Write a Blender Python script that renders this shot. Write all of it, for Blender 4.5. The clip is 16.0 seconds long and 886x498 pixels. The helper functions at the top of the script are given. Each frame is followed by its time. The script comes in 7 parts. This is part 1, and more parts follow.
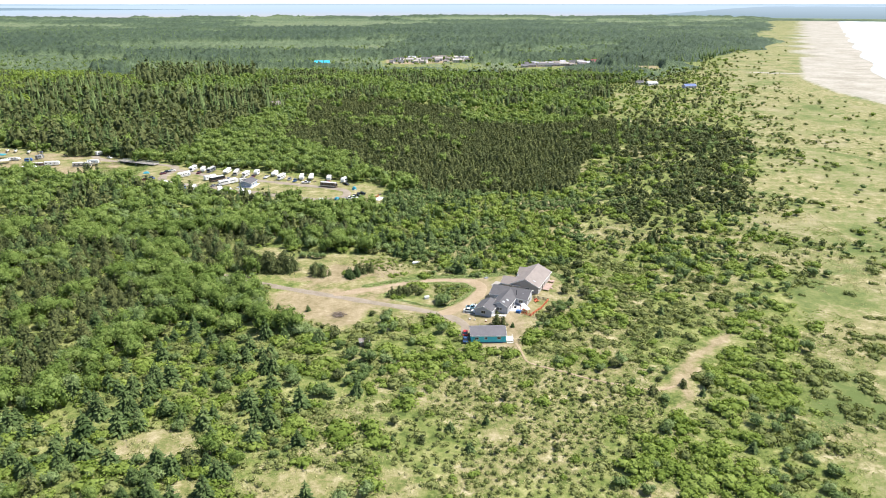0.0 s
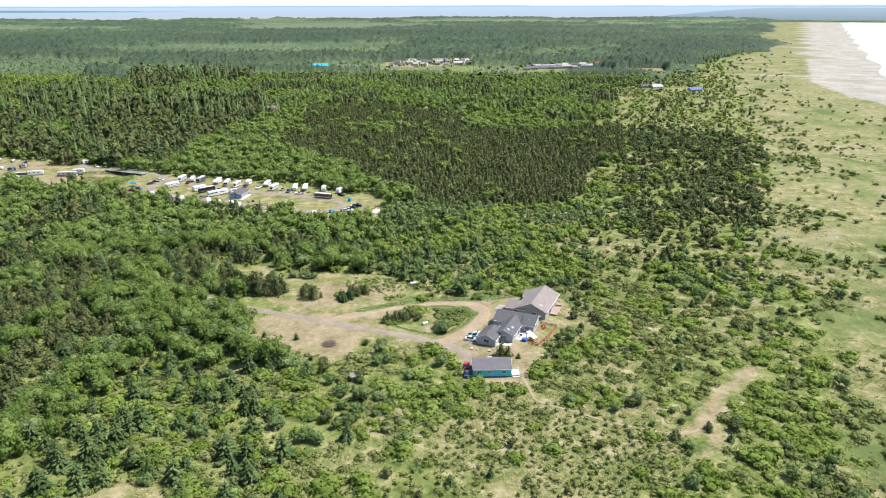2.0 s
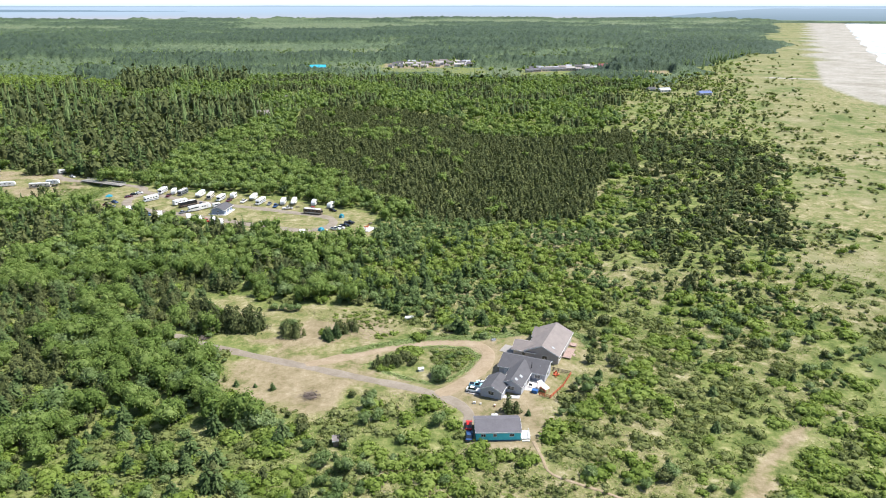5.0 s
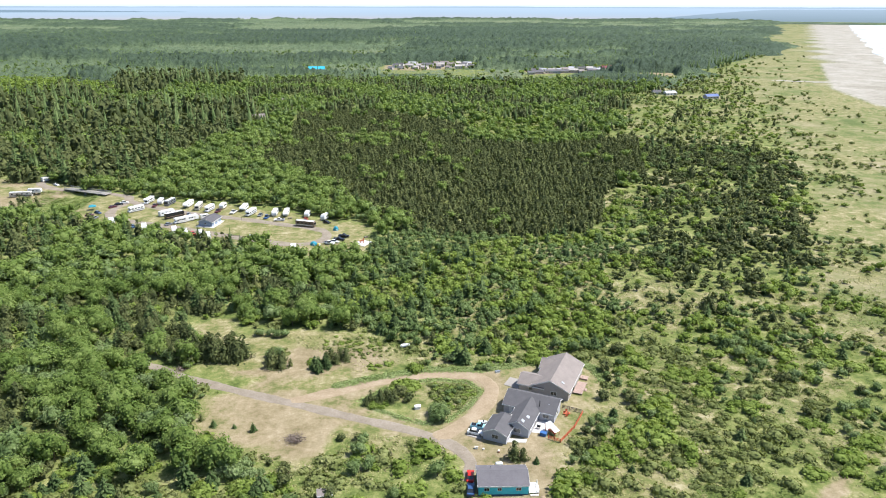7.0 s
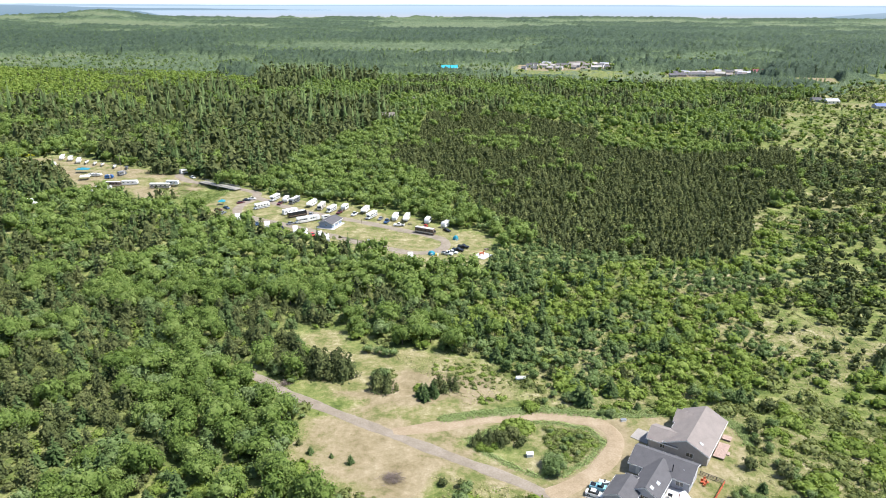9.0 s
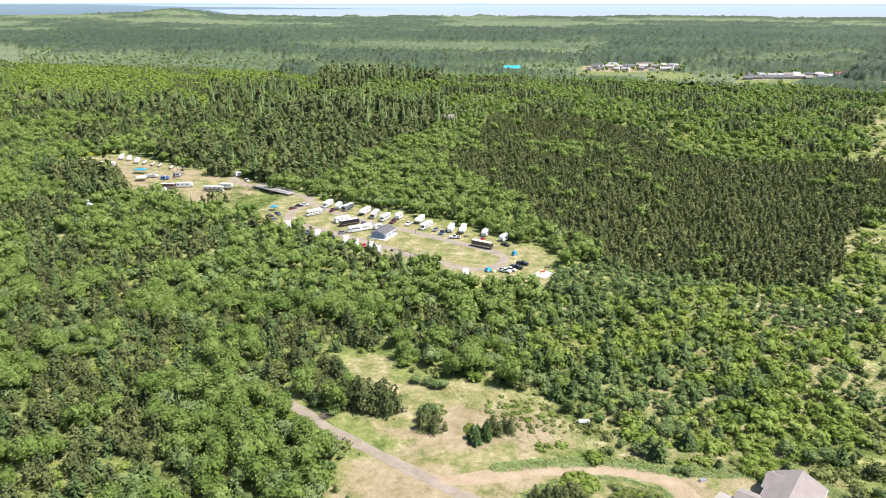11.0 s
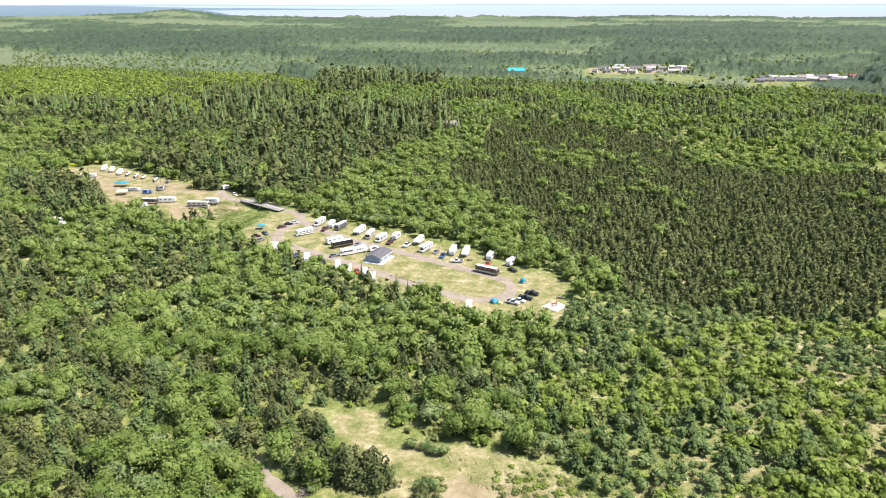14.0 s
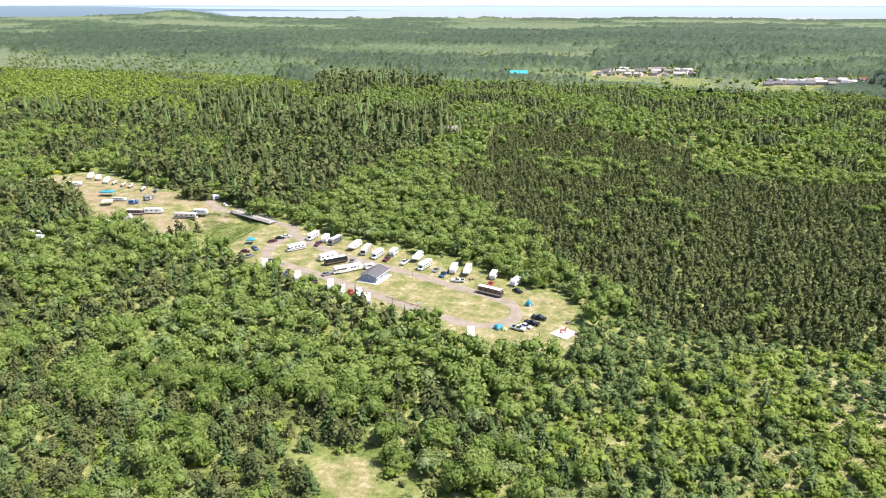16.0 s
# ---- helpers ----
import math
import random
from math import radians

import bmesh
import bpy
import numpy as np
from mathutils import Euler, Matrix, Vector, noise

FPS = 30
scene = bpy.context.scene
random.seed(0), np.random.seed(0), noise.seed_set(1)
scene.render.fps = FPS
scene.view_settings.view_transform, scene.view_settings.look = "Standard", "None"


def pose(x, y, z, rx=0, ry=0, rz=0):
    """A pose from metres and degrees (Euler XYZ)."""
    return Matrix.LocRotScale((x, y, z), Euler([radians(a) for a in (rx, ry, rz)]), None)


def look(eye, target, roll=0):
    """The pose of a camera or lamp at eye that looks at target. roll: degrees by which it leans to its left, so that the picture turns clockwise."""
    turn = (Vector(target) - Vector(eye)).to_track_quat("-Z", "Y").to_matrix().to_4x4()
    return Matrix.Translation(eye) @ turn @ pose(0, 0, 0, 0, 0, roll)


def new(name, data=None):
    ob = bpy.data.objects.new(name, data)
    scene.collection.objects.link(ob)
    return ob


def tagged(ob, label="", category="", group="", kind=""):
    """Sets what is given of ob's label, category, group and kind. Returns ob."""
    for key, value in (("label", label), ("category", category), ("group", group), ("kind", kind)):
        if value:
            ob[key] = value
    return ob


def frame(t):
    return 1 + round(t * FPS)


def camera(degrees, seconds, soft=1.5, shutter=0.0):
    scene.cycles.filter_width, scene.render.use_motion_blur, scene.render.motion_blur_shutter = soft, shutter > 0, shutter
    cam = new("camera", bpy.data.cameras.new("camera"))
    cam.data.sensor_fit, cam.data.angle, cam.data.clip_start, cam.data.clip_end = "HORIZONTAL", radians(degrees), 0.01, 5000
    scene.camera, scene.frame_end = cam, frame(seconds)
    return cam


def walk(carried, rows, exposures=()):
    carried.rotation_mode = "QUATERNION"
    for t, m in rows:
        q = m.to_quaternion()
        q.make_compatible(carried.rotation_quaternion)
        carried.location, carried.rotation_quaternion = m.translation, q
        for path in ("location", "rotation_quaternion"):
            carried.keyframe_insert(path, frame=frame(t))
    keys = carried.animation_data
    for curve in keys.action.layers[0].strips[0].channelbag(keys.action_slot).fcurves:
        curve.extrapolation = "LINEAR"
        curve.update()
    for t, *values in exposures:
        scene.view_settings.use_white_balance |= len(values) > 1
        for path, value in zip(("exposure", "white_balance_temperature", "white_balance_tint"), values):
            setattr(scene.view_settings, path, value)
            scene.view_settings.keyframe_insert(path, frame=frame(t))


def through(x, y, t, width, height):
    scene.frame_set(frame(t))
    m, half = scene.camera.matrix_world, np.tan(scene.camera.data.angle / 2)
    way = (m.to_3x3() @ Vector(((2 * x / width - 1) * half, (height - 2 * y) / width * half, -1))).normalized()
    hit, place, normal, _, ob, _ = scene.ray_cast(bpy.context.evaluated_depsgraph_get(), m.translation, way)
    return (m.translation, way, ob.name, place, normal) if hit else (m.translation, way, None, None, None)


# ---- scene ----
cam = camera(64.6, 16.0, soft=1.0)
PATH = [
    (0, (1.604, -8.581, 107.074), (1.565, -6.696, 106.408), -0.0),
    (0.5, (1.659, -3.39, 107.102), (1.619, -1.505, 106.437), -0.1),
    (1, (1.681, 1.896, 107.144), (1.64, 3.783, 106.48), -0.2),
    (1.5, (1.668, 7.296, 107.199), (1.627, 9.183, 106.536), -0.1),
    (2, (1.683, 12.756, 107.234), (1.641, 14.643, 106.572), -0.1),
    (2.5, (1.683, 18.25, 107.263), (1.641, 20.136, 106.6), -0.1),
    (3, (1.636, 23.724, 107.273), (1.594, 25.61, 106.61), -0.1),
    (3.5, (1.581, 29.179, 107.28), (1.538, 31.065, 106.617), 0.0),
    (4, (1.527, 34.599, 107.301), (1.484, 36.486, 106.638), 0.0),
    (6.5, (1.529, 61.12, 107.48), (1.485, 63.007, 106.819), 0.1),
    (7, (1.497, 66.258, 107.494), (1.452, 68.145, 106.834), 0.1),
    (7.5, (1.29, 71.371, 107.517), (1.247, 73.26, 106.859), 0.1),
    (8, (0.786, 76.575, 107.54), (0.673, 78.46, 106.881), 0.0),
    (8.5, (0.285, 81.907, 107.532), (0.0, 83.772, 106.87), 0.1),
    (9, (-0.321, 87.251, 107.543), (-0.711, 89.096, 106.879), 0.1),
    (9.5, (-1.246, 92.492, 107.555), (-1.715, 94.318, 106.889), 0.1),
    (9.7, (-1.707, 94.532, 107.564), (-2.207, 96.35, 106.898), 0.1),
    (12, (-7.752, 117.57, 107.999), (-8.304, 119.373, 107.332), 0.0),
    (12.5, (-9.146, 122.608, 108.05), (-9.698, 124.411, 107.384), -0.0),
    (13, (-10.586, 127.688, 108.111), (-11.139, 129.49, 107.444), -0.0),
    (13.5, (-12.013, 132.787, 108.165), (-12.567, 134.589, 107.499), -0.1),
    (14, (-13.461, 137.886, 108.21), (-14.016, 139.688, 107.544), -0.1),
    (14.5, (-14.897, 142.996, 108.255), (-15.453, 144.799, 107.59), -0.1),
    (15, (-16.33, 148.108, 108.309), (-16.888, 149.91, 107.644), -0.1),
    (15.5, (-17.77, 153.199, 108.345), (-18.328, 155.0, 107.679), -0.1),
    (16, (-19.236, 158.279, 108.357), (-19.795, 160.081, 107.694), -0.0),
]
walk(cam, [(t, look(eye, target, roll)) for t, eye, target, roll in PATH], [(0.0, 0.96, 6350, 10), (2.0, 0.78, 6150, 10), (7.0, 0.80, 6080, 10), (9.5, 0.92, 6100, 10), (12.0, 1.1, 6400, 14), (16.0, 1.14, 6380, 15)])

# ---------------------------------------------------------------- light
SUN_AZ, SUN_EL = 83.0, 58.0          # degrees clockwise from +y, and above the horizon
world = bpy.data.worlds.new("sky")
scene.world = world
world.use_nodes = True
wn = world.node_tree.nodes
sky = wn.new("ShaderNodeTexSky")
sky.sky_type = 'NISHITA'
sky.sun_disc = False
sky.sun_elevation = radians(SUN_EL)
sky.sun_rotation = radians(SUN_AZ)
sky.air_density, sky.dust_density, sky.ozone_density = 1.0, 1.2, 1.0
wn["Background"].inputs["Strength"].default_value = 0.105
world.node_tree.links.new(sky.outputs[0], wn["Background"].inputs["Color"])
sun_data = bpy.data.lights.new("sun", 'SUN')
sun_data.energy, sun_data.angle, sun_data.color = 5.0, radians(0.53), (1.0, 0.95, 0.87)
sun = new("sun", sun_data)
to_sun = Vector((math.sin(radians(SUN_AZ)) * math.cos(radians(SUN_EL)),
                 math.cos(radians(SUN_AZ)) * math.cos(radians(SUN_EL)), math.sin(radians(SUN_EL))))
sun.matrix_world = look(to_sun * 400, (0, 0, 0))

# ---------------------------------------------------------------- materials


def mat_base(name, rough=0.8, metal=0.0, spec=0.3):
    m = bpy.data.materials.new(name)
    m.use_nodes = True
    b = m.node_tree.nodes["Principled BSDF"]
    b.inputs["Roughness"].default_value = rough
    b.inputs["Metallic"].default_value = metal
    b.inputs["Specular IOR Level"].default_value = spec
    return m, m.node_tree.nodes, m.node_tree.links, b


def noise_node(n, l, scale, detail=4.0, rough=0.6, vec=None):
    t = n.new("ShaderNodeTexNoise")
    t.inputs["Scale"].default_value, t.inputs["Detail"].default_value, t.inputs["Roughness"].default_value = scale, detail, rough
    if vec:
        l.new(vec, t.inputs["Vector"])
    return t.outputs["Fac"]


def ramp(n, l, fac, stops):
    r = n.new("ShaderNodeValToRGB")
    e = r.color_ramp.elements
    while len(e) < len(stops):
        e.new(0.5)
    for k, (p, c) in zip(e, stops):
        k.position, k.color = p, (*c, 1)
    l.new(fac, r.inputs["Fac"])
    return r.outputs["Color"]


def mixc(n, l, fac, a, b, blend='MIX'):
    m = n.new("ShaderNodeMix")
    m.data_type, m.blend_type = 'RGBA', blend
    for sock, v in ((m.inputs["Factor"], fac), (m.inputs["A"], a), (m.inputs["B"], b)):
        if isinstance(v, (int, float)):
            sock.default_value = v
        elif isinstance(v, tuple):
            sock.default_value = (*v, 1)
        else:
            l.new(v, sock)
    return m.outputs["Result"]


def maths(n, l, op, a, b=0.0, clamp=False):
    m = n.new("ShaderNodeMath")
    m.operation, m.use_clamp = op, clamp
    for sock, v in zip(m.inputs, (a, b)):
        if isinstance(v, (int, float)):
            sock.default_value = v
        else:
            l.new(v, sock)
    return m.outputs[0]


def world_pos(n):
    return n.new("ShaderNodeNewGeometry").outputs["Position"]


def bump(n, l, b, height, strength=0.5, dist=0.05):
    k = n.new("ShaderNodeBump")
    k.inputs["Strength"].default_value, k.inputs["Distance"].default_value = strength, dist
    l.new(height, k.inputs["Height"])
    l.new(k.outputs[0], b.inputs["Normal"])


def plain(name, col, rough=0.6, metal=0.0, grain=0.12, scale=1.5, spec=0.4):
    """Paint, plastic or cloth with stains at two scales."""
    m, n, l, b = mat_base(name, rough, metal, spec)
    p = world_pos(n)
    a = noise_node(n, l, scale, 3, 0.6, p)
    c = noise_node(n, l, scale * 9, 2, 0.5, p)
    s = maths(n, l, 'ADD', maths(n, l, 'MULTIPLY', a, 0.65), maths(n, l, 'MULTIPLY', c, 0.35))
    dark = tuple(v * (1 - grain * 1.6) for v in col)
    lite = tuple(min(1, v * (1 + grain)) for v in col)
    l.new(ramp(n, l, s, [(0.3, dark), (0.7, lite)]), b.inputs["Base Color"])
    return m


def foliage(name, dark, mid, lite, through=0.3, patch=0.16):
    """Leaves: each clump its own shade, each plant its own hue, lighter tips and painted dark leaf gaps, light passing
    through.
    """
    m, n, l, b = mat_base(name, 0.75, 0, 0.12)
    g = n.new("ShaderNodeNewGeometry")
    big = noise_node(n, l, patch, 2, 0.5, g.outputs["Position"])
    fine = noise_node(n, l, 1.9, 4, 0.75, g.outputs["Position"])
    oi = n.new("ShaderNodeObjectInfo")
    s = maths(n, l, 'ADD', maths(n, l, 'MULTIPLY', g.outputs["Random Per Island"], 0.24),
              maths(n, l, 'MULTIPLY', big, 0.62))
    # Fine noise: lighter sprays, and the shade of leaf gaps put into the colour.
    s = maths(n, l, 'ADD', s, maths(n, l, 'MULTIPLY', maths(n, l, 'SUBTRACT', fine, 0.38), 0.55))
    s = maths(n, l, 'ADD', s, maths(n, l, 'MULTIPLY', oi.outputs["Random"], 0.16))
    col = ramp(n, l, s, [(0.25, dark), (0.55, mid), (0.85, lite)])
    l.new(col, b.inputs["Base Color"])
    bump(n, l, b, fine, 0.7, 0.3)
    t = n.new("ShaderNodeBsdfTranslucent")
    l.new(mixc(n, l, 1.0, col, (1.0, 1.0, 0.5), 'MULTIPLY'), t.inputs["Color"])
    mx = n.new("ShaderNodeMixShader")
    mx.inputs[0].default_value = through
    l.new(b.outputs[0], mx.inputs[1])
    l.new(t.outputs[0], mx.inputs[2])
    l.new(mx.outputs[0], n["Material Output"].inputs["Surface"])
    return m


M_ALDER = foliage("alder_leaves", (0.064, 0.104, 0.023), (0.138, 0.200, 0.045), (0.250, 0.315, 0.098), 0.40)
M_WILLOW = foliage("willow_leaves", (0.070, 0.112, 0.034), (0.140, 0.198, 0.066), (0.255, 0.312, 0.140), 0.35)
M_LIME = foliage("lime_shrub_leaves", (0.086, 0.132, 0.021), (0.154, 0.214, 0.038), (0.258, 0.315, 0.082), 0.35)
M_SPRUCE = foliage("spruce_needles", (0.034, 0.060, 0.019), (0.076, 0.116, 0.038), (0.165, 0.215, 0.080), 0.25)
M_PINE = foliage("pine_needles", (0.038, 0.052, 0.019), (0.082, 0.099, 0.035), (0.168, 0.178, 0.066), 0.2)
M_SCRUB = foliage("scrub_leaves", (0.095, 0.118, 0.036), (0.172, 0.198, 0.064), (0.280, 0.292, 0.118), 0.3)
M_STRAW = foliage("dry_grass", (0.20, 0.21, 0.085), (0.31, 0.30, 0.14), (0.46, 0.42, 0.23), 0.3)
M_REED = foliage("green_grass", (0.105, 0.150, 0.034), (0.180, 0.225, 0.060), (0.275, 0.310, 0.105), 0.35)
M_VERGE = foliage("pale_verge_grass", (0.14, 0.19, 0.055), (0.22, 0.28, 0.10), (0.31, 0.36, 0.16), 0.35)
M_BROOM = foliage("yellow_broom", (0.16, 0.20, 0.02), (0.32, 0.34, 0.02), (0.52, 0.48, 0.03), 0.3)


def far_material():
    """Stands of dark conifers and of paler leafy trees, tinted for distance haze; the attribute stand tells which."""
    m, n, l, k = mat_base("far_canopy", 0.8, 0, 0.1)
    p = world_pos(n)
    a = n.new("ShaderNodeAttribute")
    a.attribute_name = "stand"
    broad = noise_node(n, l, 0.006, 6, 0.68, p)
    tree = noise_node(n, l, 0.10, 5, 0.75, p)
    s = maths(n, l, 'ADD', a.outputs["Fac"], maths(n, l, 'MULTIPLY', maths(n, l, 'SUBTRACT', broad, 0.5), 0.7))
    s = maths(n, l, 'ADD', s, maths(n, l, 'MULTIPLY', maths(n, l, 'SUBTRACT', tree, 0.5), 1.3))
    # Greens bluer and greyer than the near leaves: distance haze put into the base colour.
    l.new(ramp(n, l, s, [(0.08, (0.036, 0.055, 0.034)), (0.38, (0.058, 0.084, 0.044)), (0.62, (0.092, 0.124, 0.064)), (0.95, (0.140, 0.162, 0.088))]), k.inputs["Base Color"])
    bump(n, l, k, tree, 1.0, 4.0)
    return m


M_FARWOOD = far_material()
M_BARK = plain("bark", (0.13, 0.10, 0.075), 0.9, 0, 0.3, 3)
M_DEADWOOD = plain("dead_branches", (0.24, 0.19, 0.16), 0.9, 0, 0.3, 3)


def ground_material():
    m, n, l, b = mat_base("ground_cover", 0.95, 0, 0.1)
    p = world_pos(n)
    def spread_out(v, k=2.1):
        return maths(n, l, 'ADD', maths(n, l, 'MULTIPLY', maths(n, l, 'SUBTRACT', v, 0.5), k), 0.5, True)
    broad = noise_node(n, l, 0.022, 5, 0.6, p)
    mid = noise_node(n, l, 0.16, 5, 0.65, p)
    fine = noise_node(n, l, 0.62, 7, 0.78, p)
    grass = ramp(n, l, spread_out(maths(n, l, 'ADD', maths(n, l, 'MULTIPLY', mid, 0.6), maths(n, l, 'MULTIPLY', fine, 0.4))), [(0.28, (0.058, 0.080, 0.021)), (0.43, (0.110, 0.136, 0.037)), (0.60, (0.178, 0.188, 0.066)), (0.84, (0.33, 0.305, 0.150))])
    dry = ramp(n, l, spread_out(maths(n, l, 'ADD', maths(n, l, 'MULTIPLY', mid, 0.55), maths(n, l, 'MULTIPLY', fine, 0.45))), [(0.30, (0.098, 0.118, 0.034)), (0.44, (0.158, 0.158, 0.060)), (0.57, (0.222, 0.196, 0.098)), (0.74, (0.330, 0.295, 0.180))])
    sand = ramp(n, l, spread_out(maths(n, l, 'ADD', maths(n, l, 'MULTIPLY', mid, 0.5), maths(n, l, 'MULTIPLY', fine, 0.5)), 1.3), [(0.32, (0.146, 0.118, 0.062)), (0.48, (0.215, 0.173, 0.101)), (0.60, (0.270, 0.221, 0.140)), (0.74, (0.350, 0.297, 0.204))])
    dune = ramp(n, l, spread_out(maths(n, l, 'ADD', maths(n, l, 'MULTIPLY', broad, 0.5), maths(n, l, 'ADD', maths(n, l, 'MULTIPLY', mid, 0.28), maths(n, l, 'MULTIPLY', fine, 0.22)))), [(0.36, (0.090, 0.117, 0.037)), (0.46, (0.136, 0.152, 0.053)), (0.55, (0.183, 0.176, 0.082)), (0.68, (0.257, 0.226, 0.133))])
    beach = ramp(n, l, spread_out(maths(n, l, 'ADD', maths(n, l, 'MULTIPLY', broad, 0.6), maths(n, l, 'MULTIPLY', mid, 0.4))), [(0.3, (0.230, 0.210, 0.168)), (0.7, (0.340, 0.315, 0.270))])
    col = grass
    rag = maths(n, l, 'MULTIPLY', maths(n, l, 'SUBTRACT', maths(n, l, 'ADD', maths(n, l, 'MULTIPLY', mid, 0.6), maths(n, l, 'MULTIPLY', fine, 0.4)), 0.5), 1.5)
    for key, layer in (("dune", dune), ("dry", dry), ("sand", sand), ("beach", beach)):
        a = n.new("ShaderNodeAttribute")
        a.attribute_name = key
        v = maths(n, l, 'ADD', a.outputs["Fac"], rag)
        v = maths(n, l, 'MULTIPLY', maths(n, l, 'SUBTRACT', v, 0.32), 2.8, True)
        col = mixc(n, l, v, col, layer)
    l.new(col, b.inputs["Base Color"])
    bump(n, l, b, maths(n, l, 'ADD', mid, fine), 0.6, 0.35)
    return m


M_GROUND = ground_material()


def road_material(name, a, b_, c):
    m, n, l, b = mat_base(name, 0.95, 0, 0.15)
    p = world_pos(n)
    v = maths(n, l, 'ADD', maths(n, l, 'MULTIPLY', noise_node(n, l, 0.25, 4, 0.6, p), 0.55),
              maths(n, l, 'MULTIPLY', noise_node(n, l, 2.2, 4, 0.7, p), 0.45))
    l.new(ramp(n, l, v, [(0.32, a), (0.5, b_), (0.7, c)]), b.inputs["Base Color"])
    bump(n, l, b, v, 0.4, 0.05)
    return m


M_GRAVEL = road_material("gravel", (0.152, 0.125, 0.095), (0.217, 0.182, 0.141), (0.289, 0.251, 0.205))
M_DIRT = road_material("sandy_dirt", (0.190, 0.144, 0.087), (0.270, 0.209, 0.137), (0.350, 0.285, 0.205))
M_CONCRETE = road_material("concrete", (0.219, 0.202, 0.181), (0.274, 0.252, 0.230), (0.328, 0.307, 0.284))


def roof_material(name, col):
    m, n, l, b = mat_base(name, 0.9, 0, 0.25)
    tc = n.new("ShaderNodeTexCoord").outputs["Object"]
    v = maths(n, l, 'ADD', maths(n, l, 'MULTIPLY', noise_node(n, l, 0.5, 4, 0.6, tc), 0.5),
              maths(n, l, 'MULTIPLY', noise_node(n, l, 5.0, 3, 0.7, tc), 0.5))
    l.new(ramp(n, l, v, [(0.3, tuple(x * 0.78 for x in col)), (0.5, col), (0.72, tuple(x * 1.2 for x in col))]), b.inputs["Base Color"])
    bump(n, l, b, v, 0.5, 0.03)
    return m


M_ROOF_DARK = roof_material("slate_grey_shingles", (0.092, 0.088, 0.092))
M_ROOF_TAUPE = roof_material("taupe_shingles", (0.205, 0.176, 0.160))
M_ROOF_SHED = roof_material("weathered_shingles", (0.123, 0.115, 0.123))
M_SIDING = plain("pale_grey_siding", (0.361, 0.361, 0.385), 0.7, 0, 0.08)
M_SIDING_TAUPE = plain("taupe_siding", (0.344, 0.312, 0.287), 0.7, 0, 0.08)
M_TEAL = plain("teal_paint", (0.075, 0.50, 0.58), 0.6, 0, 0.1)
M_TRIM = plain("white_trim", (0.640, 0.631, 0.615), 0.6, 0, 0.06)
M_DECK = plain("deck_wood", (0.344, 0.246, 0.205), 0.8, 0, 0.15)
M_PALE_DECK = plain("pale_deck_wood", (0.541, 0.517, 0.476), 0.8, 0, 0.1)
M_ORANGE = plain("orange_red_wood", (0.410, 0.090, 0.037), 0.75, 0, 0.15)
M_PATIO = road_material("patio_slab", (0.426, 0.402, 0.377), (0.525, 0.500, 0.476), (0.590, 0.574, 0.549))
M_BLUEWALL = plain("blue_grey_siding", (0.246, 0.295, 0.377), 0.7, 0, 0.08)
M_WHITE = plain("white_gelcoat", (0.656, 0.648, 0.631), 0.35, 0, 0.05)
M_CREAM = plain("cream_gelcoat", (0.541, 0.500, 0.443), 0.4, 0, 0.06)
M_BROWN = plain("brown_coach_paint", (0.131, 0.090, 0.070), 0.35, 0, 0.1)
M_BLACK = plain("black_paint", (0.015, 0.015, 0.018), 0.25, 0, 0.1)
M_GREYCAR = plain("grey_paint", (0.180, 0.189, 0.205), 0.3, 0.2, 0.08)
M_BLUECAR = plain("blue_paint", (0.033, 0.074, 0.164), 0.3, 0, 0.1)
M_REDCAR = plain("red_paint", (0.451, 0.021, 0.012), 0.3, 0, 0.1)
M_MAROON = plain("maroon_paint", (0.090, 0.016, 0.025), 0.3, 0, 0.1)
M_CYAN = plain("turquoise_cloth", (0.021, 0.205, 0.279), 0.7, 0, 0.1)
M_AQUA = plain("pale_aqua_paint", (0.246, 0.476, 0.541), 0.35, 0, 0.08)
M_BLUE = plain("blue_tarp", (0.033, 0.107, 0.279), 0.6, 0, 0.1)
M_TYRE = plain("rubber", (0.016, 0.016, 0.016), 0.9)
M_STEEL = plain("galvanised_steel", (0.369, 0.377, 0.385), 0.45, 0.7, 0.1)
M_WOODPOLE = plain("weathered_pole", (0.180, 0.148, 0.123), 0.9, 0, 0.2)
M_TEALROOF = plain("turquoise_metal_roof", (0.041, 0.369, 0.508), 0.4, 0.1, 0.06)
M_REDROOF = plain("red_metal_roof", (0.17, 0.035, 0.04), 0.6, 0, 0.08)
M_YELLOW = plain("yellow_cloth", (0.451, 0.377, 0.098), 0.7)
M_TOY = plain("orange_plastic", (0.410, 0.115, 0.041), 0.5)


def glass_material():
    m, n, l, b = mat_base("dark_glass", 0.06, 0, 0.8)
    b.inputs["Base Color"].default_value = (0.02, 0.025, 0.03, 1)
    return m


M_GLASS = glass_material()


# ---------------------------------------------------------------- mesh helpers


def part(name, bm, material, parent=None, label=""):
    me = bpy.data.meshes.new(name)
    bm.to_mesh(me)
    bm.free()
    me.materials.append(material)
    ob = new(name, me)
    ob.parent = parent
    return tagged(ob, label)


def empty(name, m, label, category, group="", kind=""):
    e = new(name)
    e.matrix_world = m
    e.empty_display_size = 0.5
    return tagged(e, label, category, group, kind)


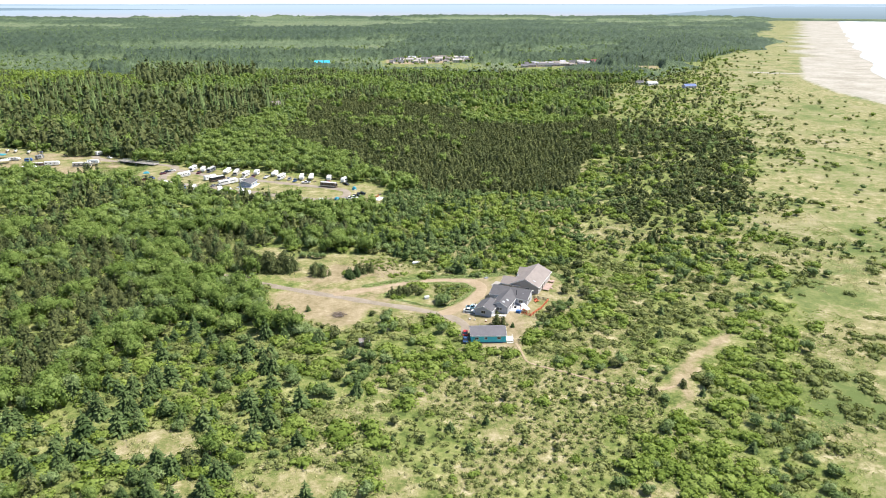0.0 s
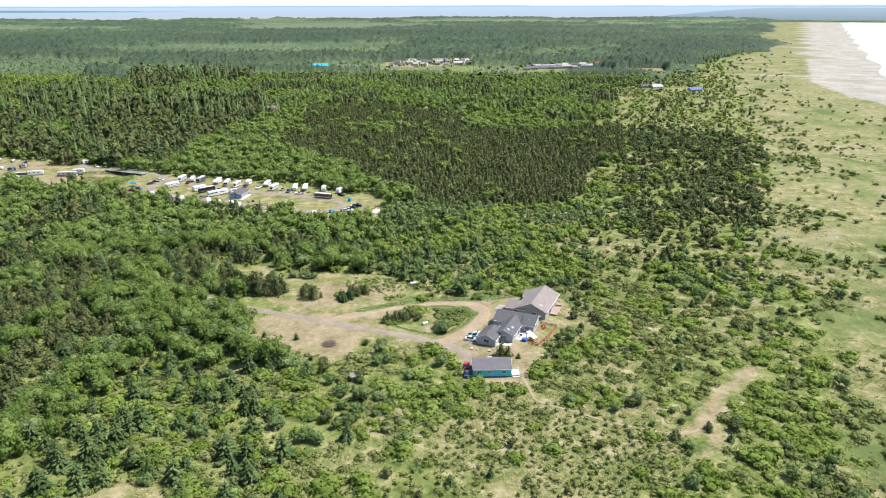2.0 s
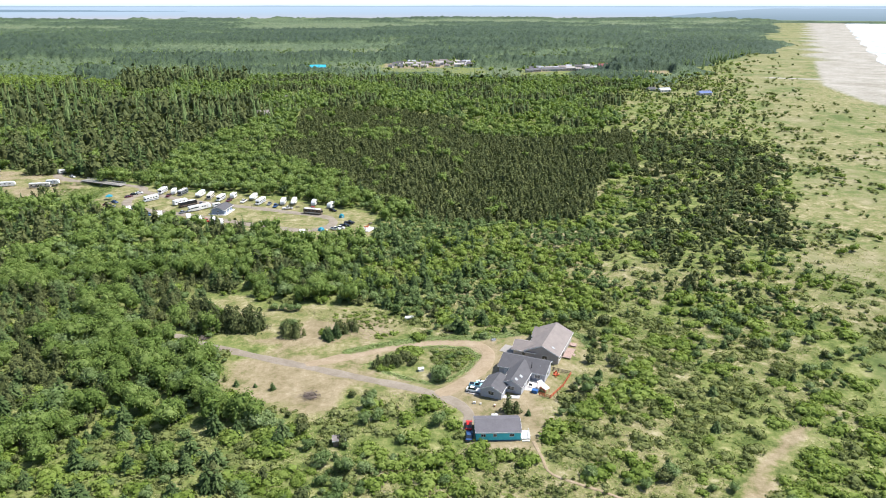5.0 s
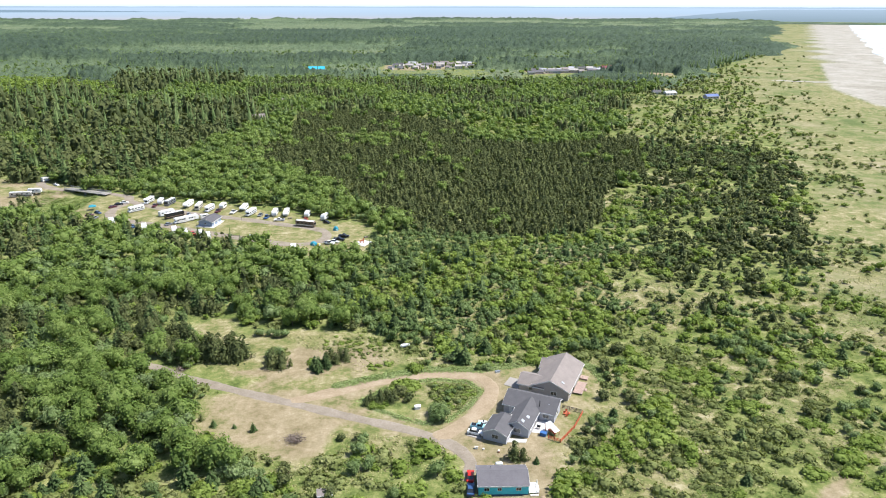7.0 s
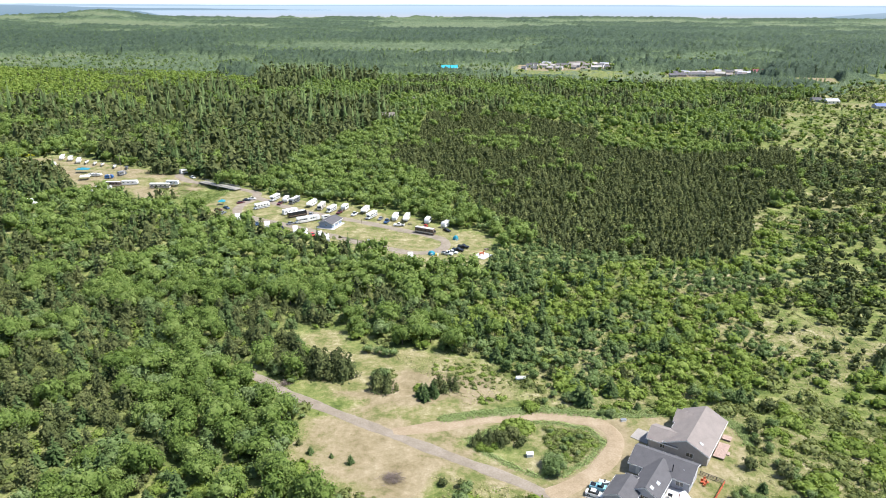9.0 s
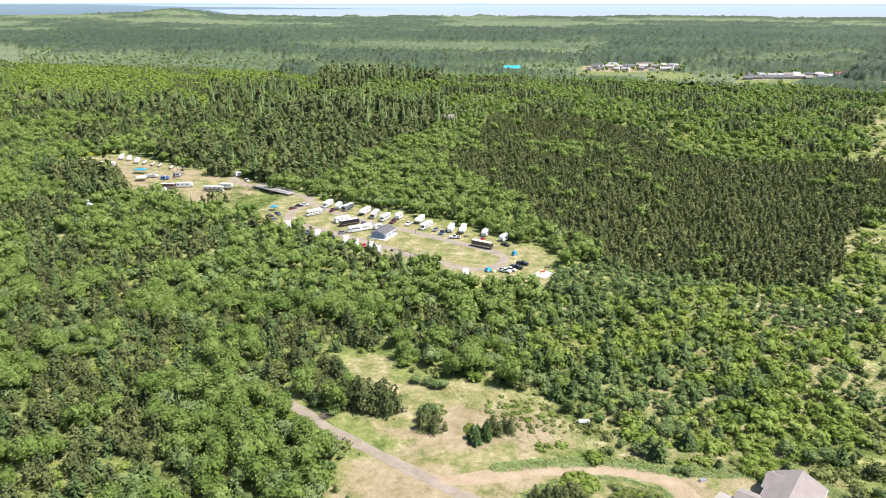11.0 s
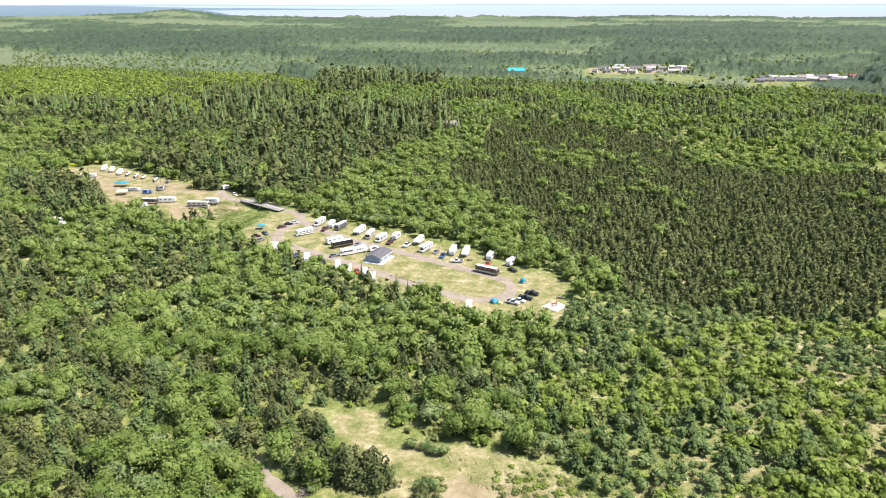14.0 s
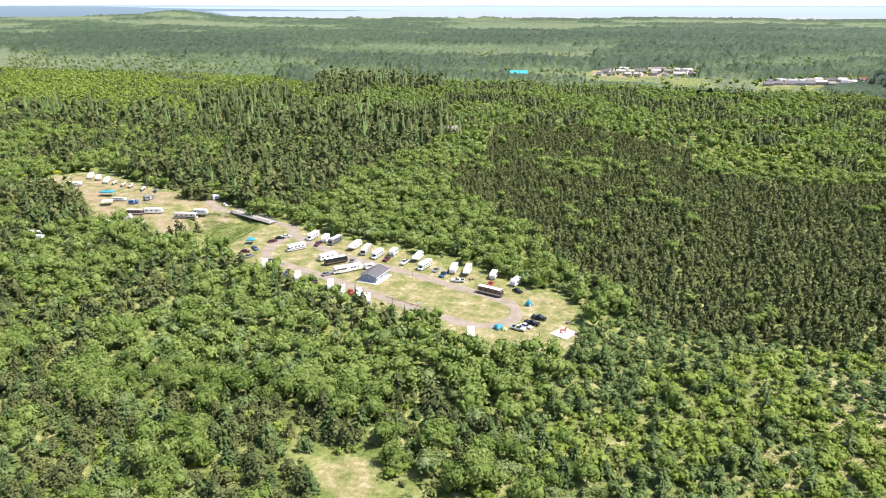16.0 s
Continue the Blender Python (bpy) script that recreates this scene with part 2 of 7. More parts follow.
def box(bm, x0, x1, y0, y1, z0, z1, bev=0.0):
    """A box with softened edges, added to bm."""
    r = bmesh.ops.create_cube(bm, size=1.0)
    vs = r["verts"]
    for v in vs:
        v.co = ((x0 + x1) / 2 + v.co.x * (x1 - x0), (y0 + y1) / 2 + v.co.y * (y1 - y0), (z0 + z1) / 2 + v.co.z * (z1 - z0))
    if bev:
        es = {e for v in vs for e in v.link_edges}
        bmesh.ops.bevel(bm, geom=list(es), offset=bev, segments=2, affect='EDGES', profile=0.6)
    return bm


def boxm(*a, bev=0.0):
    return box(bmesh.new(), *a, bev=bev)


def cyl(bm, x, y, z0, z1, r0, r1=None, n=10, axis='z'):
    r = bmesh.ops.create_cone(bm, segments=n, radius1=r0, radius2=r0 if r1 is None else r1, depth=z1 - z0, cap_ends=True)
    if axis == 'z':
        m = Matrix.Translation((x, y, (z0 + z1) / 2))
    elif axis == 'y':      # z0, z1 run along y; x, y are x and z
        m = Matrix.Translation((x, (z0 + z1) / 2, y)) @ Matrix.Rotation(radians(-90), 4, 'X')
    else:                  # along x; x, y are y and z
        m = Matrix.Translation(((z0 + z1) / 2, x, y)) @ Matrix.Rotation(radians(90), 4, 'Y')
    bmesh.ops.transform(bm, matrix=m, verts=r["verts"])
    return bm


def cylm(*a, **k):
    return cyl(bmesh.new(), *a, **k)


def prism(bm, pts, y0, y1):
    """A closed outline in x, z pushed along y."""
    a = [bm.verts.new((x, y0, z)) for x, z in pts]
    b = [bm.verts.new((x, y1, z)) for x, z in pts]
    bm.faces.new(a)
    bm.faces.new(b[::-1])
    for i in range(len(pts)):
        j = (i + 1) % len(pts)
        bm.faces.new((a[j], a[i], b[i], b[j]))
    bmesh.ops.recalc_face_normals(bm, faces=bm.faces[:])
    return bm


def prismx(bm, pts, x0, x1):
    """A closed outline in y, z pushed along x."""
    a = [bm.verts.new((x0, y, z)) for y, z in pts]
    b = [bm.verts.new((x1, y, z)) for y, z in pts]
    bm.faces.new(a)
    bm.faces.new(b[::-1])
    for i in range(len(pts)):
        j = (i + 1) % len(pts)
        bm.faces.new((a[j], a[i], b[i], b[j]))
    bmesh.ops.recalc_face_normals(bm, faces=bm.faces[:])
    return bm


# ---------------------------------------------------------------- plan of the land
CLEARINGS = {   # outlines in plan: mown grass, sand yards, lots
    "meadow": [(-94, 291), (-80, 297), (-72, 284), (-52, 288), (-26, 282), (-14, 264), (-20, 256), (-34, 250), (-56, 246), (-84, 255), (-78, 262), (-84, 276)],
    "yard": [(-72, 240), (-67, 222), (-46, 213), (-34, 212), (-31, 226), (-12, 224), (2, 218), (5, 198), (24, 198), (25, 214), (37, 232), (46, 256), (40, 268), (12, 259), (-16, 256), (-40, 247), (-60, 247)],
    "park": [(-40, 385), (-43, 405), (-56, 416), (-70, 419), (-90, 431), (-112, 438), (-131, 446), (-146, 448), (-170, 455), (-190, 462), (-210, 466), (-210, 426), (-196, 414), (-178, 406), (-150, 393.5), (-120, 384.5), (-92, 374), (-80, 364), (-66, 361), (-54, 362), (-40, 371)],
    "lot": [(-404, 497), (-390, 528), (-360, 524), (-306, 505), (-272, 498), (-246, 488), (-232, 474), (-240, 440), (-248, 430), (-268, 446), (-296, 440), (-330, 468)],
    "field": [(-250, 915), (-200, 905), (-180, 935), (-225, 945)],
    "plot": [(244, 955), (300, 920), (330, 930), (290, 975)],
    "sand_track": [(61, 172), (66, 181), (75, 192), (85, 203), (95, 211), (97, 208), (87, 197), (78, 188), (73, 178), (70, 167), (66, 159), (62, 160), (65, 168)],
    "bare_hollow": [(-86, 142), (-76, 149), (-67, 147), (-63, 140), (-72, 137), (-82, 136)],
    "bare_bank": [(-43, 129), (-35, 133), (-26, 130), (-26, 123), (-40, 123)],
    "bare_slope": [(-106, 153), (-100, 156), (-95, 149), (-99, 145)],
    "bare_gap": [(9, 151), (16, 158), (20, 154), (12, 144)],
    "bare_track": [(-64, 122), (-62, 131), (-58, 129), (-58, 122)],
    "bare_dip": [(-12, 123), (-15, 132), (-10, 134), (-4, 123)],
    "town_a": [(-140, 1400), (-131, 1302), (-86, 1296), (24, 1345), (34, 1470), (-11, 1500)],
    "town_b": [(108, 1300), (117, 1225), (199, 1270), (267, 1312), (279, 1390), (211, 1370)],
    "town_c": [(298, 1270), (292, 1214), (337, 1194), (352, 1270)],
}
PLANTATION = [(-155, 558), (-132, 545), (-97, 512), (-48, 437), (-42, 409), (-24, 405), (-7, 392), (32, 390), (65, 398), (74, 412), (90, 480), (123, 517), (153, 668), (70, 620), (9, 636), (2, 720), (-66, 780), (-99, 805), (-162, 771), (-139, 640)]
STANDS = {   # outlines in plan: what grows there
    "dark_band": [(-257, 489), (-231, 471), (-225, 486), (-212, 550), (-187, 701), (-231, 845), (-335, 813), (-386, 798), (-370, 660)],
    "dark_knoll": [(-527, 852), (-401, 681), (-380, 800), (-471, 959)],
    "dark_rise": [(-526, 1139), (-388, 895), (-368, 1024), (-275, 987), (-402, 1400), (-525, 1363)],
    "dark_lot": [(-712, 743), (-556, 602), (-433, 540), (-395, 531), (-319, 517), (-274, 514), (-363, 633), (-533, 798)],
    "dark_near_lot": [(-399, 460), (-308, 412), (-295, 439), (-343, 493), (-383, 489)],
    "belt": [(-198, 457), (-149, 441), (-101, 421), (-58, 434), (-92, 490), (-133, 535), (-150, 600), (-165, 770), (-190, 700), (-208, 540)],
    "pale": [(-1297, 1271), (-733, 762), (-589, 735), (-533, 798), (-452, 736), (-554, 902), (-455, 998), (-623, 1332), (-970, 1372)],
    "lime_patch": [(2, 774), (6, 697), (35, 644), (79, 640), (92, 724), (59, 750)],
    "lime_wood": [(-44, 294), (-41, 333), (-40, 372), (-22, 404), (0, 394), (21, 402), (55, 399), (71, 401), (66, 340), (56, 293), (46, 275), (20, 270), (-13, 275)],
    "spruce_mix": [(-47, 309), (-41, 332), (-20, 373), (-1, 369), (10, 363), (-1, 340), (-12, 323), (-6, 294), (-19, 277), (-29, 294), (-45, 289)],
    "pine_strip": [(-143, 187), (-128, 163), (-110, 177), (-94, 192), (-103, 223), (-136, 250), (-139, 212)],
    "pine_edge": [(-135, 303), (-121, 307), (-92, 283), (-80, 271), (-89, 264), (-105, 276), (-120, 280)],
    "pine_hedge": [(-140, 375), (-123, 381), (-83, 369), (-68, 323), (-47, 312), (-59, 302), (-80, 302), (-108, 346)],
    "spruce_open": [(-124, 108), (-120, 151), (-108, 156), (-108, 182), (-95, 202), (-94, 212), (-71, 198), (-52, 183), (-38, 164), (-43, 147), (-23, 147), (-16, 133), (-20, 108)],
    "heath": [(-14, 108), (-16, 149), (-2, 169), (9, 190), (32, 187), (58, 171), (63, 162), (51, 143), (32, 108)],
    "lime_strip": [(40, 108), (57, 141), (68, 162), (83, 188), (94, 204), (99, 168), (96, 151), (91, 108)],
    "dune_pines": [(154, 649), (107, 450), (83, 325), (109, 317), (144, 331), (236, 552), (228, 650)],
}
FAR_DARK = [[(-2388, 2410), (-1347, 1403), (-1003, 1416), (-873, 1654), (-1254, 2333), (-1773, 2425), (-2392, 2679)],
            [(-858, 2881), (-629, 2136), (-242, 2190), (15, 2513), (-180, 2915)],
            [(-203, 2112), (-154, 1660), (105, 1570), (289, 2011), (476, 2069), (832, 3531), (126, 3185), (-68, 2488)],
            [(454, 2352), (1048, 2851), (1014, 2447), (384, 1280), (300, 1290), (506, 1923)]]
FAR_PALE = [[(-1476, 4885), (-952, 3187), (-305, 3386), (-415, 4578)],
            [(-972, 1831), (-605, 2058), (-239, 2171), (-196, 1791), (-820, 1559)],
            [(-1763, 1692), (-1427, 1388), (-1224, 1342), (-1607, 1654)],
            [(60, 1420), (330, 1500), (420, 1900), (300, 1950), (120, 1560)]]
ISLAND = [(-26.5, 241), (-22, 246), (-14, 252.5), (-4, 254), (5, 253), (9, 247.5), (5, 238), (-1, 231), (-7, 229), (-16, 233), (-23, 237)]
DITCH = [(-262, 470), (-238, 440), (-226, 424), (-210, 424), (-212, 462), (-226, 472)]


def inside(x, y, poly):
    x, y = np.asarray(x, float), np.asarray(y, float)
    ok = np.zeros(x.shape, bool)
    for (ax, ay), (bx, by) in zip(poly, poly[1:] + poly[:1]):
        cross = (ay > y) != (by > y)
        ok ^= cross & (x < (bx - ax) * (y - ay) / ((by - ay) or 1e-9) + ax)
    return ok


def edge_distance(x, y, poly, closed=True):
    """Metres to the outline."""
    d = np.full(np.shape(x), 1e9)
    pts = poly + poly[:1] if closed else poly
    for (ax, ay), (bx, by) in zip(pts, pts[1:]):
        ex, ey = bx - ax, by - ay
        s = np.clip(((x - ax) * ex + (y - ay) * ey) / (ex * ex + ey * ey), 0, 1)
        d = np.minimum(d, np.hypot(x - ax - s * ex, y - ay - s * ey))
    return d


def signed(x, y, poly):
    d = edge_distance(x, y, poly)
    return np.where(inside(x, y, poly), d, -d)


def field_noise(x, y, scale, seed=0):
    """Smooth value noise in 0..1 over the plan."""
    u, v = np.asarray(x) * scale + seed * 17.3, np.asarray(y) * scale - seed * 9.1
    iu, iv = np.floor(u).astype(np.int64), np.floor(v).astype(np.int64)
    fu, fv = u - iu, v - iv
    fu, fv = fu * fu * (3 - 2 * fu), fv * fv * (3 - 2 * fv)

    def h(a, b):
        k = (a * 374761393 + b * 668265263 + seed * 974711) & 0x7fffffff
        k = ((k ^ (k >> 13)) * 1274126177) & 0x7fffffff
        return ((k ^ (k >> 16)) & 0xffff) / 65535.0
    return (h(iu, iv) * (1 - fu) + h(iu + 1, iv) * fu) * (1 - fv) + (h(iu, iv + 1) * (1 - fu) + h(iu + 1, iv + 1) * fu) * fv


def dune_line(y):
    """x at which scrub gives way to open dune grass."""
    return np.interp(y, [-200, 125, 170, 245, 298, 333, 461, 647, 977, 1359, 6500], [60, 95, 104, 132, 150, 153, 204, 274, 372, 489, 2700])


def wood_line(y):
    """x at which closed woods give way to scrub."""
    return np.interp(y, [-200, 120, 190, 240, 290, 340, 420, 520, 700, 950, 1300, 2000, 2900, 6500], [-40, -48, -40, -70, -10, 12, 40, 115, 140, 200, 440, 850, 1200, 2750])


def shore_line(y):
    return np.interp(y, [-500, 900, 1050, 1400, 2600, 5000], [440, 470, 500, 655, 1200, 2300])


def ease(v, a, b):
    s = np.clip((v - a) / (b - a), 0, 1)
    return s * s * (3 - 2 * s)


ROADS = {   # name: (centre line, width, material)
    "gravel_road": ([(-100, 263), (-83, 253.5), (-64, 245.8), (-46, 239.2), (-29.5, 233.2), (-10, 226.2), (0, 220.5), (5, 213), (3, 206)], 3.5, M_GRAVEL),
    "loop_drive": ([(-46, 240), (-34.7, 245.6), (-24, 251), (-8, 256.2), (6, 256.2), (11.5, 250), (9.5, 240), (3, 230), (-4, 223)], 4.6, M_DIRT),
    "park_road": ([(-207, 467.5), (-193, 461), (-188, 452), (-170.7, 440.6), (-152.5, 431.3), (-131, 423.8), (-110, 417.2), (-90, 409.5), (-74, 404), (-65.4, 397.8), (-63.3, 388), (-67.8, 380.5), (-77.6, 378), (-89.4, 381.6), (-106, 387), (-118.4, 392.7), (-138.4, 400.9), (-154.4, 407.1), (-170.4, 412.5), (-183, 419), (-189, 432), (-188, 450)], 5.0, M_GRAVEL),
    "lot_road": ([(-231, 474), (-248, 479), (-262, 490), (-266, 502)], 5.5, M_GRAVEL),
    "footpath": ([(21.5, 201), (23, 194), (24.8, 187.5), (35, 181.6), (47.5, 175.2), (60, 171.5), (66, 174)], 0.9, M_DIRT),
}


def line_points(pts, step=1.5):
    """Smooth points along a line through pts."""
    out = []
    for i in range(len(pts) - 1):
        p0, p1, p2, p3 = (Vector(pts[max(0, min(len(pts) - 1, k))]) for k in (i - 1, i, i + 1, i + 2))
        n = max(1, int((p2 - p1).length / step))
        for j in range(n):
            t = j / n
            out.append(0.5 * (2 * p1 + (p2 - p0) * t + (2 * p0 - 5 * p1 + 4 * p2 - p3) * t * t + (3 * p1 - p0 - 3 * p2 + p3) * t ** 3))
    out.append(Vector(pts[-1]))
    return out


def masks(x, y):
    """Share of dune grass, dry turf, bare sand and beach at a place."""
    dune = ease(x - dune_line(y) + 26 * (field_noise(x, y, 0.02, 3) - 0.5), -14, 14)
    dry = np.zeros(np.shape(x))
    sand = np.zeros(np.shape(x))
    for key, poly in CLEARINGS.items():
        s = signed(x, y, poly)
        if key in ("meadow", "park", "field", "plot", "bare_slope"):
            dry = np.maximum(dry, ease(s, -3, 4))
        elif key in ("bare_hollow", "bare_bank", "bare_gap", "bare_track", "bare_dip", "sand_track", "lot"):
            sand = np.maximum(sand, ease(s, *((-1.5, 2) if key == "sand_track" else (-3, 3))) * ({"sand_track": 0.5, "lot": 0.25}.get(key, 0.0) + 0.6 * field_noise(x, y, 0.17, 9)))
            dry = np.maximum(dry, 0.9 * ease(s, -5, 2))
        else:
            sand = np.maximum(sand, ease(s, -3, 3) * (0.5 + 0.45 * field_noise(x, y, 0.08, 10)))
            dry = np.maximum(dry, ease(s, -4, 2))
    # green and straw patches within the turf, worn ground by the yard
    dry = dry * (0.55 + 0.75 * field_noise(x, y, 0.06, 5))
    dry = np.where(signed(x, y, CLEARINGS["park"]) > 1, np.maximum(dry, 0.55 + 0.35 * field_noise(x, y, 0.05, 14)), dry)
    yard = signed(x, y, CLEARINGS["yard"])
    grass_round = inside(x, y, [(26, 205), (36, 232), (47, 256), (40, 268), (12, 258), (14, 250), (30, 240), (24, 222)])
    sand = np.where((yard > -3) & grass_round, 0.42, sand)
    dry = np.where((yard > -3) & grass_round, 0.75, dry)
    s = signed(x, y, CLEARINGS["meadow"])
    sand = np.maximum(sand, 0.8 * ease(s, 2, 6) * (field_noise(x, y, 0.07, 8) > 0.55))
    sand = np.where(inside(x, y, ISLAND), 0, sand)
    dry = np.where(signed(x, y, ISLAND) > -0.8, 0.12, dry)
    green = ease(5 - edge_distance(x, y, [(-92, 262), (-80, 257.5), (-62, 250.5)], False), 0, 4)
    sand, dry = sand * (1 - 0.9 * green), dry * (1 - 0.75 * green)
    s = signed(x, y, CLEARINGS["lot"])
    lot_turf = inside(x, y, [(-300, 478), (-262, 482), (-262, 462), (-300, 460)])
    sand = np.where(lot_turf, 0.2, sand)
    dry = np.where(lot_turf, 0.9, dry)
    # wind-blown strips in the dunes and scrub
    strip = field_noise(x + 0.3 * y, y * 0.35, 0.03, 11) * dune
    dry = np.maximum(dry, 0.6 * ease(strip, 0.5, 0.8))
    dry = np.maximum(dry, 0.62 * ease(field_noise(x, y, 0.035, 21) * 0.6 + field_noise(x, y, 0.12, 22) * 0.4, 0.34, 0.66) * (x > wood_line(y)))
    beach = ease(x - shore_line(y), -12, 25)
    beach = np.maximum(beach, ease(16 - np.abs(y - (1158 - 0.37 * (x - 464))), 0, 10) * ease(x, 440, 500))
    return dune, dry, sand, beach


def land_height(x, y):
    """Low dune relief; level where people built."""
    flat = np.ones(np.shape(x))
    for key in ("yard", "park", "lot", "meadow"):
        flat = np.minimum(flat, ease(-signed(x, y, CLEARINGS[key]), 0, 14))
    z = 0.9 * (field_noise(x, y, 0.03, 1) - 0.5) + 0.5 * (field_noise(x, y, 0.11, 2) - 0.5)
    z = z * flat - 2.2 * ease(signed(x, y, DITCH), -1, 5)
    return z * ease(1600 - np.hypot(x, y), 0, 400)


def make_ground():
    # rings of cells: fine near the walk, coarse to the horizon
    xs = np.unique(np.concatenate([np.linspace(-6500, -450, 60), np.arange(-420, 200, 5.2), np.linspace(200, 700, 70), np.linspace(700, 6500, 60)]))
    ys = np.unique(np.concatenate([np.linspace(-1500, 90, 20), np.arange(90, 530, 5.2), np.linspace(530, 1500, 100), np.linspace(1500, 6500, 80)]))
    X, Y = np.meshgrid(xs, ys)
    Z = land_height(X, Y)
    nx, ny = len(xs), len(ys)
    co = np.stack([X, Y, Z], -1).reshape(-1, 3)
    i = (np.arange(ny - 1)[:, None] * nx + np.arange(nx - 1)[None]).ravel()
    quads = np.stack([i, i + 1, i + nx + 1, i + nx], -1)
    ob = mesh_from("ground", co, quads, [M_GROUND])
    for key, v in zip(("dune", "dry", "sand", "beach"), masks(co[:, 0], co[:, 1])):
        a = ob.data.attributes.new(key, 'FLOAT', 'POINT')
        a.data.foreach_set("value", np.ascontiguousarray(v, np.float32))
    tagged(ob, "sandy coastal ground with patchy grass, bare sand and dunes", "ground", "", "structure")
    return ob


def mesh_from(name, co, faces, mats, mat_index=None, smooth=False):
    """A mesh object from arrays of places and of triangles or quads."""
    co, faces = np.asarray(co, np.float32), np.asarray(faces, np.int32)
    k = faces.shape[1]
    me = bpy.data.meshes.new(name)
    me.vertices.add(len(co))
    me.vertices.foreach_set("co", co.ravel())
    me.loops.add(faces.size)
    me.loops.foreach_set("vertex_index", faces.ravel())
    me.polygons.add(len(faces))
    me.polygons.foreach_set("loop_start", np.arange(0, faces.size, k, dtype=np.int32))
    for m in mats:
        me.materials.append(m)
    if mat_index is not None:
        me.polygons.foreach_set("material_index", np.asarray(mat_index, np.int32))
    me.update(calc_edges=True)
    return new(name, me)


make_ground()


def make_road(name, pts, width, material, z=0.06):
    line = line_points(pts)
    rng = np.random.default_rng(len(name))
    bm = bmesh.new()
    rows = []
    for i, p in enumerate(line):
        d = (line[min(i + 1, len(line) - 1)] - line[max(i - 1, 0)]).normalized()
        nrm = Vector((-d.y, d.x))
        w = width / 2 * (1 + 0.12 * math.sin(i * 0.5 + len(name)) + rng.uniform(-0.07, 0.07))
        lift = float(land_height(p.x, p.y))
        rows.append([bm.verts.new((*(p + nrm * w * s), h + lift)) for s, h in ((1, -0.02 + z * 0.4), (0.8, z), (0, z + 0.03), (-0.8, z), (-1, -0.02 + z * 0.4))])
    for a, b in zip(rows, rows[1:]):
        for k in range(4):
            bm.faces.new((a[k], a[k + 1], b[k + 1], b[k]))
    bmesh.ops.recalc_face_normals(bm, faces=bm.faces[:])
    for f in bm.faces:
        if f.normal.z < 0:
            f.normal_flip()
    return part(name, bm, material)


for k, (name, (pts, width, material)) in enumerate(ROADS.items()):
    r = make_road(name, pts, width, material, 0.06 + 0.012 * k)
    tagged(r, {"gravel_road": "grey gravel road leading to the houses", "loop_drive": "sandy loop drive round the planted island",
               "park_road": "grey gravel loop road through the camping park", "lot_road": "grey gravel road by the bridge",
               "footpath": "narrow sandy footpath through the scrub"}[name], "road", "", "structure")

# ---------------------------------------------------------------- distance: bay, hills, ocean


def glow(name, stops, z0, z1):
    """A plain far backdrop: pale, haze-tinted colours by height, given off evenly."""
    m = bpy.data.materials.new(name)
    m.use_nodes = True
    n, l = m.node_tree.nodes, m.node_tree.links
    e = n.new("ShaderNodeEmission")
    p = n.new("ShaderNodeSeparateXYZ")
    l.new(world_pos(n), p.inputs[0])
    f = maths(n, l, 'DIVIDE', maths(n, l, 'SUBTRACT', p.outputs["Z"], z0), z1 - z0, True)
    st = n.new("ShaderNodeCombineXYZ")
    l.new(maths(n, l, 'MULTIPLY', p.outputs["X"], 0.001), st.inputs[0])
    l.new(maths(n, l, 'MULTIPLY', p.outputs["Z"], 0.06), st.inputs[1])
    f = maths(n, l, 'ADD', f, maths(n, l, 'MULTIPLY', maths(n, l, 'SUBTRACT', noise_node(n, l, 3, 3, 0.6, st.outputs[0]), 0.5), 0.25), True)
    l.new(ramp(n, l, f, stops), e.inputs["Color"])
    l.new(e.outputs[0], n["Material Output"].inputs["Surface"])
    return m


# Self-lit walls; the haze over bay, hills and coast is painted into their colours.
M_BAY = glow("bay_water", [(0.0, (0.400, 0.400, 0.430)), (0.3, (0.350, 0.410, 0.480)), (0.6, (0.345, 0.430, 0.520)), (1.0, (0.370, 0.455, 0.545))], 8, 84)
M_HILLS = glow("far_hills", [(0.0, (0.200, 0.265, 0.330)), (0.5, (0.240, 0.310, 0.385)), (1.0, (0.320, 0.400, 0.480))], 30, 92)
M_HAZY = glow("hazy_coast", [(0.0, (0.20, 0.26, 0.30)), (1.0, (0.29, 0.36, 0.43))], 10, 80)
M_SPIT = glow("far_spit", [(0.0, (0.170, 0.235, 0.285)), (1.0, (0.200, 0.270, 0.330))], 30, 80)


def far_wall(name, az0, az1, r, top, material, label, base=-20.0, n=260):
    """A wall of distance along an arc about the walk; top(az) gives its height."""
    a = np.linspace(az0, az1, n)
    x, y = r * np.sin(np.radians(a)), 80 + r * np.cos(np.radians(a))
    co = np.concatenate([np.stack([x, y, np.full(n, base)], -1), np.stack([x, y, top(a)], -1)])
    i = np.arange(n - 1)
    return tagged(mesh_from(name, co, np.stack([i, i + 1, i + n + 1, i + n], -1), [material]), label, "backdrop", "", "structure")


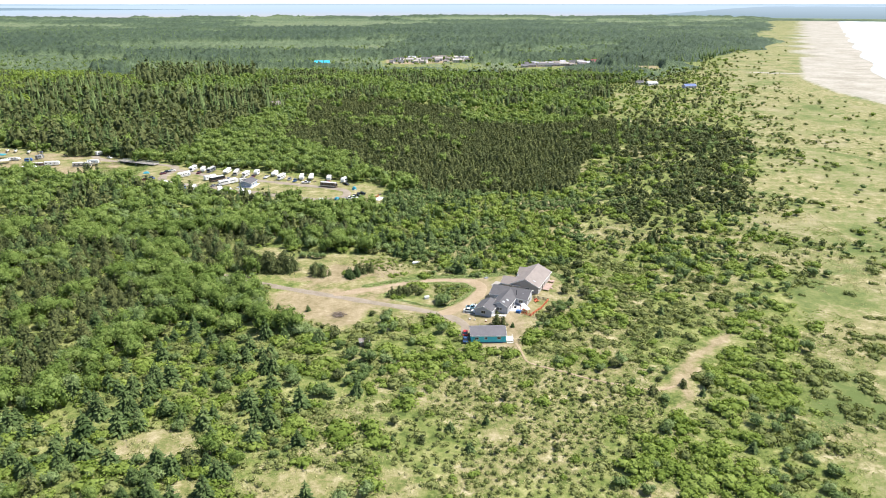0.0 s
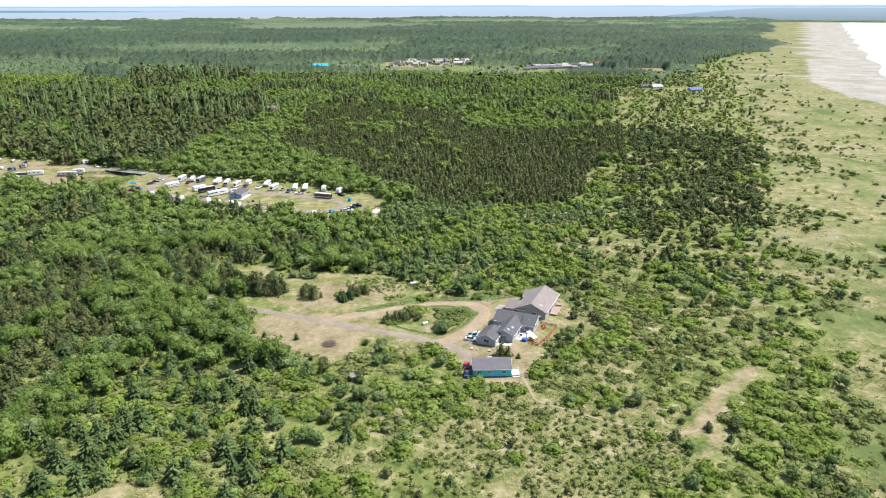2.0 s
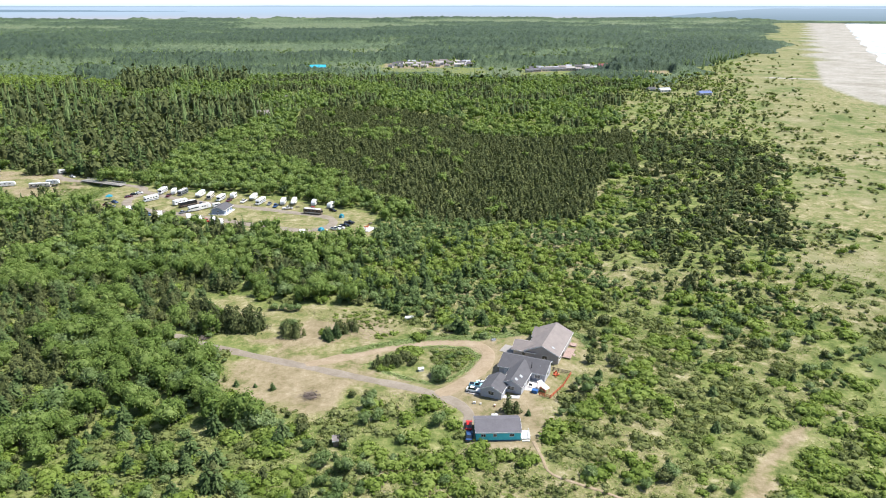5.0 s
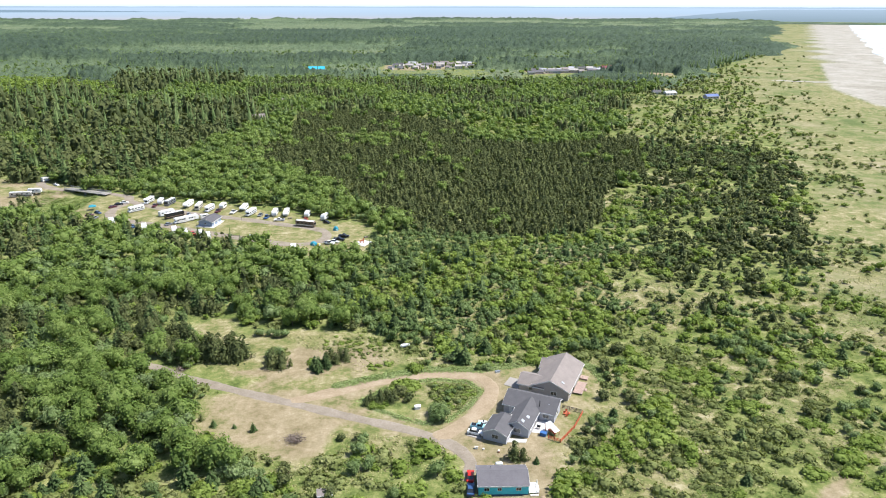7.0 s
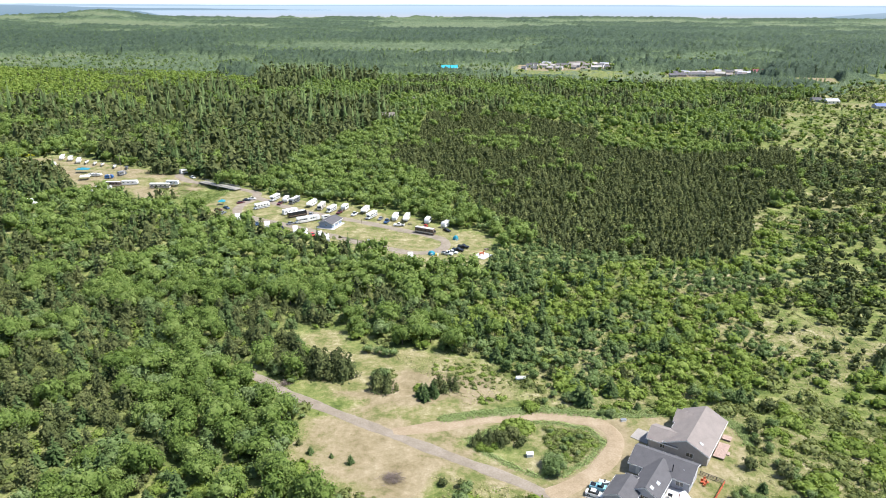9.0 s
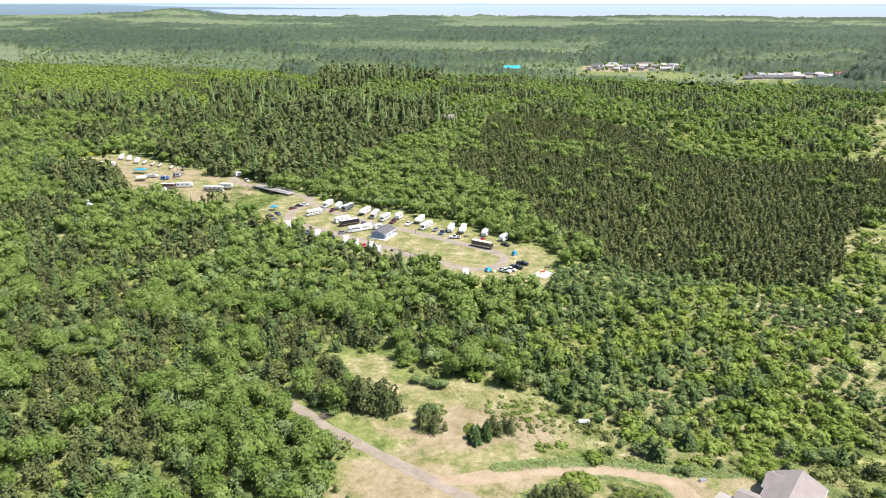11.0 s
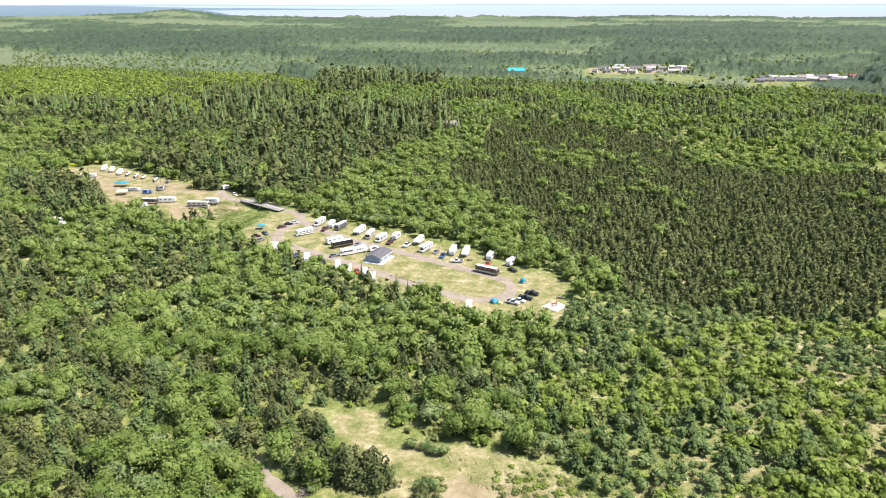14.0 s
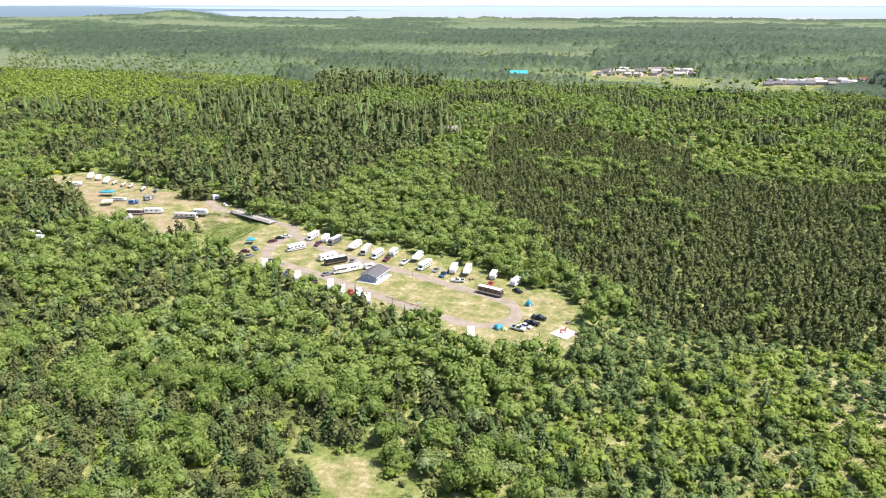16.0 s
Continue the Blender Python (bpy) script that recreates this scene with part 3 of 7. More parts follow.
# Glowing wall in place of hazy sky; covers the world's tan horizon band.
M_AIR = glow("horizon_air", [(0.0, (0.480, 0.570, 0.660)), (0.5, (0.600, 0.680, 0.750)), (1.0, (0.720, 0.780, 0.830))], 84, 130)
far_wall("sky_backdrop", -88, 62, 5190, lambda a: 175 + 0 * a, M_AIR, "glowing backdrop of bright hazy air over the horizon", 70)
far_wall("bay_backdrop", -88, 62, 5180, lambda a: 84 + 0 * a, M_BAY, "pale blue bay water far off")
far_wall("hills_backdrop", -88, 62, 5170, lambda a: 87 + 5 * field_noise(a, a * 0, 0.22, 4) + 3 * field_noise(a, a * 0, 1.1, 5) + 5 * ease(-a, 30, 42), M_HILLS, "low hills on the horizon, painted haze blue", 83)
far_wall("spit_backdrop", -88, -20.5, 5160, lambda a: 56 + 12 * ease(-a, 20.8, 33) + 2.5 * field_noise(a, a * 0, 1.4, 6) + 20 * ease(-a, 33, 44), M_SPIT, "dark wooded spit across the bay, painted hazy blue", 55)
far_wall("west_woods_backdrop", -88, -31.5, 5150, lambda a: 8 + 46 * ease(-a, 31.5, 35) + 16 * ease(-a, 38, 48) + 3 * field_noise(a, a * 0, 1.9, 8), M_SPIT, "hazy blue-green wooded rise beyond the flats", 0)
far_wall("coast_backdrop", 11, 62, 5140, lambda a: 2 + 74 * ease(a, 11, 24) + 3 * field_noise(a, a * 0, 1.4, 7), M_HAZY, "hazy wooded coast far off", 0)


def make_sea():
    ys = np.linspace(-1500, 5600, 130)
    w = np.array([0, 60, 110, 180, 260, 420, 800, 2600])
    X = np.interp(ys, [-1500, 990, 1340, 1910, 3160, 5600], [560, 592, 760, 1030, 1640, 2840])[:, None] + w[None] + 8 * np.sin(ys[:, None] * 0.02)
    Y = np.repeat(ys[:, None], len(w), 1)
    co = np.stack([X, Y, np.full(X.shape, 0.25)], -1).reshape(-1, 3)
    i = (np.arange(len(ys) - 1)[:, None] * len(w) + np.arange(len(w) - 1)[None]).ravel()
    m, n, l, b = mat_base("ocean_surf", 0.25, 0, 0.5)
    p = world_pos(n)
    wv = n.new("ShaderNodeTexNoise")
    mp = n.new("ShaderNodeMapping")
    mp.inputs["Rotation"].default_value = (0, 0, radians(24))
    mp.inputs["Scale"].default_value = (0.03, 0.004, 1)
    l.new(p, mp.inputs["Vector"])
    l.new(mp.outputs[0], wv.inputs["Vector"])
    wv.inputs["Scale"].default_value, wv.inputs["Detail"].default_value = 1.0, 6
    # White of surf foam, with the haze over the water painted in too.
    l.new(ramp(n, l, wv.outputs["Fac"], [(0.36, (0.40, 0.43, 0.45)), (0.46, (0.60, 0.61, 0.62)), (0.56, (0.80, 0.80, 0.80))]), b.inputs["Base Color"])
    tagged(mesh_from("ocean", co, np.stack([i, i + 1, i + len(w) + 1, i + len(w)], -1), [m]), "grey ocean with white surf along the beach", "water", "", "structure")


make_sea()

# ---------------------------------------------------------------- plants
T_PHI = (1 + 5 ** 0.5) / 2
ICO_V = np.array([(-1, T_PHI, 0), (1, T_PHI, 0), (-1, -T_PHI, 0), (1, -T_PHI, 0), (0, -1, T_PHI), (0, 1, T_PHI),
                  (0, -1, -T_PHI), (0, 1, -T_PHI), (T_PHI, 0, -1), (T_PHI, 0, 1), (-T_PHI, 0, -1), (-T_PHI, 0, 1)]) / (1 + T_PHI ** 2) ** 0.5
ICO_F = np.array([(0, 11, 5), (0, 5, 1), (0, 1, 7), (0, 7, 10), (0, 10, 11), (1, 5, 9), (5, 11, 4), (11, 10, 2), (10, 7, 6), (7, 1, 8),
                  (3, 9, 4), (3, 4, 2), (3, 2, 6), (3, 6, 8), (3, 8, 9), (4, 9, 5), (2, 4, 11), (6, 2, 10), (8, 6, 7), (9, 8, 1)])


def join(bits):
    co, tr, k = [], [], 0
    for c, f in bits:
        co.append(c)
        tr.append(f + k)
        k += len(c)
    return np.concatenate(co), np.concatenate(tr)


def leaf_fans(rng, at, out, size):
    """Bent four-cornered leaf clumps, facing roughly outwards."""
    n = len(at)
    nrm = out + rng.normal(0, 0.42, (n, 3)) + (0, 0, 0.45)
    nrm /= np.linalg.norm(nrm, axis=1)[:, None]
    u = np.cross(nrm, rng.normal(0, 1, (n, 3)))
    u /= np.linalg.norm(u, axis=1)[:, None]
    v = np.cross(nrm, u)
    s = (size * rng.uniform(0.6, 1.3, n))[:, None]
    a, b = at + u * s, at - u * s * rng.uniform(0.7, 1.1, (n, 1))
    c, d = at + v * s * 0.7 - nrm * s * 0.35, at - v * s * 0.8 - nrm * s * 0.3
    co = np.stack([a, c, b, d], 1).reshape(-1, 3)
    i = np.arange(n)[:, None] * 4
    return co, np.concatenate([i + (0, 1, 3), i + (1, 2, 3)])


def lobes_of(rng, n, R, H, base):
    """Overlapping rounded masses of a crown: centre and radii."""
    out = []
    for k in range(n):
        a, d = rng.uniform(0, 6.28), R * (0.0 if k == 0 else rng.uniform(0.35, 0.62))
        r = R * (0.68 if k == 0 else rng.uniform(0.38, 0.55))
        z = base + (H - base) * (0.55 if k == 0 else rng.uniform(0.22, 0.72))
        out.append((np.array((d * math.cos(a), d * math.sin(a), z)), np.array((r, r, min((H - z), (H - base) * rng.uniform(0.3, 0.5)) if k else (H - base) * 0.47))))
    return out


def rounded_crown(rng, R, H, base, lobes, leaves, size):
    bits = []
    ls = lobes_of(rng, lobes, R, H, base)
    for c, r in ls:
        bits.append((c + ICO_V * r * 0.72 * rng.uniform(0.76, 1.14, (12, 1)), ICO_F))
    w = np.array([r[0] ** 2 for _, r in ls])
    for (c, r), k in zip(ls, rng.multinomial(leaves, w / w.sum())):
        d = rng.normal(0, 1, (k, 3))
        d[:, 2] = np.abs(d[:, 2]) * 0.9 - 0.22
        d /= np.linalg.norm(d, axis=1)[:, None]
        bits.append(leaf_fans(rng, c + d * r * rng.uniform(0.74, 1.14, (k, 1)), d, size))
    return join(bits)


def needle_crown(rng, R, H, base, whorls, per, fold=True):
    """Tiers of drooping boughs round a narrow dark core."""
    n = 6
    a = np.arange(n) * 6.283 / n
    core = np.concatenate([np.stack([np.cos(a) * R * 0.36, np.sin(a) * R * 0.36, np.full(n, base)], -1), [[0, 0, H * 0.93]]])
    bits = [(core, np.array([(i, (i + 1) % n, n) for i in range(n)]))]
    for w in range(whorls):
        f = w / whorls
        z0 = base + (H - base) * (0.04 + 0.93 * f)
        for k in range(max(4, int(per * (1 - 0.45 * f)))):
            ang = rng.uniform(0, 6.283)
            L = R * ((1 - f) ** 0.75 + 0.05) * rng.uniform(0.72, 1.18)
            z = z0 + rng.uniform(-0.4, 0.4) * (H - base) / whorls
            ca, sa, wd = math.cos(ang), math.sin(ang), L * rng.uniform(0.13, 0.23)
            drop = L * rng.uniform(0.0, 0.28)
            root, tip, mid = (0.0, 0.0, z), (ca * L, sa * L, z - drop), (ca * L * 0.6, sa * L * 0.6, z + L * 0.07)
            lf = (ca * L * 0.62 - sa * wd, sa * L * 0.62 + ca * wd, z - drop * 0.75)
            rt = (ca * L * 0.62 + sa * wd, sa * L * 0.62 - ca * wd, z - drop * 0.75)
            if fold:
                bits.append((np.array([root, lf, mid, rt, tip]), np.array([(0, 1, 2), (0, 2, 3), (2, 1, 4), (2, 4, 3)])))
            else:
                bits.append((np.array([(0, 0, z + L * 0.1), lf, tip, rt]), np.array([(0, 1, 2), (0, 2, 3)])))
    bits.append((np.array([(R * 0.07, 0, H * 0.9), (-R * 0.06, R * 0.06, H * 0.9), (-R * 0.05, -R * 0.06, H * 0.9), (0, 0, H * 1.03)]), np.array([(0, 1, 3), (1, 2, 3), (2, 0, 3)])))
    return join(bits)


def pine_crown(rng, R, H, base, tufts, size):
    """A bushy cone of upright needle tufts on short limbs."""
    f = rng.uniform(0, 1, tufts) ** 1.25
    ang = rng.uniform(0, 6.283, tufts)
    wave = 0.8 + 0.2 * np.sin(ang * 3 + f * 9 + rng.uniform(0, 6))
    rad = R * (1 - f) ** 0.5 * wave * rng.uniform(0.7, 1.12, tufts)
    at = np.stack([rad * np.cos(ang), rad * np.sin(ang), base + (H - base) * f], -1)
    out = np.stack([np.cos(ang), np.sin(ang), np.full(tufts, 0.9)], -1)
    a = np.arange(6) * 1.0472
    core = np.concatenate([np.stack([np.cos(a) * R * 0.5, np.sin(a) * R * 0.5, np.full(6, base)], -1),
                           np.stack([np.cos(a + 0.5) * R * 0.36, np.sin(a + 0.5) * R * 0.36, np.full(6, base + (H - base) * 0.45)], -1), [[0, 0, H * 0.84]]])
    fc = [(i, (i + 1) % 6, 6 + i) for i in range(6)] + [((i + 1) % 6, 6 + (i + 1) % 6, 6 + i) for i in range(6)] + [(6 + i, 6 + (i + 1) % 6, 12) for i in range(6)]
    return join([(core, np.array(fc)), leaf_fans(rng, at, out, size)])


def tuft(rng, r, h, n):
    """A low mound of grass: short fans that lean outwards."""
    a, d = rng.uniform(0, 6.283, n), r * rng.uniform(0, 1, n) ** 0.5
    at = np.stack([d * np.cos(a), d * np.sin(a), h * (1 - 0.6 * (d / r) ** 2) * rng.uniform(0.5, 1.0, n)], -1)
    out = np.stack([np.cos(a) * 0.3, np.sin(a) * 0.3, np.full(n, 0.9)], -1)
    return leaf_fans(rng, at, out, r * 0.33)


def trunk_of(rng, H, r):
    """A tapered, slightly bent trunk with a few limbs."""
    bits = []

    def stem(p, q, r0, r1):
        d = (q - p) / np.linalg.norm(q - p)
        u = np.cross(d, (0.3, 0.8, 0.1))
        u /= np.linalg.norm(u)
        v = np.cross(d, u)
        a = np.arange(5) * 1.2566
        ring = np.cos(a)[:, None] * u + np.sin(a)[:, None] * v
        co = np.concatenate([p + ring * r0, q + ring * r1])
        bits.append((co, np.array([(i, (i + 1) % 5, 5 + i) for i in range(5)] + [((i + 1) % 5, 5 + (i + 1) % 5, 5 + i) for i in range(5)])))
    top = np.array((rng.uniform(-0.2, 0.2), rng.uniform(-0.2, 0.2), H))
    stem(np.array((0, 0, -0.4)), top * 0.5, r, r * 0.65)
    stem(top * 0.5, top, r * 0.65, r * 0.2)
    for k in range(3):
        a = rng.uniform(0, 6.283)
        p = top * rng.uniform(0.35, 0.7)
        stem(p, p + np.array((math.cos(a), math.sin(a), 0.8)) * H * 0.22, r * 0.4, r * 0.12)
    return join(bits)


class Kind:
    """One kind of plant: near, middle and far shapes, and its own look."""

    def __init__(self, name, label, category, material, near, middle, far, trunk=None, variants=5, woods="", woods_label=""):
        rng = np.random.default_rng(sum(map(ord, name)))
        self.name, self.label, self.category, self.material = name, label, category, material
        self.woods, self.woods_label = woods, woods_label
        self.shapes = [[f(rng) for _ in range(variants)] for f in (near, middle, far)]
        self.trunks = [trunk(rng) for _ in range(variants)] if trunk else None
        self.meshes = {}


KINDS = {
    "alder": Kind("alder_tree", "round bright green alder tree in leaf", "tree", M_ALDER,
                  lambda g: rounded_crown(g, g.uniform(3.5, 4.8), g.uniform(6.5, 8.5), 0.8, 7, 520, 0.33),
                  lambda g: rounded_crown(g, g.uniform(3.6, 4.8), g.uniform(6.5, 8.5), 0.4, 4, 105, 0.55),
                  lambda g: rounded_crown(g, g.uniform(3.8, 5.0), g.uniform(6, 8.5), 0.4, 2, 22, 1.1),
                  lambda g: trunk_of(g, 5.5, 0.2), 5, "alder_woods", "dense bright green alder and willow woods"),
    "willow": Kind("willow_tree", "pale grey-green willow with a spreading crown", "tree", M_WILLOW,
                   lambda g: rounded_crown(g, g.uniform(3.0, 4.2), g.uniform(4.6, 6.2), 0.4, 6, 380, 0.31),
                   lambda g: rounded_crown(g, g.uniform(3.2, 4.2), g.uniform(4.6, 6.5), 0.4, 3, 80, 0.52),
                   lambda g: rounded_crown(g, g.uniform(3.0, 3.8), g.uniform(5, 7), 0.4, 1, 18, 0.85),
                   lambda g: trunk_of(g, 3.5, 0.16), 4, "willow_thicket", "pale grey-green willow thicket"),
    "spruce": Kind("spruce_tree", "dark blue-green spruce with drooping tiered boughs", "tree", M_SPRUCE,
                   lambda g: needle_crown(g, g.uniform(2.4, 3.1), g.uniform(5.6, 7.4), 0.1, 12, 15),
                   lambda g: needle_crown(g, g.uniform(2.5, 3.2), g.uniform(7.5, 10.0), 0.3, 9, 9, False),
                   lambda g: needle_crown(g, g.uniform(3.0, 4.0), g.uniform(8, 12.0), 0.3, 3, 5, False),
                   lambda g: trunk_of(g, 5.2, 0.17), 5, "spruce_woods", "dark green spruce woods"),
    "pine": Kind("shore_pine", "bushy dark olive shore pine", "tree", M_PINE,
                 lambda g: pine_crown(g, g.uniform(2.3, 3.0), g.uniform(4.4, 5.8), 0.2, 240, 0.32),
                 lambda g: pine_crown(g, g.uniform(2.4, 3.0), g.uniform(5.0, 6.6), 0.3, 36, 0.70),
                 lambda g: pine_crown(g, g.uniform(2.6, 3.4), g.uniform(6, 8.5), 0.3, 14, 1.0),
                 lambda g: trunk_of(g, 4.2, 0.15), 5, "pine_woods", "close-set dark olive pine woods"),
    "lime": Kind("lime_shrub", "low rounded lime-green shrub", "shrub", M_LIME,
                 lambda g: rounded_crown(g, g.uniform(2.0, 3.3), g.uniform(1.1, 2.0), -0.5, 5, 150, 0.30),
                 lambda g: rounded_crown(g, g.uniform(1.6, 2.5), g.uniform(1.5, 2.4), -0.2, 3, 58, 0.36),
                 lambda g: rounded_crown(g, g.uniform(2.2, 3.2), g.uniform(1.8, 2.8), -0.2, 1, 12, 0.7),
                 None, 5, "lime_scrub", "lime-green low scrub between the dunes"),
    "thicket": Kind("pine_thicket", "dark rounded shore-pine thicket", "shrub", M_PINE,
                    lambda g: rounded_crown(g, g.uniform(1.9, 2.6), g.uniform(2.4, 3.8), -0.2, 4, 160, 0.31),
                    lambda g: rounded_crown(g, g.uniform(2.0, 2.8), g.uniform(2.6, 4.2), -0.2, 2, 36, 0.5),
                    lambda g: rounded_crown(g, g.uniform(2.4, 3.4), g.uniform(3.0, 4.8), -0.2, 1, 12, 0.9),
                    None, 4, "pine_scrub", "dark rounded pine scrub"),
    "bush": Kind("scrub_bush", "low olive-green scrub bush on the dune", "shrub", M_SCRUB,
                 lambda g: rounded_crown(g, g.uniform(1.7, 3.0), g.uniform(0.7, 1.4), -0.5, 4, 104, 0.29),
                 lambda g: rounded_crown(g, g.uniform(1.3, 2.2), g.uniform(1.0, 1.7), -0.2, 1, 26, 0.38),
                 lambda g: rounded_crown(g, g.uniform(2.0, 3.2), g.uniform(1.3, 2.2), -0.2, 1, 10, 0.7),
                 None, 5, "olive_scrub", "olive-green low scrub"),
}


def plan_points(step, x0, x1, y0, y1, seed):
    """Jittered places over a stretch of the plan that the walk looks on."""
    rng = np.random.default_rng(seed)
    x, y = np.meshgrid(np.arange(x0, x1, step), np.arange(y0, y1, step))
    x = x.ravel() + rng.uniform(-0.48, 0.48, x.size) * step
    y = y.ravel() + rng.uniform(-0.48, 0.48, y.size) * step
    ok = (x > np.minimum(-0.632 * (y + 9), -10 - 1.12 * (y - 118)) - 40) & (x < 0.578 * (y + 9) + 45)
    return x[ok], y[ok], rng


ROAD_LINES = [(line_points(p, 4.0), w) for p, w, _ in ROADS.values()]
ROAD_BOXES = [([tuple(q) for q in ln], w) for ln, w in ROAD_LINES]
HOUSE_YARDS = [[(3, 198), (22, 199), (22, 210), (3, 210)], [(4, 219), (30, 214), (46, 262), (18, 262), (12, 240)]]


def blocked(x, y, margin=0.0):
    """True on roads, in clearings and on building plots."""
    no = np.zeros(x.shape, bool)
    for key, poly in CLEARINGS.items():
        no |= signed(x, y, poly) > -margin
    near = (y < 520) & (x > -290) & (x < 110)
    if near.any():
        for ln, w in ROAD_BOXES:
            d = np.full(x.shape, 99.0)
            d[near] = edge_distance(x[near], y[near], ln, False)
            no |= d < w / 2 + 0.6 + margin
    no |= signed(x, y, DITCH) > -margin
    return no


PLACED = {k: [[], [], []] for k in KINDS}     # per kind and shape: rows of x, y, z, scale, turn


def put(kind, lod, x, y, scale, rng):
    if len(x):
        PLACED[kind][lod].append(np.stack([x, y, land_height(x, y) - 0.05, scale, rng.uniform(0, 6.283, len(x))], -1))


def stand(x, y, *names):
    """True inside any of the named stands, with a ragged edge."""
    jx, jy = x + 9 * (field_noise(x, y, 0.09, 45) - 0.5), y + 9 * (field_noise(x, y, 0.09, 46) - 0.5)
    ok = np.zeros(x.shape, bool)
    for k in names:
        ok |= inside(jx, jy, STANDS[k])
    return ok


def plant_woods(step, y0, y1, lod, seed, grow):
    x, y, rng = plan_points(step, -1500, 420, y0, y1, seed)
    wl = wood_line(y) + 40 * (field_noise(x, y, 0.03, 31) - 0.5)
    lime_wood, spruce_open = stand(x, y, "lime_wood"), stand(x, y, "spruce_open")
    ok = ((x < wl) | lime_wood) & ~blocked(x, y, 2.0) & ~stand(x, y, "heath")
    # tiered spruces well apart near the bare hollows
    chance = rng.uniform(0, 1, len(x))
    open_stand = (y < 205) & (x > -100 + 34 * (field_noise(x, y, 0.04, 33) - 0.5)) & ~stand(x, y, "pine_strip") | spruce_open
    ok &= ~open_stand | (chance < np.where(spruce_open, 0.30 + 0.8 * ease(field_noise(x, y, 0.05, 34), 0.40, 0.66), 0.25))
    ok &= ~lime_wood | (chance < np.where(stand(x, y, "spruce_mix"), 0.62, 0.13))
    ok &= ~stand(x, y, "dark_band", "dark_knoll", "dark_rise", "dark_lot", "dark_near_lot") | (chance < 0.58)
    x, y, open_stand, lime_wood = x[ok], y[ok], open_stand[ok], lime_wood[ok]
    u = rng.uniform(0, 1, len(x))
    patch = field_noise(x, y, 0.021, 41) * 0.6 + field_noise(x, y, 0.06, 42) * 0.4
    plant = inside(x + 10 * (field_noise(x, y, 0.05, 43) - 0.5), y, PLANTATION)
    tall = stand(x, y, "dark_band", "dark_knoll", "dark_rise", "dark_lot", "dark_near_lot")
    pines = stand(x, y, "pine_strip", "pine_edge", "pine_hedge")
    edge_alder = (edge_distance(x, y, CLEARINGS["park"]) < 22) & ~inside(x, y, CLEARINGS["park"]) & (y > 405)
    belt, pale, lime_patch = stand(x, y, "belt"), stand(x, y, "pale"), stand(x, y, "lime_patch")
    lot = stand(x, y, "dark_lot")
    conif = patch > np.where(lot, 0.44, np.where(tall, 0.30, np.where(pale, 0.68, np.where(belt, 0.74, np.where(pines, 0.30, np.where(y > 640, 0.52, 0.60))))))
    leafy = np.where(u < 0.62, "alder", np.where(u < 0.92, "willow", np.where(u < 0.95, "thicket", "spruce")))
    kind = np.where(conif, np.where(u < np.where(pines, 0.22, 0.28), "spruce", np.where(u < 0.88, "pine", "thicket")), leafy)
    kind = np.where(open_stand | lime_wood, np.where(u < 0.72, "spruce", np.where(u < 0.80, "pine", np.where(u < 0.88, "willow", "alder"))), kind)
    kind = np.where(edge_alder & ~tall, np.where(u < 0.70, "alder", "willow"), kind)
    kind = np.where(lime_patch, np.where(u < 0.6, "lime", "alder"), kind)
    kind = np.where(plant & ~edge_alder, np.where(u < 0.02 + 0.30 * ease(patch, 0.56, 0.7), "alder", "none"), kind)
    kind = np.where(pale & ~conif, np.where(u < 0.78, "lime", np.where(u < 0.90, "alder", "pine")), kind)
    size = rng.uniform(0.66, 1.22, len(x)) * grow
    size = np.where(open_stand | lime_wood, size * np.where(kind == "spruce", 0.95, 0.7), size)
    size = np.where((kind == "pine") & ~plant, size * 1.25, size)
    size = np.where(tall, size * np.where(conif, 1.75, 1.25), size)
    size = np.where(pale, size * np.where(kind == "lime", 1.7, 0.72), size)
    for k in KINDS:
        s = kind == k
        put(k, lod, x[s], y[s], size[s] * (1.15 if k == "lime" else 1.0), rng)


def plant_plantation():
    x, y, rng = plan_points(3.7, -170, 160, 385, 810, 77)
    ok = inside(x, y, PLANTATION) & (edge_distance(x, y, CLEARINGS["park"]) > 16)
    put("pine", 1, x[ok], y[ok], rng.uniform(0.62, 1.0, ok.sum()) + rng.uniform(0, 1, ok.sum()) ** 3 * 0.35, rng)


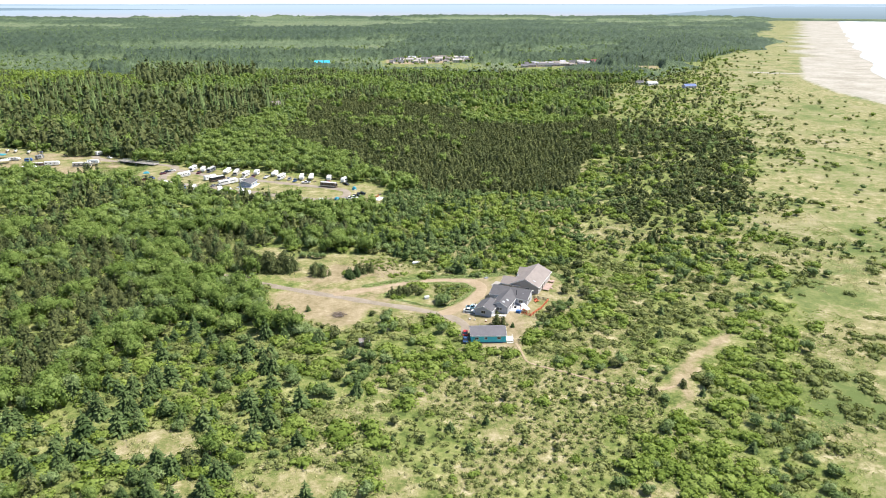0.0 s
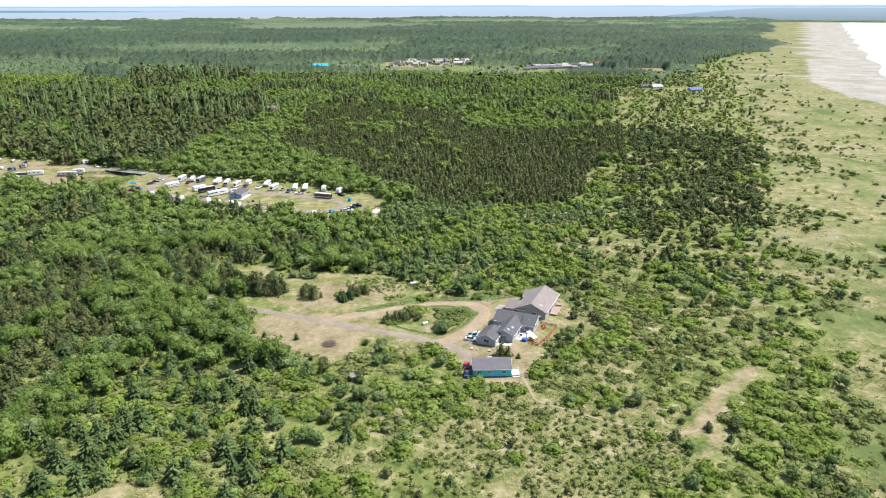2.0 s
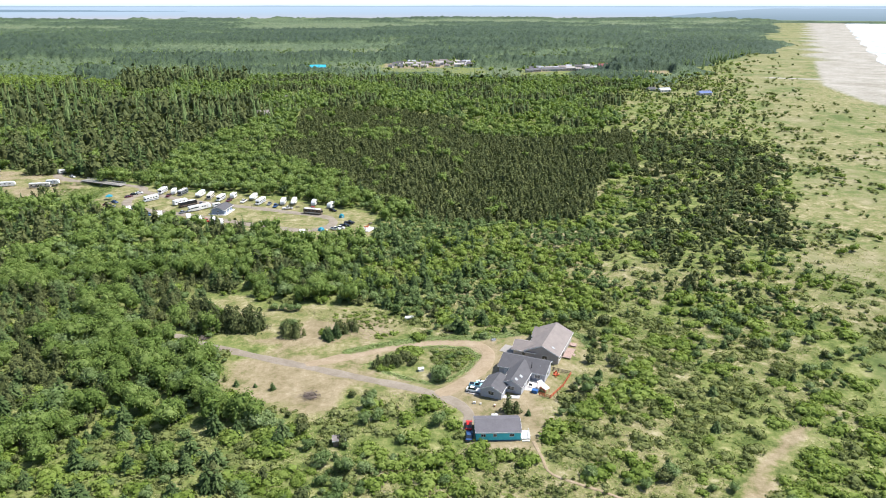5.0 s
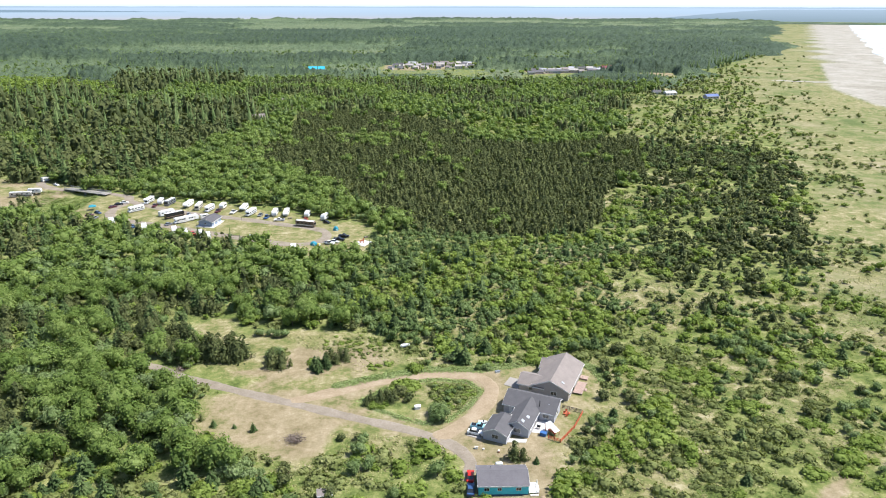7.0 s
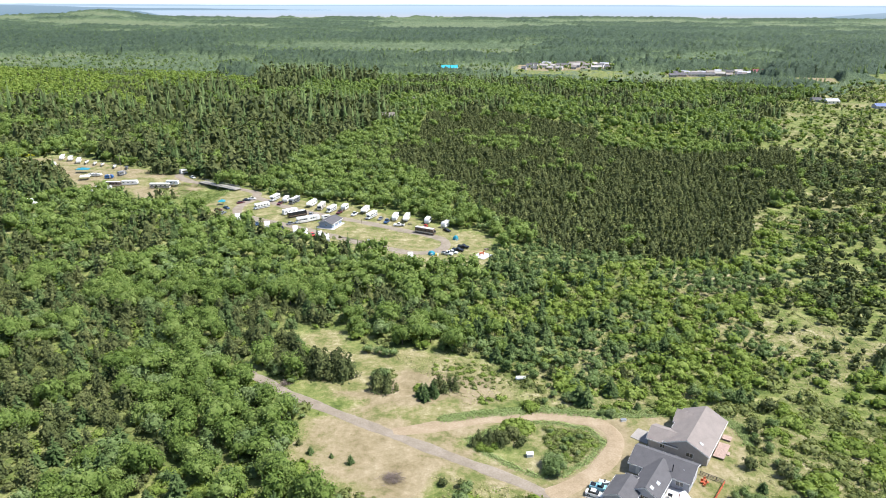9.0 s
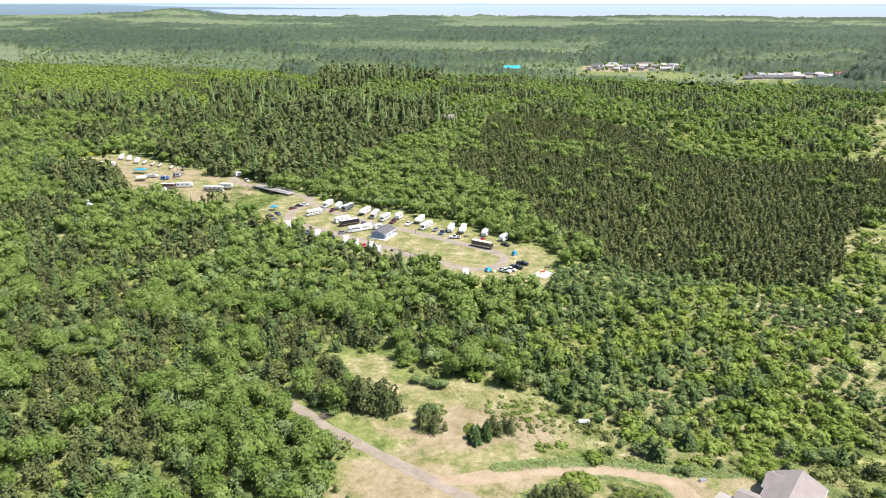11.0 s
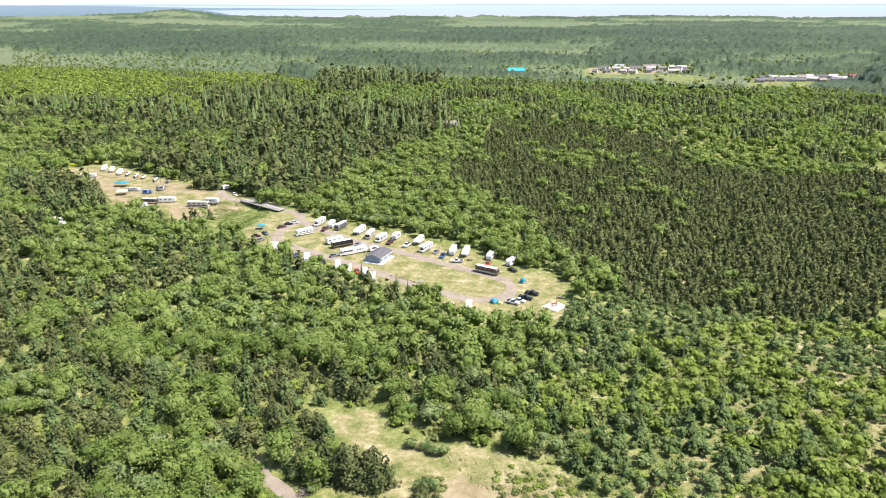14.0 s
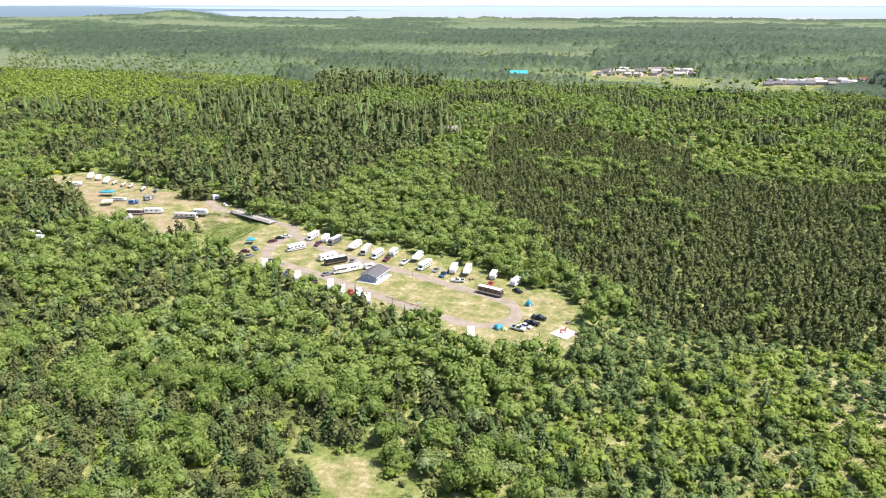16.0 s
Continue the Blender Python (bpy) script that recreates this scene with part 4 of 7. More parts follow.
def plant_scrub(step, y0, y1, lod, seed, grow):
    x, y, rng = plan_points(step, -330 if y0 < 350 else -160, 1100, y0, y1, seed)
    wl = wood_line(y)
    dl = dune_line(y)
    u, v = rng.uniform(0, 1, len(x)), rng.uniform(0, 1, len(x))
    clump = ease(field_noise(x, y, 0.05, 51) * 0.55 + field_noise(x, y, 0.14, 52) * 0.45, 0.36, 0.64)
    dens = np.where(y > 230, 0.36, 0.52) + 0.85 * clump
    depth = (dl - x) / 40.0
    dens = np.where(depth < 0, 0.42 * np.exp(depth * 0.75) * (0.2 + 1.2 * (field_noise(x, y, 0.045, 53) > 0.52)), np.minimum(dens, 0.34 + 0.5 * np.maximum(depth, 0)))
    heath, strip, lime_wood = stand(x, y, "heath"), stand(x, y, "lime_strip"), stand(x, y, "lime_wood")
    dune_pines, spruce_open = stand(x, y, "dune_pines"), stand(x, y, "spruce_open")
    dens = np.where(x < wl, np.where(y < 205, 0.80, np.where(y < 350, 0.40, 0.10)), dens)
    dens = np.where(heath, 0.30 + 0.4 * clump, np.where(strip, 0.55 + 0.7 * clump, np.where(lime_wood, 1.0, np.where(spruce_open, 0.45 + 0.5 * clump, dens))))
    dens = np.where(dune_pines, 0.28 + 0.9 * clump, dens)
    plant = inside(x, y, PLANTATION)
    ok = (v < np.where(plant, 0, dens)) & ~blocked(x, y, 0.8) & (x < shore_line(y) - 25)
    x, y, u, dl, wl = x[ok], y[ok], u[ok], dl[ok], wl[ok]
    heath, strip, lime_wood, dune_pines, spruce_open = heath[ok], strip[ok], lime_wood[ok], dune_pines[ok], spruce_open[ok]
    hue = field_noise(x, y, 0.042, 54) * 0.65 + field_noise(x, y, 0.11, 55) * 0.35 + 0.16 * (u - 0.5)
    pines = (y > 290) & (x > wl) & (field_noise(x, y, 0.018, 56) * 0.6 + field_noise(x, y, 0.06, 57) * 0.4 > 0.56) & (x < dl + 25)
    kind = np.where(hue < 0.40, "bush", np.where(hue < 0.56, "lime", np.where(hue < 0.66, "willow", np.where(hue < 0.70, "thicket", "bush"))))
    kind = np.where(pines & (u < 0.32), "thicket", np.where(pines & (u < 0.38), "pine", kind))
    kind = np.where(dune_pines, np.where(u < 0.58, "thicket", np.where(u < 0.63, "pine", kind)), kind)
    kind = np.where(heath, np.where(u < 0.66, "bush", np.where(u < 0.82, "lime", np.where(u < 0.92, "thicket", "spruce"))), kind)
    kind = np.where(strip, np.where(hue < 0.52, "lime", np.where(u < 0.45, "willow", "bush")), kind)
    kind = np.where(lime_wood, np.where(hue > 0.53, "willow", np.where(u < 0.66, "lime", "bush")), kind)
    kind = np.where(spruce_open, np.where(u < 0.5, "lime", np.where(u < 0.85, "bush", "willow")), kind)
    kind = np.where((u > 0.965) & (x < dl - 15), "spruce", kind)
    kind = np.where((x > dl) & (u < 0.75), "bush", kind)
    size = (0.55 + 0.95 * rng.uniform(0, 1, len(x)) ** 1.6) * grow * np.where(heath, 0.75, np.where(dune_pines, 1.3, 1.0))
    for k in KINDS:
        s = kind == k
        put(k, lod, x[s], y[s], size[s] * {"pine": 0.7, "spruce": 0.5, "willow": 0.46, "thicket": 0.72}.get(k, 1.0) * np.where(lime_wood[s] & (k in ("lime", "bush")), 1.12, 1.0), rng)


plant_woods(5.1, 108, 320, 0, 1, 1.0)
plant_woods(5.4, 320, 680, 1, 2, 1.02)
plant_woods(7.4, 680, 1120, 2, 3, 1.22)
plant_plantation()
plant_scrub(3.4, 108, 280, 0, 4, 1.2)
plant_scrub(3.2, 280, 620, 1, 5, 1.15)
plant_scrub(6.2, 620, 1150, 2, 6, 1.3)
plant_scrub(11.0, 1150, 2300, 2, 7, 2.0)


def plant_settlement():
    rng = np.random.default_rng(91)
    f = rng.uniform(0, 1, 150)
    x = np.where(f < 0.55, -125 + 280 * f, 110 + 350 * (f - 0.55))
    y = np.where(f < 0.55, 1320 + 75 * f, 1245 + 200 * (f - 0.55)) + rng.uniform(-10, 110, 150)
    k = rng.uniform(0, 1, 150)
    put("alder", 2, x[k < 0.6], y[k < 0.6], rng.uniform(0.6, 1.2, (k < 0.6).sum()), rng)
    put("spruce", 2, x[k >= 0.6], y[k >= 0.6], rng.uniform(0.6, 1.2, (k >= 0.6).sum()), rng)


plant_settlement()


def plant_patch(kind, poly, step, seed, scale, lod=0):
    """One kind of plant filling a small outline."""
    rng = np.random.default_rng(seed)
    ax, ay = np.array(poly).T
    x, y = np.meshgrid(np.arange(ax.min(), ax.max(), step), np.arange(ay.min(), ay.max(), step))
    x, y = x.ravel() + rng.uniform(-0.4, 0.4, x.size) * step, y.ravel() + rng.uniform(-0.4, 0.4, y.size) * step
    ok = inside(x, y, poly)
    for key in ("bare_hollow", "bare_bank", "bare_gap", "bare_track", "bare_dip"):
        ok &= signed(x, y, CLEARINGS[key]) < -0.5
    put(kind, lod, x[ok], y[ok], rng.uniform(0.8, 1.2, ok.sum()) * scale, rng)


def round_patch(cx, cy, rx, ry):
    return [(cx + rx * math.cos(a * 0.7854), cy + ry * math.sin(a * 0.7854)) for a in range(8)]


# the planted island and the clumps on the meadow
plant_patch("bush", STANDS["heath"], 2.5, 71, 0.62, 1)
plant_patch("bush", STANDS["spruce_open"], 3.2, 72, 0.75, 1)
plant_patch("pine", round_patch(-20, 241, 6, 4.5), 2.6, 11, 0.62)
plant_patch("lime", round_patch(-14, 248, 4, 4), 2.2, 12, 0.95)
plant_patch("lime", round_patch(-21, 238.6, 4, 2), 2.2, 50, 0.7)
plant_patch("thicket", round_patch(-15, 243, 4, 3), 2.8, 42, 0.75)
plant_patch("bush", [(-8, 252), (3, 251.5), (7.5, 247), (4, 239), (-3, 236), (-6, 244)], 2.0, 13, 0.8)
plant_patch("lime", [(-8, 252), (3, 251.5), (7.5, 247), (4, 239), (-3, 236), (-6, 244)], 2.3, 14, 0.5)
plant_patch("willow", [(-6, 250), (3, 250), (5, 245), (2, 240), (-4, 240)], 4.2, 49, 0.3)
plant_patch("willow", round_patch(-4, 233.5, 3.5, 3), 2.6, 15, 0.62)
plant_patch("pine", round_patch(-78, 265.5, 13, 5.5), 2.9, 16, 1.35)
plant_patch("pine", round_patch(-54.5, 262, 4.2, 3.6), 2.6, 17, 0.8)
plant_patch("willow", round_patch(-58, 267, 4, 2.5), 2.8, 18, 0.55)
plant_patch("bush", round_patch(-58, 269, 5, 3), 2.4, 48, 0.8)
plant_patch("spruce", round_patch(-41, 259.5, 4.2, 3.2), 2.8, 19, 0.72)
plant_patch("pine", round_patch(-37, 264, 4.5, 3.4), 2.6, 20, 0.75)
plant_patch("willow", round_patch(-62, 281, 5, 3), 3.0, 32, 0.7)
for kd, px, py, sc in (("pine", 15.8, 215.0, 0.95), ("pine", 18.0, 214.6, 0.75), ("spruce", 21.3, 213.4, 0.36), ("pine", 68.5, 174.5, 0.5)):
    put(kd, 0, np.array([px]), np.array([py]), np.array([sc]), np.random.default_rng(5))
plant_patch("spruce", round_patch(3, 265, 2, 1.6), 2.5, 21, 0.85)
plant_patch("lime", round_patch(-24, 262, 6, 3), 3.0, 22, 0.6)
plant_patch("bush", round_patch(-30, 274, 15, 8), 2.4, 23, 0.5)
plant_patch("lime", round_patch(-33, 277, 13, 6), 3.6, 51, 0.42)
plant_patch("pine", round_patch(-51, 259.5, 2.5, 1.6), 2.4, 52, 0.62)
plant_patch("lime", round_patch(-43, 263, 3, 2), 2.2, 53, 0.7)
plant_patch("lime", round_patch(-66, 217.5, 6, 2.5), 2.6, 54, 0.7)
plant_patch("bush", round_patch(-52, 213.5, 9, 2.2), 2.2, 55, 0.6)
plant_patch("spruce", [(-64, 227), (-58, 231), (-50, 226), (-62, 220)], 5.5, 24, 0.34)
plant_patch("pine", round_patch(-68, 229, 3, 3), 3, 25, 0.5)
plant_patch("pine", round_patch(68.5, 174.5, 1.6, 1.6), 2.0, 26, 0.42)
plant_patch("alder", round_patch(-256, 497, 3, 3), 4, 27, 1.0, 1)
plant_patch("pine", round_patch(-276, 497, 12, 5), 5, 28, 1.9, 1)
plant_patch("pine", round_patch(-334, 452, 20, 9), 4.6, 29, 1.9, 1)
plant_patch("pine", round_patch(-372, 476, 12, 6), 5, 39, 1.7, 1)
plant_patch("pine", round_patch(-238, 444, 1.5, 1.5), 2.0, 30, 0.9, 1)
plant_patch("pine", round_patch(-62, 359, 2.2, 1.6), 2.2, 31, 0.55, 1)


def spread(kind, lod, rows, name, label):
    """All plants of one kind in a stretch as one mesh."""
    if not len(rows):
        return
    shapes = kind.shapes[lod]
    bits, k = [], 0
    pick = np.arange(len(rows)) % len(shapes)
    for v, (co, tr) in enumerate(shapes):
        r = rows[pick == v]
        c, s = np.cos(r[:, 4])[:, None], np.sin(r[:, 4])[:, None]
        P = np.empty((len(r), len(co), 3), np.float32)
        P[..., 0] = (co[None, :, 0] * c - co[None, :, 1] * s) * r[:, 3:4] + r[:, 0:1]
        P[..., 1] = (co[None, :, 0] * s + co[None, :, 1] * c) * r[:, 3:4] + r[:, 1:2]
        P[..., 2] = co[None, :, 2] * r[:, 3:4] + r[:, 2:3]
        F = tr[None] + (np.arange(len(r)) * len(co))[:, None, None]
        bits.append((P.reshape(-1, 3), F.reshape(-1, 3)))
    co, tr = join(bits)
    tagged(mesh_from(name, co, tr, [kind.material]), label, "woods" if kind.category == "tree" else "scrub", "", "stuff")


def single_plant(kind, row, v):
    x, y, z, sc, turn = (float(a) for a in row)
    m = Matrix.LocRotScale((x, y, z), Euler((0, 0, turn)), (sc, sc, sc))
    if v not in kind.meshes:
        co, tr = kind.shapes[0][v]
        a = mesh_from("crown", co, tr, [kind.material])
        b = None
        if kind.trunks:
            b = mesh_from("trunk", *kind.trunks[v], [M_BARK])
        kind.meshes[v] = (a.data, b.data if b else None)
        for o in (a, b):
            if o:
                bpy.data.objects.remove(o)
    crown, trunk = kind.meshes[v]
    if trunk is None:
        ob = new(kind.name, crown)
        ob.matrix_world = m
    else:
        ob = new(kind.name)
        ob.matrix_world = m
        for nm, me in (("trunk", trunk), ("crown", crown)):
            new(nm, me).parent = ob
    tagged(ob, kind.label, kind.category, kind.name.replace("_", " ") + "s of the near woods")


for key, kind in KINDS.items():
    for lod in range(3):
        if not PLACED[key][lod]:
            continue
        rows = np.concatenate(PLACED[key][lod])
        if lod == 0:
            near = np.hypot(rows[:, 0] + 5, rows[:, 1] - 170)
            rows = rows[np.argsort(near, kind="stable")]
            for i, r in enumerate(rows[:260]):
                single_plant(kind, r, i % len(kind.shapes[0]))
            rows = rows[260:]
        spread(kind, lod, rows, kind.woods + ("", "_beyond", "_far")[lod], kind.woods_label + ("", " beyond the clearing", " far off")[lod])


def strew_grass(name, label, material, n, box_, seed, h, want):
    rng = np.random.default_rng(seed)
    x, y = rng.uniform(box_[0], box_[1], n), rng.uniform(box_[2], box_[3], n)
    ok = want(x, y)
    x, y = x[ok], y[ok]
    z = land_height(x, y) - 0.05
    bits = []
    for i in range(5):
        co, tr = tuft(rng, 0.7, h * 0.45, 5)
        s = np.arange(len(x)) % 5 == i
        P = co[None] * rng.uniform(0.7, 1.5, (s.sum(), 1, 1)) + np.stack([x[s], y[s], z[s]], -1)[:, None]
        bits.append((P.reshape(-1, 3), (tr[None] + (np.arange(s.sum()) * len(co))[:, None, None]).reshape(-1, 3)))
    co, tr = join(bits)
    tagged(mesh_from(name, co, tr, [material]), label, "grass", "", "stuff")


def in_view(x, y):
    return (x < 0.578 * (y + 9) + 20) & (x > -0.632 * (y + 9) - 20)


def wild_bare(x, y):
    """The bare hollows and the rough half of the meadow, where tufts still stand."""
    ok = inside(x, y, [(-62, 284), (-26, 282), (-14, 264), (-30, 256), (-44, 270)])
    for key in ("bare_hollow", "bare_bank", "bare_gap", "bare_track", "bare_dip", "bare_slope"):
        ok |= inside(x, y, CLEARINGS[key]) & (field_noise(x, y, 0.25, 35) > 0.4)
    return ok


strew_grass("dry_grass", "tufts of straw-coloured dune grass", M_STRAW, 40000, (-110, 190, 110, 360), 61, 0.55,
            lambda x, y: in_view(x, y) & (~blocked(x, y, 0.3) & (x > wood_line(y) - 30) & (field_noise(x, y, 0.035, 21) * 0.6 + field_noise(x, y, 0.12, 22) * 0.4 > 0.44) | wild_bare(x, y)))
strew_grass("green_grass", "tufts of long green grass", M_REED, 28000, (-110, 190, 110, 330), 62, 0.6,
            lambda x, y: in_view(x, y) & ~blocked(x, y, 0.3) & (x > wood_line(y) - 40) & (field_noise(x, y, 0.06, 63) > 0.42))
strew_grass("verge_grass", "long pale green grass along the drive", M_VERGE, 34000, (-40, 46, 225, 275), 64, 0.8,
            lambda x, y: (np.abs(edge_distance(x, y, [(-34, 249), (-24, 254), (-8, 259.5), (8, 260), (18, 263), (36, 268), (44, 262), (46, 254)], False)) < 1.7)
            | ((edge_distance(x, y, ISLAND) < 1.1) & inside(x, y, ISLAND)))
HAY = [[(-108 + 0.35 * k, 406 + 2.7 * k), (-82 + 0.6 * k, 400 + 2.4 * k)] for k in range(4)]
strew_grass("hay_rows", "low green rows of raked hay on the mown camp field", M_REED, 5000, (-110, -78, 398, 416), 67, 0.3,
            lambda x, y: np.minimum.reduce([edge_distance(x, y, r, False) for r in HAY]) < 0.14)
strew_grass("reeds", "bright green reeds in the ditch", M_VERGE, 6000, (-265, -208, 422, 474), 65, 0.7, lambda x, y: signed(x, y, DITCH) > -1)
strew_grass("broom", "yellow flowering broom beside the storage lot", M_BROOM, 4500, (-425, -395, 505, 535), 66, 2.2,
            lambda x, y: edge_distance(x, y, [(-420, 508), (-402, 531)], False) < 4)


def far_stand(x, y):
    """0 in dark conifer stands, 1 in pale leafy ones and marsh."""
    t = 0.20 + 0.62 * ease(field_noise(x * 0.45, y, 0.0042, 71) * 0.6 + field_noise(x * 0.6, y, 0.016, 72) * 0.4, 0.34, 0.66)
    jx, jy = x + 260 * (field_noise(x, y, 0.004, 74) - 0.5) + 120 * (field_noise(x, y, 0.017, 76) - 0.5), y + 340 * (field_noise(x, y, 0.004, 75) - 0.5) + 160 * (field_noise(x, y, 0.017, 77) - 0.5)
    for p in FAR_DARK:
        t = np.where(inside(jx, jy, p), 0.20 + 0.3 * (t - 0.5), t)
    for p in FAR_PALE + [STANDS["pale"]]:
        t = np.where(inside(jx, jy, p), 0.64 + 0.4 * (t - 0.5), t)
    return t


SHORE_R = 5060


def far_canopy():
    """Woods from about a kilometre to the bay as one rough canopy."""
    r = 1000 * 1.0102 ** np.arange(161)
    a = np.radians(np.linspace(-58, 36, 600))
    R, A = np.meshgrid(r, a, indexing="ij")
    rng = np.random.default_rng(8)
    R = R * (1 + rng.uniform(-0.003, 0.003, R.shape))
    A = A + rng.uniform(-0.0009, 0.0009, A.shape)
    X, Y = R * np.sin(A), 80 + R * np.cos(A)
    tone = far_stand(X, Y)
    H = 3.0 + 10 * ease(0.62 - tone, 0.0, 0.4) + rng.uniform(-1, 1, X.shape) ** 3 * 7.0 * (1.15 - tone) + rng.uniform(-1.5, 1.5, X.shape)
    H = H * ease(wood_line(Y) - X + 120 * (field_noise(X, Y, 0.01, 73) - 0.5), -20, 60)
    for key in ("town_a", "town_b", "town_c"):
        H = H * ease(-signed(X, Y, CLEARINGS[key]), 0, 10)
    for front in ([(-140, 1160), (-130, 1285), (40, 1330), (60, 1200)], [(90, 1110), (100, 1225), (250, 1290), (270, 1150)]):
        H = np.where(inside(X, Y, front), H * 0.35, H)
    # the low green hill in the west, and the belt of trees along the bay
    az = np.degrees(A)
    H = H + ease(R, 3800, 4900) * (34 * np.exp(-((az + 36.4) / 2.6) ** 2) + 18 * ease(-az, 33, 40))
    H = H + 9 * ease(R, 4600, 5000)
    H = np.where(H < 0.8, -1.5, H)
    H = H * ease(Y, 1010, 1130) - 1.0
    H = np.where(R > SHORE_R, -1.5, H)
    nr, na = X.shape
    i = (np.arange(nr - 1)[:, None] * na + np.arange(na - 1)[None]).ravel()
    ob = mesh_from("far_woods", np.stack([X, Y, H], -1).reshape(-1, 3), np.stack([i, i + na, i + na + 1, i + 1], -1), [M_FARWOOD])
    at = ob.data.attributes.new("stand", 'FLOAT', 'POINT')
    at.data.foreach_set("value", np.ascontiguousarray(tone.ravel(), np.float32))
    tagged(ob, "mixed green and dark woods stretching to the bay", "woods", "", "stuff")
    # single conifers and leafy crowns that stand out of it
    rng = np.random.default_rng(9)
    x, y = rng.uniform(-2400, 900, 26000), 1090 + rng.uniform(0, 1, 26000) ** 1.4 * 1600
    ok = (x > -19 - 1.12 * (y - 158)) & (x < wood_line(y) - 10)
    for key in ("town_a", "town_b", "town_c"):
        ok &= signed(x, y, CLEARINGS[key]) < -8
    ok &= ~inside(x, y, [(-150, 1190), (-130, 1285), (40, 1330), (250, 1280), (280, 1160), (90, 1120)])
    x, y = x[ok], y[ok]
    tone = far_stand(x, y) + rng.uniform(-0.16, 0.16, len(x))
    rows = np.stack([x, y, np.zeros(len(x)) + 1.0, rng.uniform(0.75, 1.4, len(x)), rng.uniform(0, 6, len(x))], -1)
    dark = rows[tone < 0.36][::2]
    dark[:, 3] *= 1.25
    spread(KINDS["spruce"], 2, dark, "tall_far_conifers", "tall dark conifers standing out of the far woods")
    leafy = rows[(tone > 0.42) & (y < 1750)]
    leafy[:, 3] *= 0.85
    spread(KINDS["willow"], 2, leafy[::2], "far_leafy_trees", "rounded green trees standing out of the far woods")


far_canopy()

# ---------------------------------------------------------------- buildings


def window(parent, x, y, z, w, h, facing, name="window"):
    """A framed window set on a wall that faces +x, -x, +y or -y."""
    sx, sy = {"+x": (1, 0), "-x": (-1, 0), "+y": (0, 1), "-y": (0, -1)}[facing]
    bm = bmesh.new()
    t = 0.07

    def slab(u0, u1, z0, z1, d0, d1):
        if sx:
            box(bm, x + min(sx * d0, sx * d1), x + max(sx * d0, sx * d1), y + u0, y + u1, z0, z1)
        else:
            box(bm, x + u0, x + u1, y + min(sy * d0, sy * d1), y + max(sy * d0, sy * d1), z0, z1)
    for a in ((-w / 2 - t, w / 2 + t, z - t, z), (-w / 2 - t, w / 2 + t, z + h, z + h + t), (-w / 2 - t, -w / 2, z, z + h), (w / 2, w / 2 + t, z, z + h), (-0.03, 0.03, z, z + h)):
        slab(*a, -0.02, 0.06)
    f = part(name, bm, M_TRIM, parent)
    bm = bmesh.new()
    slab(-w / 2, w / 2, z, z + h, -0.02, 0.025)
    part("pane", bm, M_GLASS, f, "dark reflecting glass")
    return f


def door(parent, x, y, w, h, facing, material=None):
    bm = bmesh.new()
    if facing in ("+x", "-x"):
        s = 1 if facing == "+x" else -1
        box(bm, x + min(-0.02 * s, 0.05 * s), x + max(-0.02 * s, 0.05 * s), y - w / 2, y + w / 2, 0.1, h, 0.01)
    else:
        s = 1 if facing == "+y" else -1
        box(bm, x - w / 2, x + w / 2, y + min(-0.02 * s, 0.05 * s), y + max(-0.02 * s, 0.05 * s), 0.1, h, 0.01)
    return part("door", bm, material or M_TRIM, parent)


def gable(parent, x0, x1, y0, y1, ze, zr, along, wall, roof, over=0.45, ridge=0.5, ze2=None):
    """Walls with two gables and a roof of two slopes; the ridge runs along x or y."""
    ze2 = ze if ze2 is None else ze2
    a, b = (y0, y1) if along == "x" else (x0, x1)
    c, d = (x0, x1) if along == "x" else (y0, y1)
    r = a + (b - a) * ridge
    build = prismx if along == "x" else prism
    part("wall", build(bmesh.new(), [(a, -0.3), (a, ze), (r, zr), (b, ze2), (b, -0.3)], c, d), wall, parent)
    th = 0.16
    for e, z in ((a, ze), (b, ze2)):
        s = -1 if e < r else 1
        g = (zr - z) / abs(r - e)
        oe, oz = e + s * over, z - over * g
        pts = [(r, zr + 0.02), (oe, oz + 0.02), (oe, oz + 0.02 + th), (r, zr + 0.02 + th * 1.1)]
        part("roof_slope", build(bmesh.new(), pts, c - over, d + over), roof, parent)
        part("fascia", build(bmesh.new(), [(oe, oz - 0.14), (oe + s * 0.05, oz - 0.14), (oe + s * 0.05, oz + 0.15), (oe, oz + 0.15)], c - over, d + over), M_TRIM, parent)
        for k, kk in ((c - over - 0.045, c - over - 0.005), (d + over + 0.005, d + over + 0.045)):
            pts = [(r, zr - 0.14), (oe, oz - 0.14), (oe, oz + 0.14), (r, zr + 0.14)]
            part("barge_board", build(bmesh.new(), pts, k, kk), M_TRIM, parent)
    rb = bmesh.new()
    build(rb, [(r - 0.16, zr + th * 0.85), (r, zr + th * 1.1 + 0.05), (r + 0.16, zr + th * 0.85)], c - over, d + over)
    part("ridge_cap", rb, roof, parent)


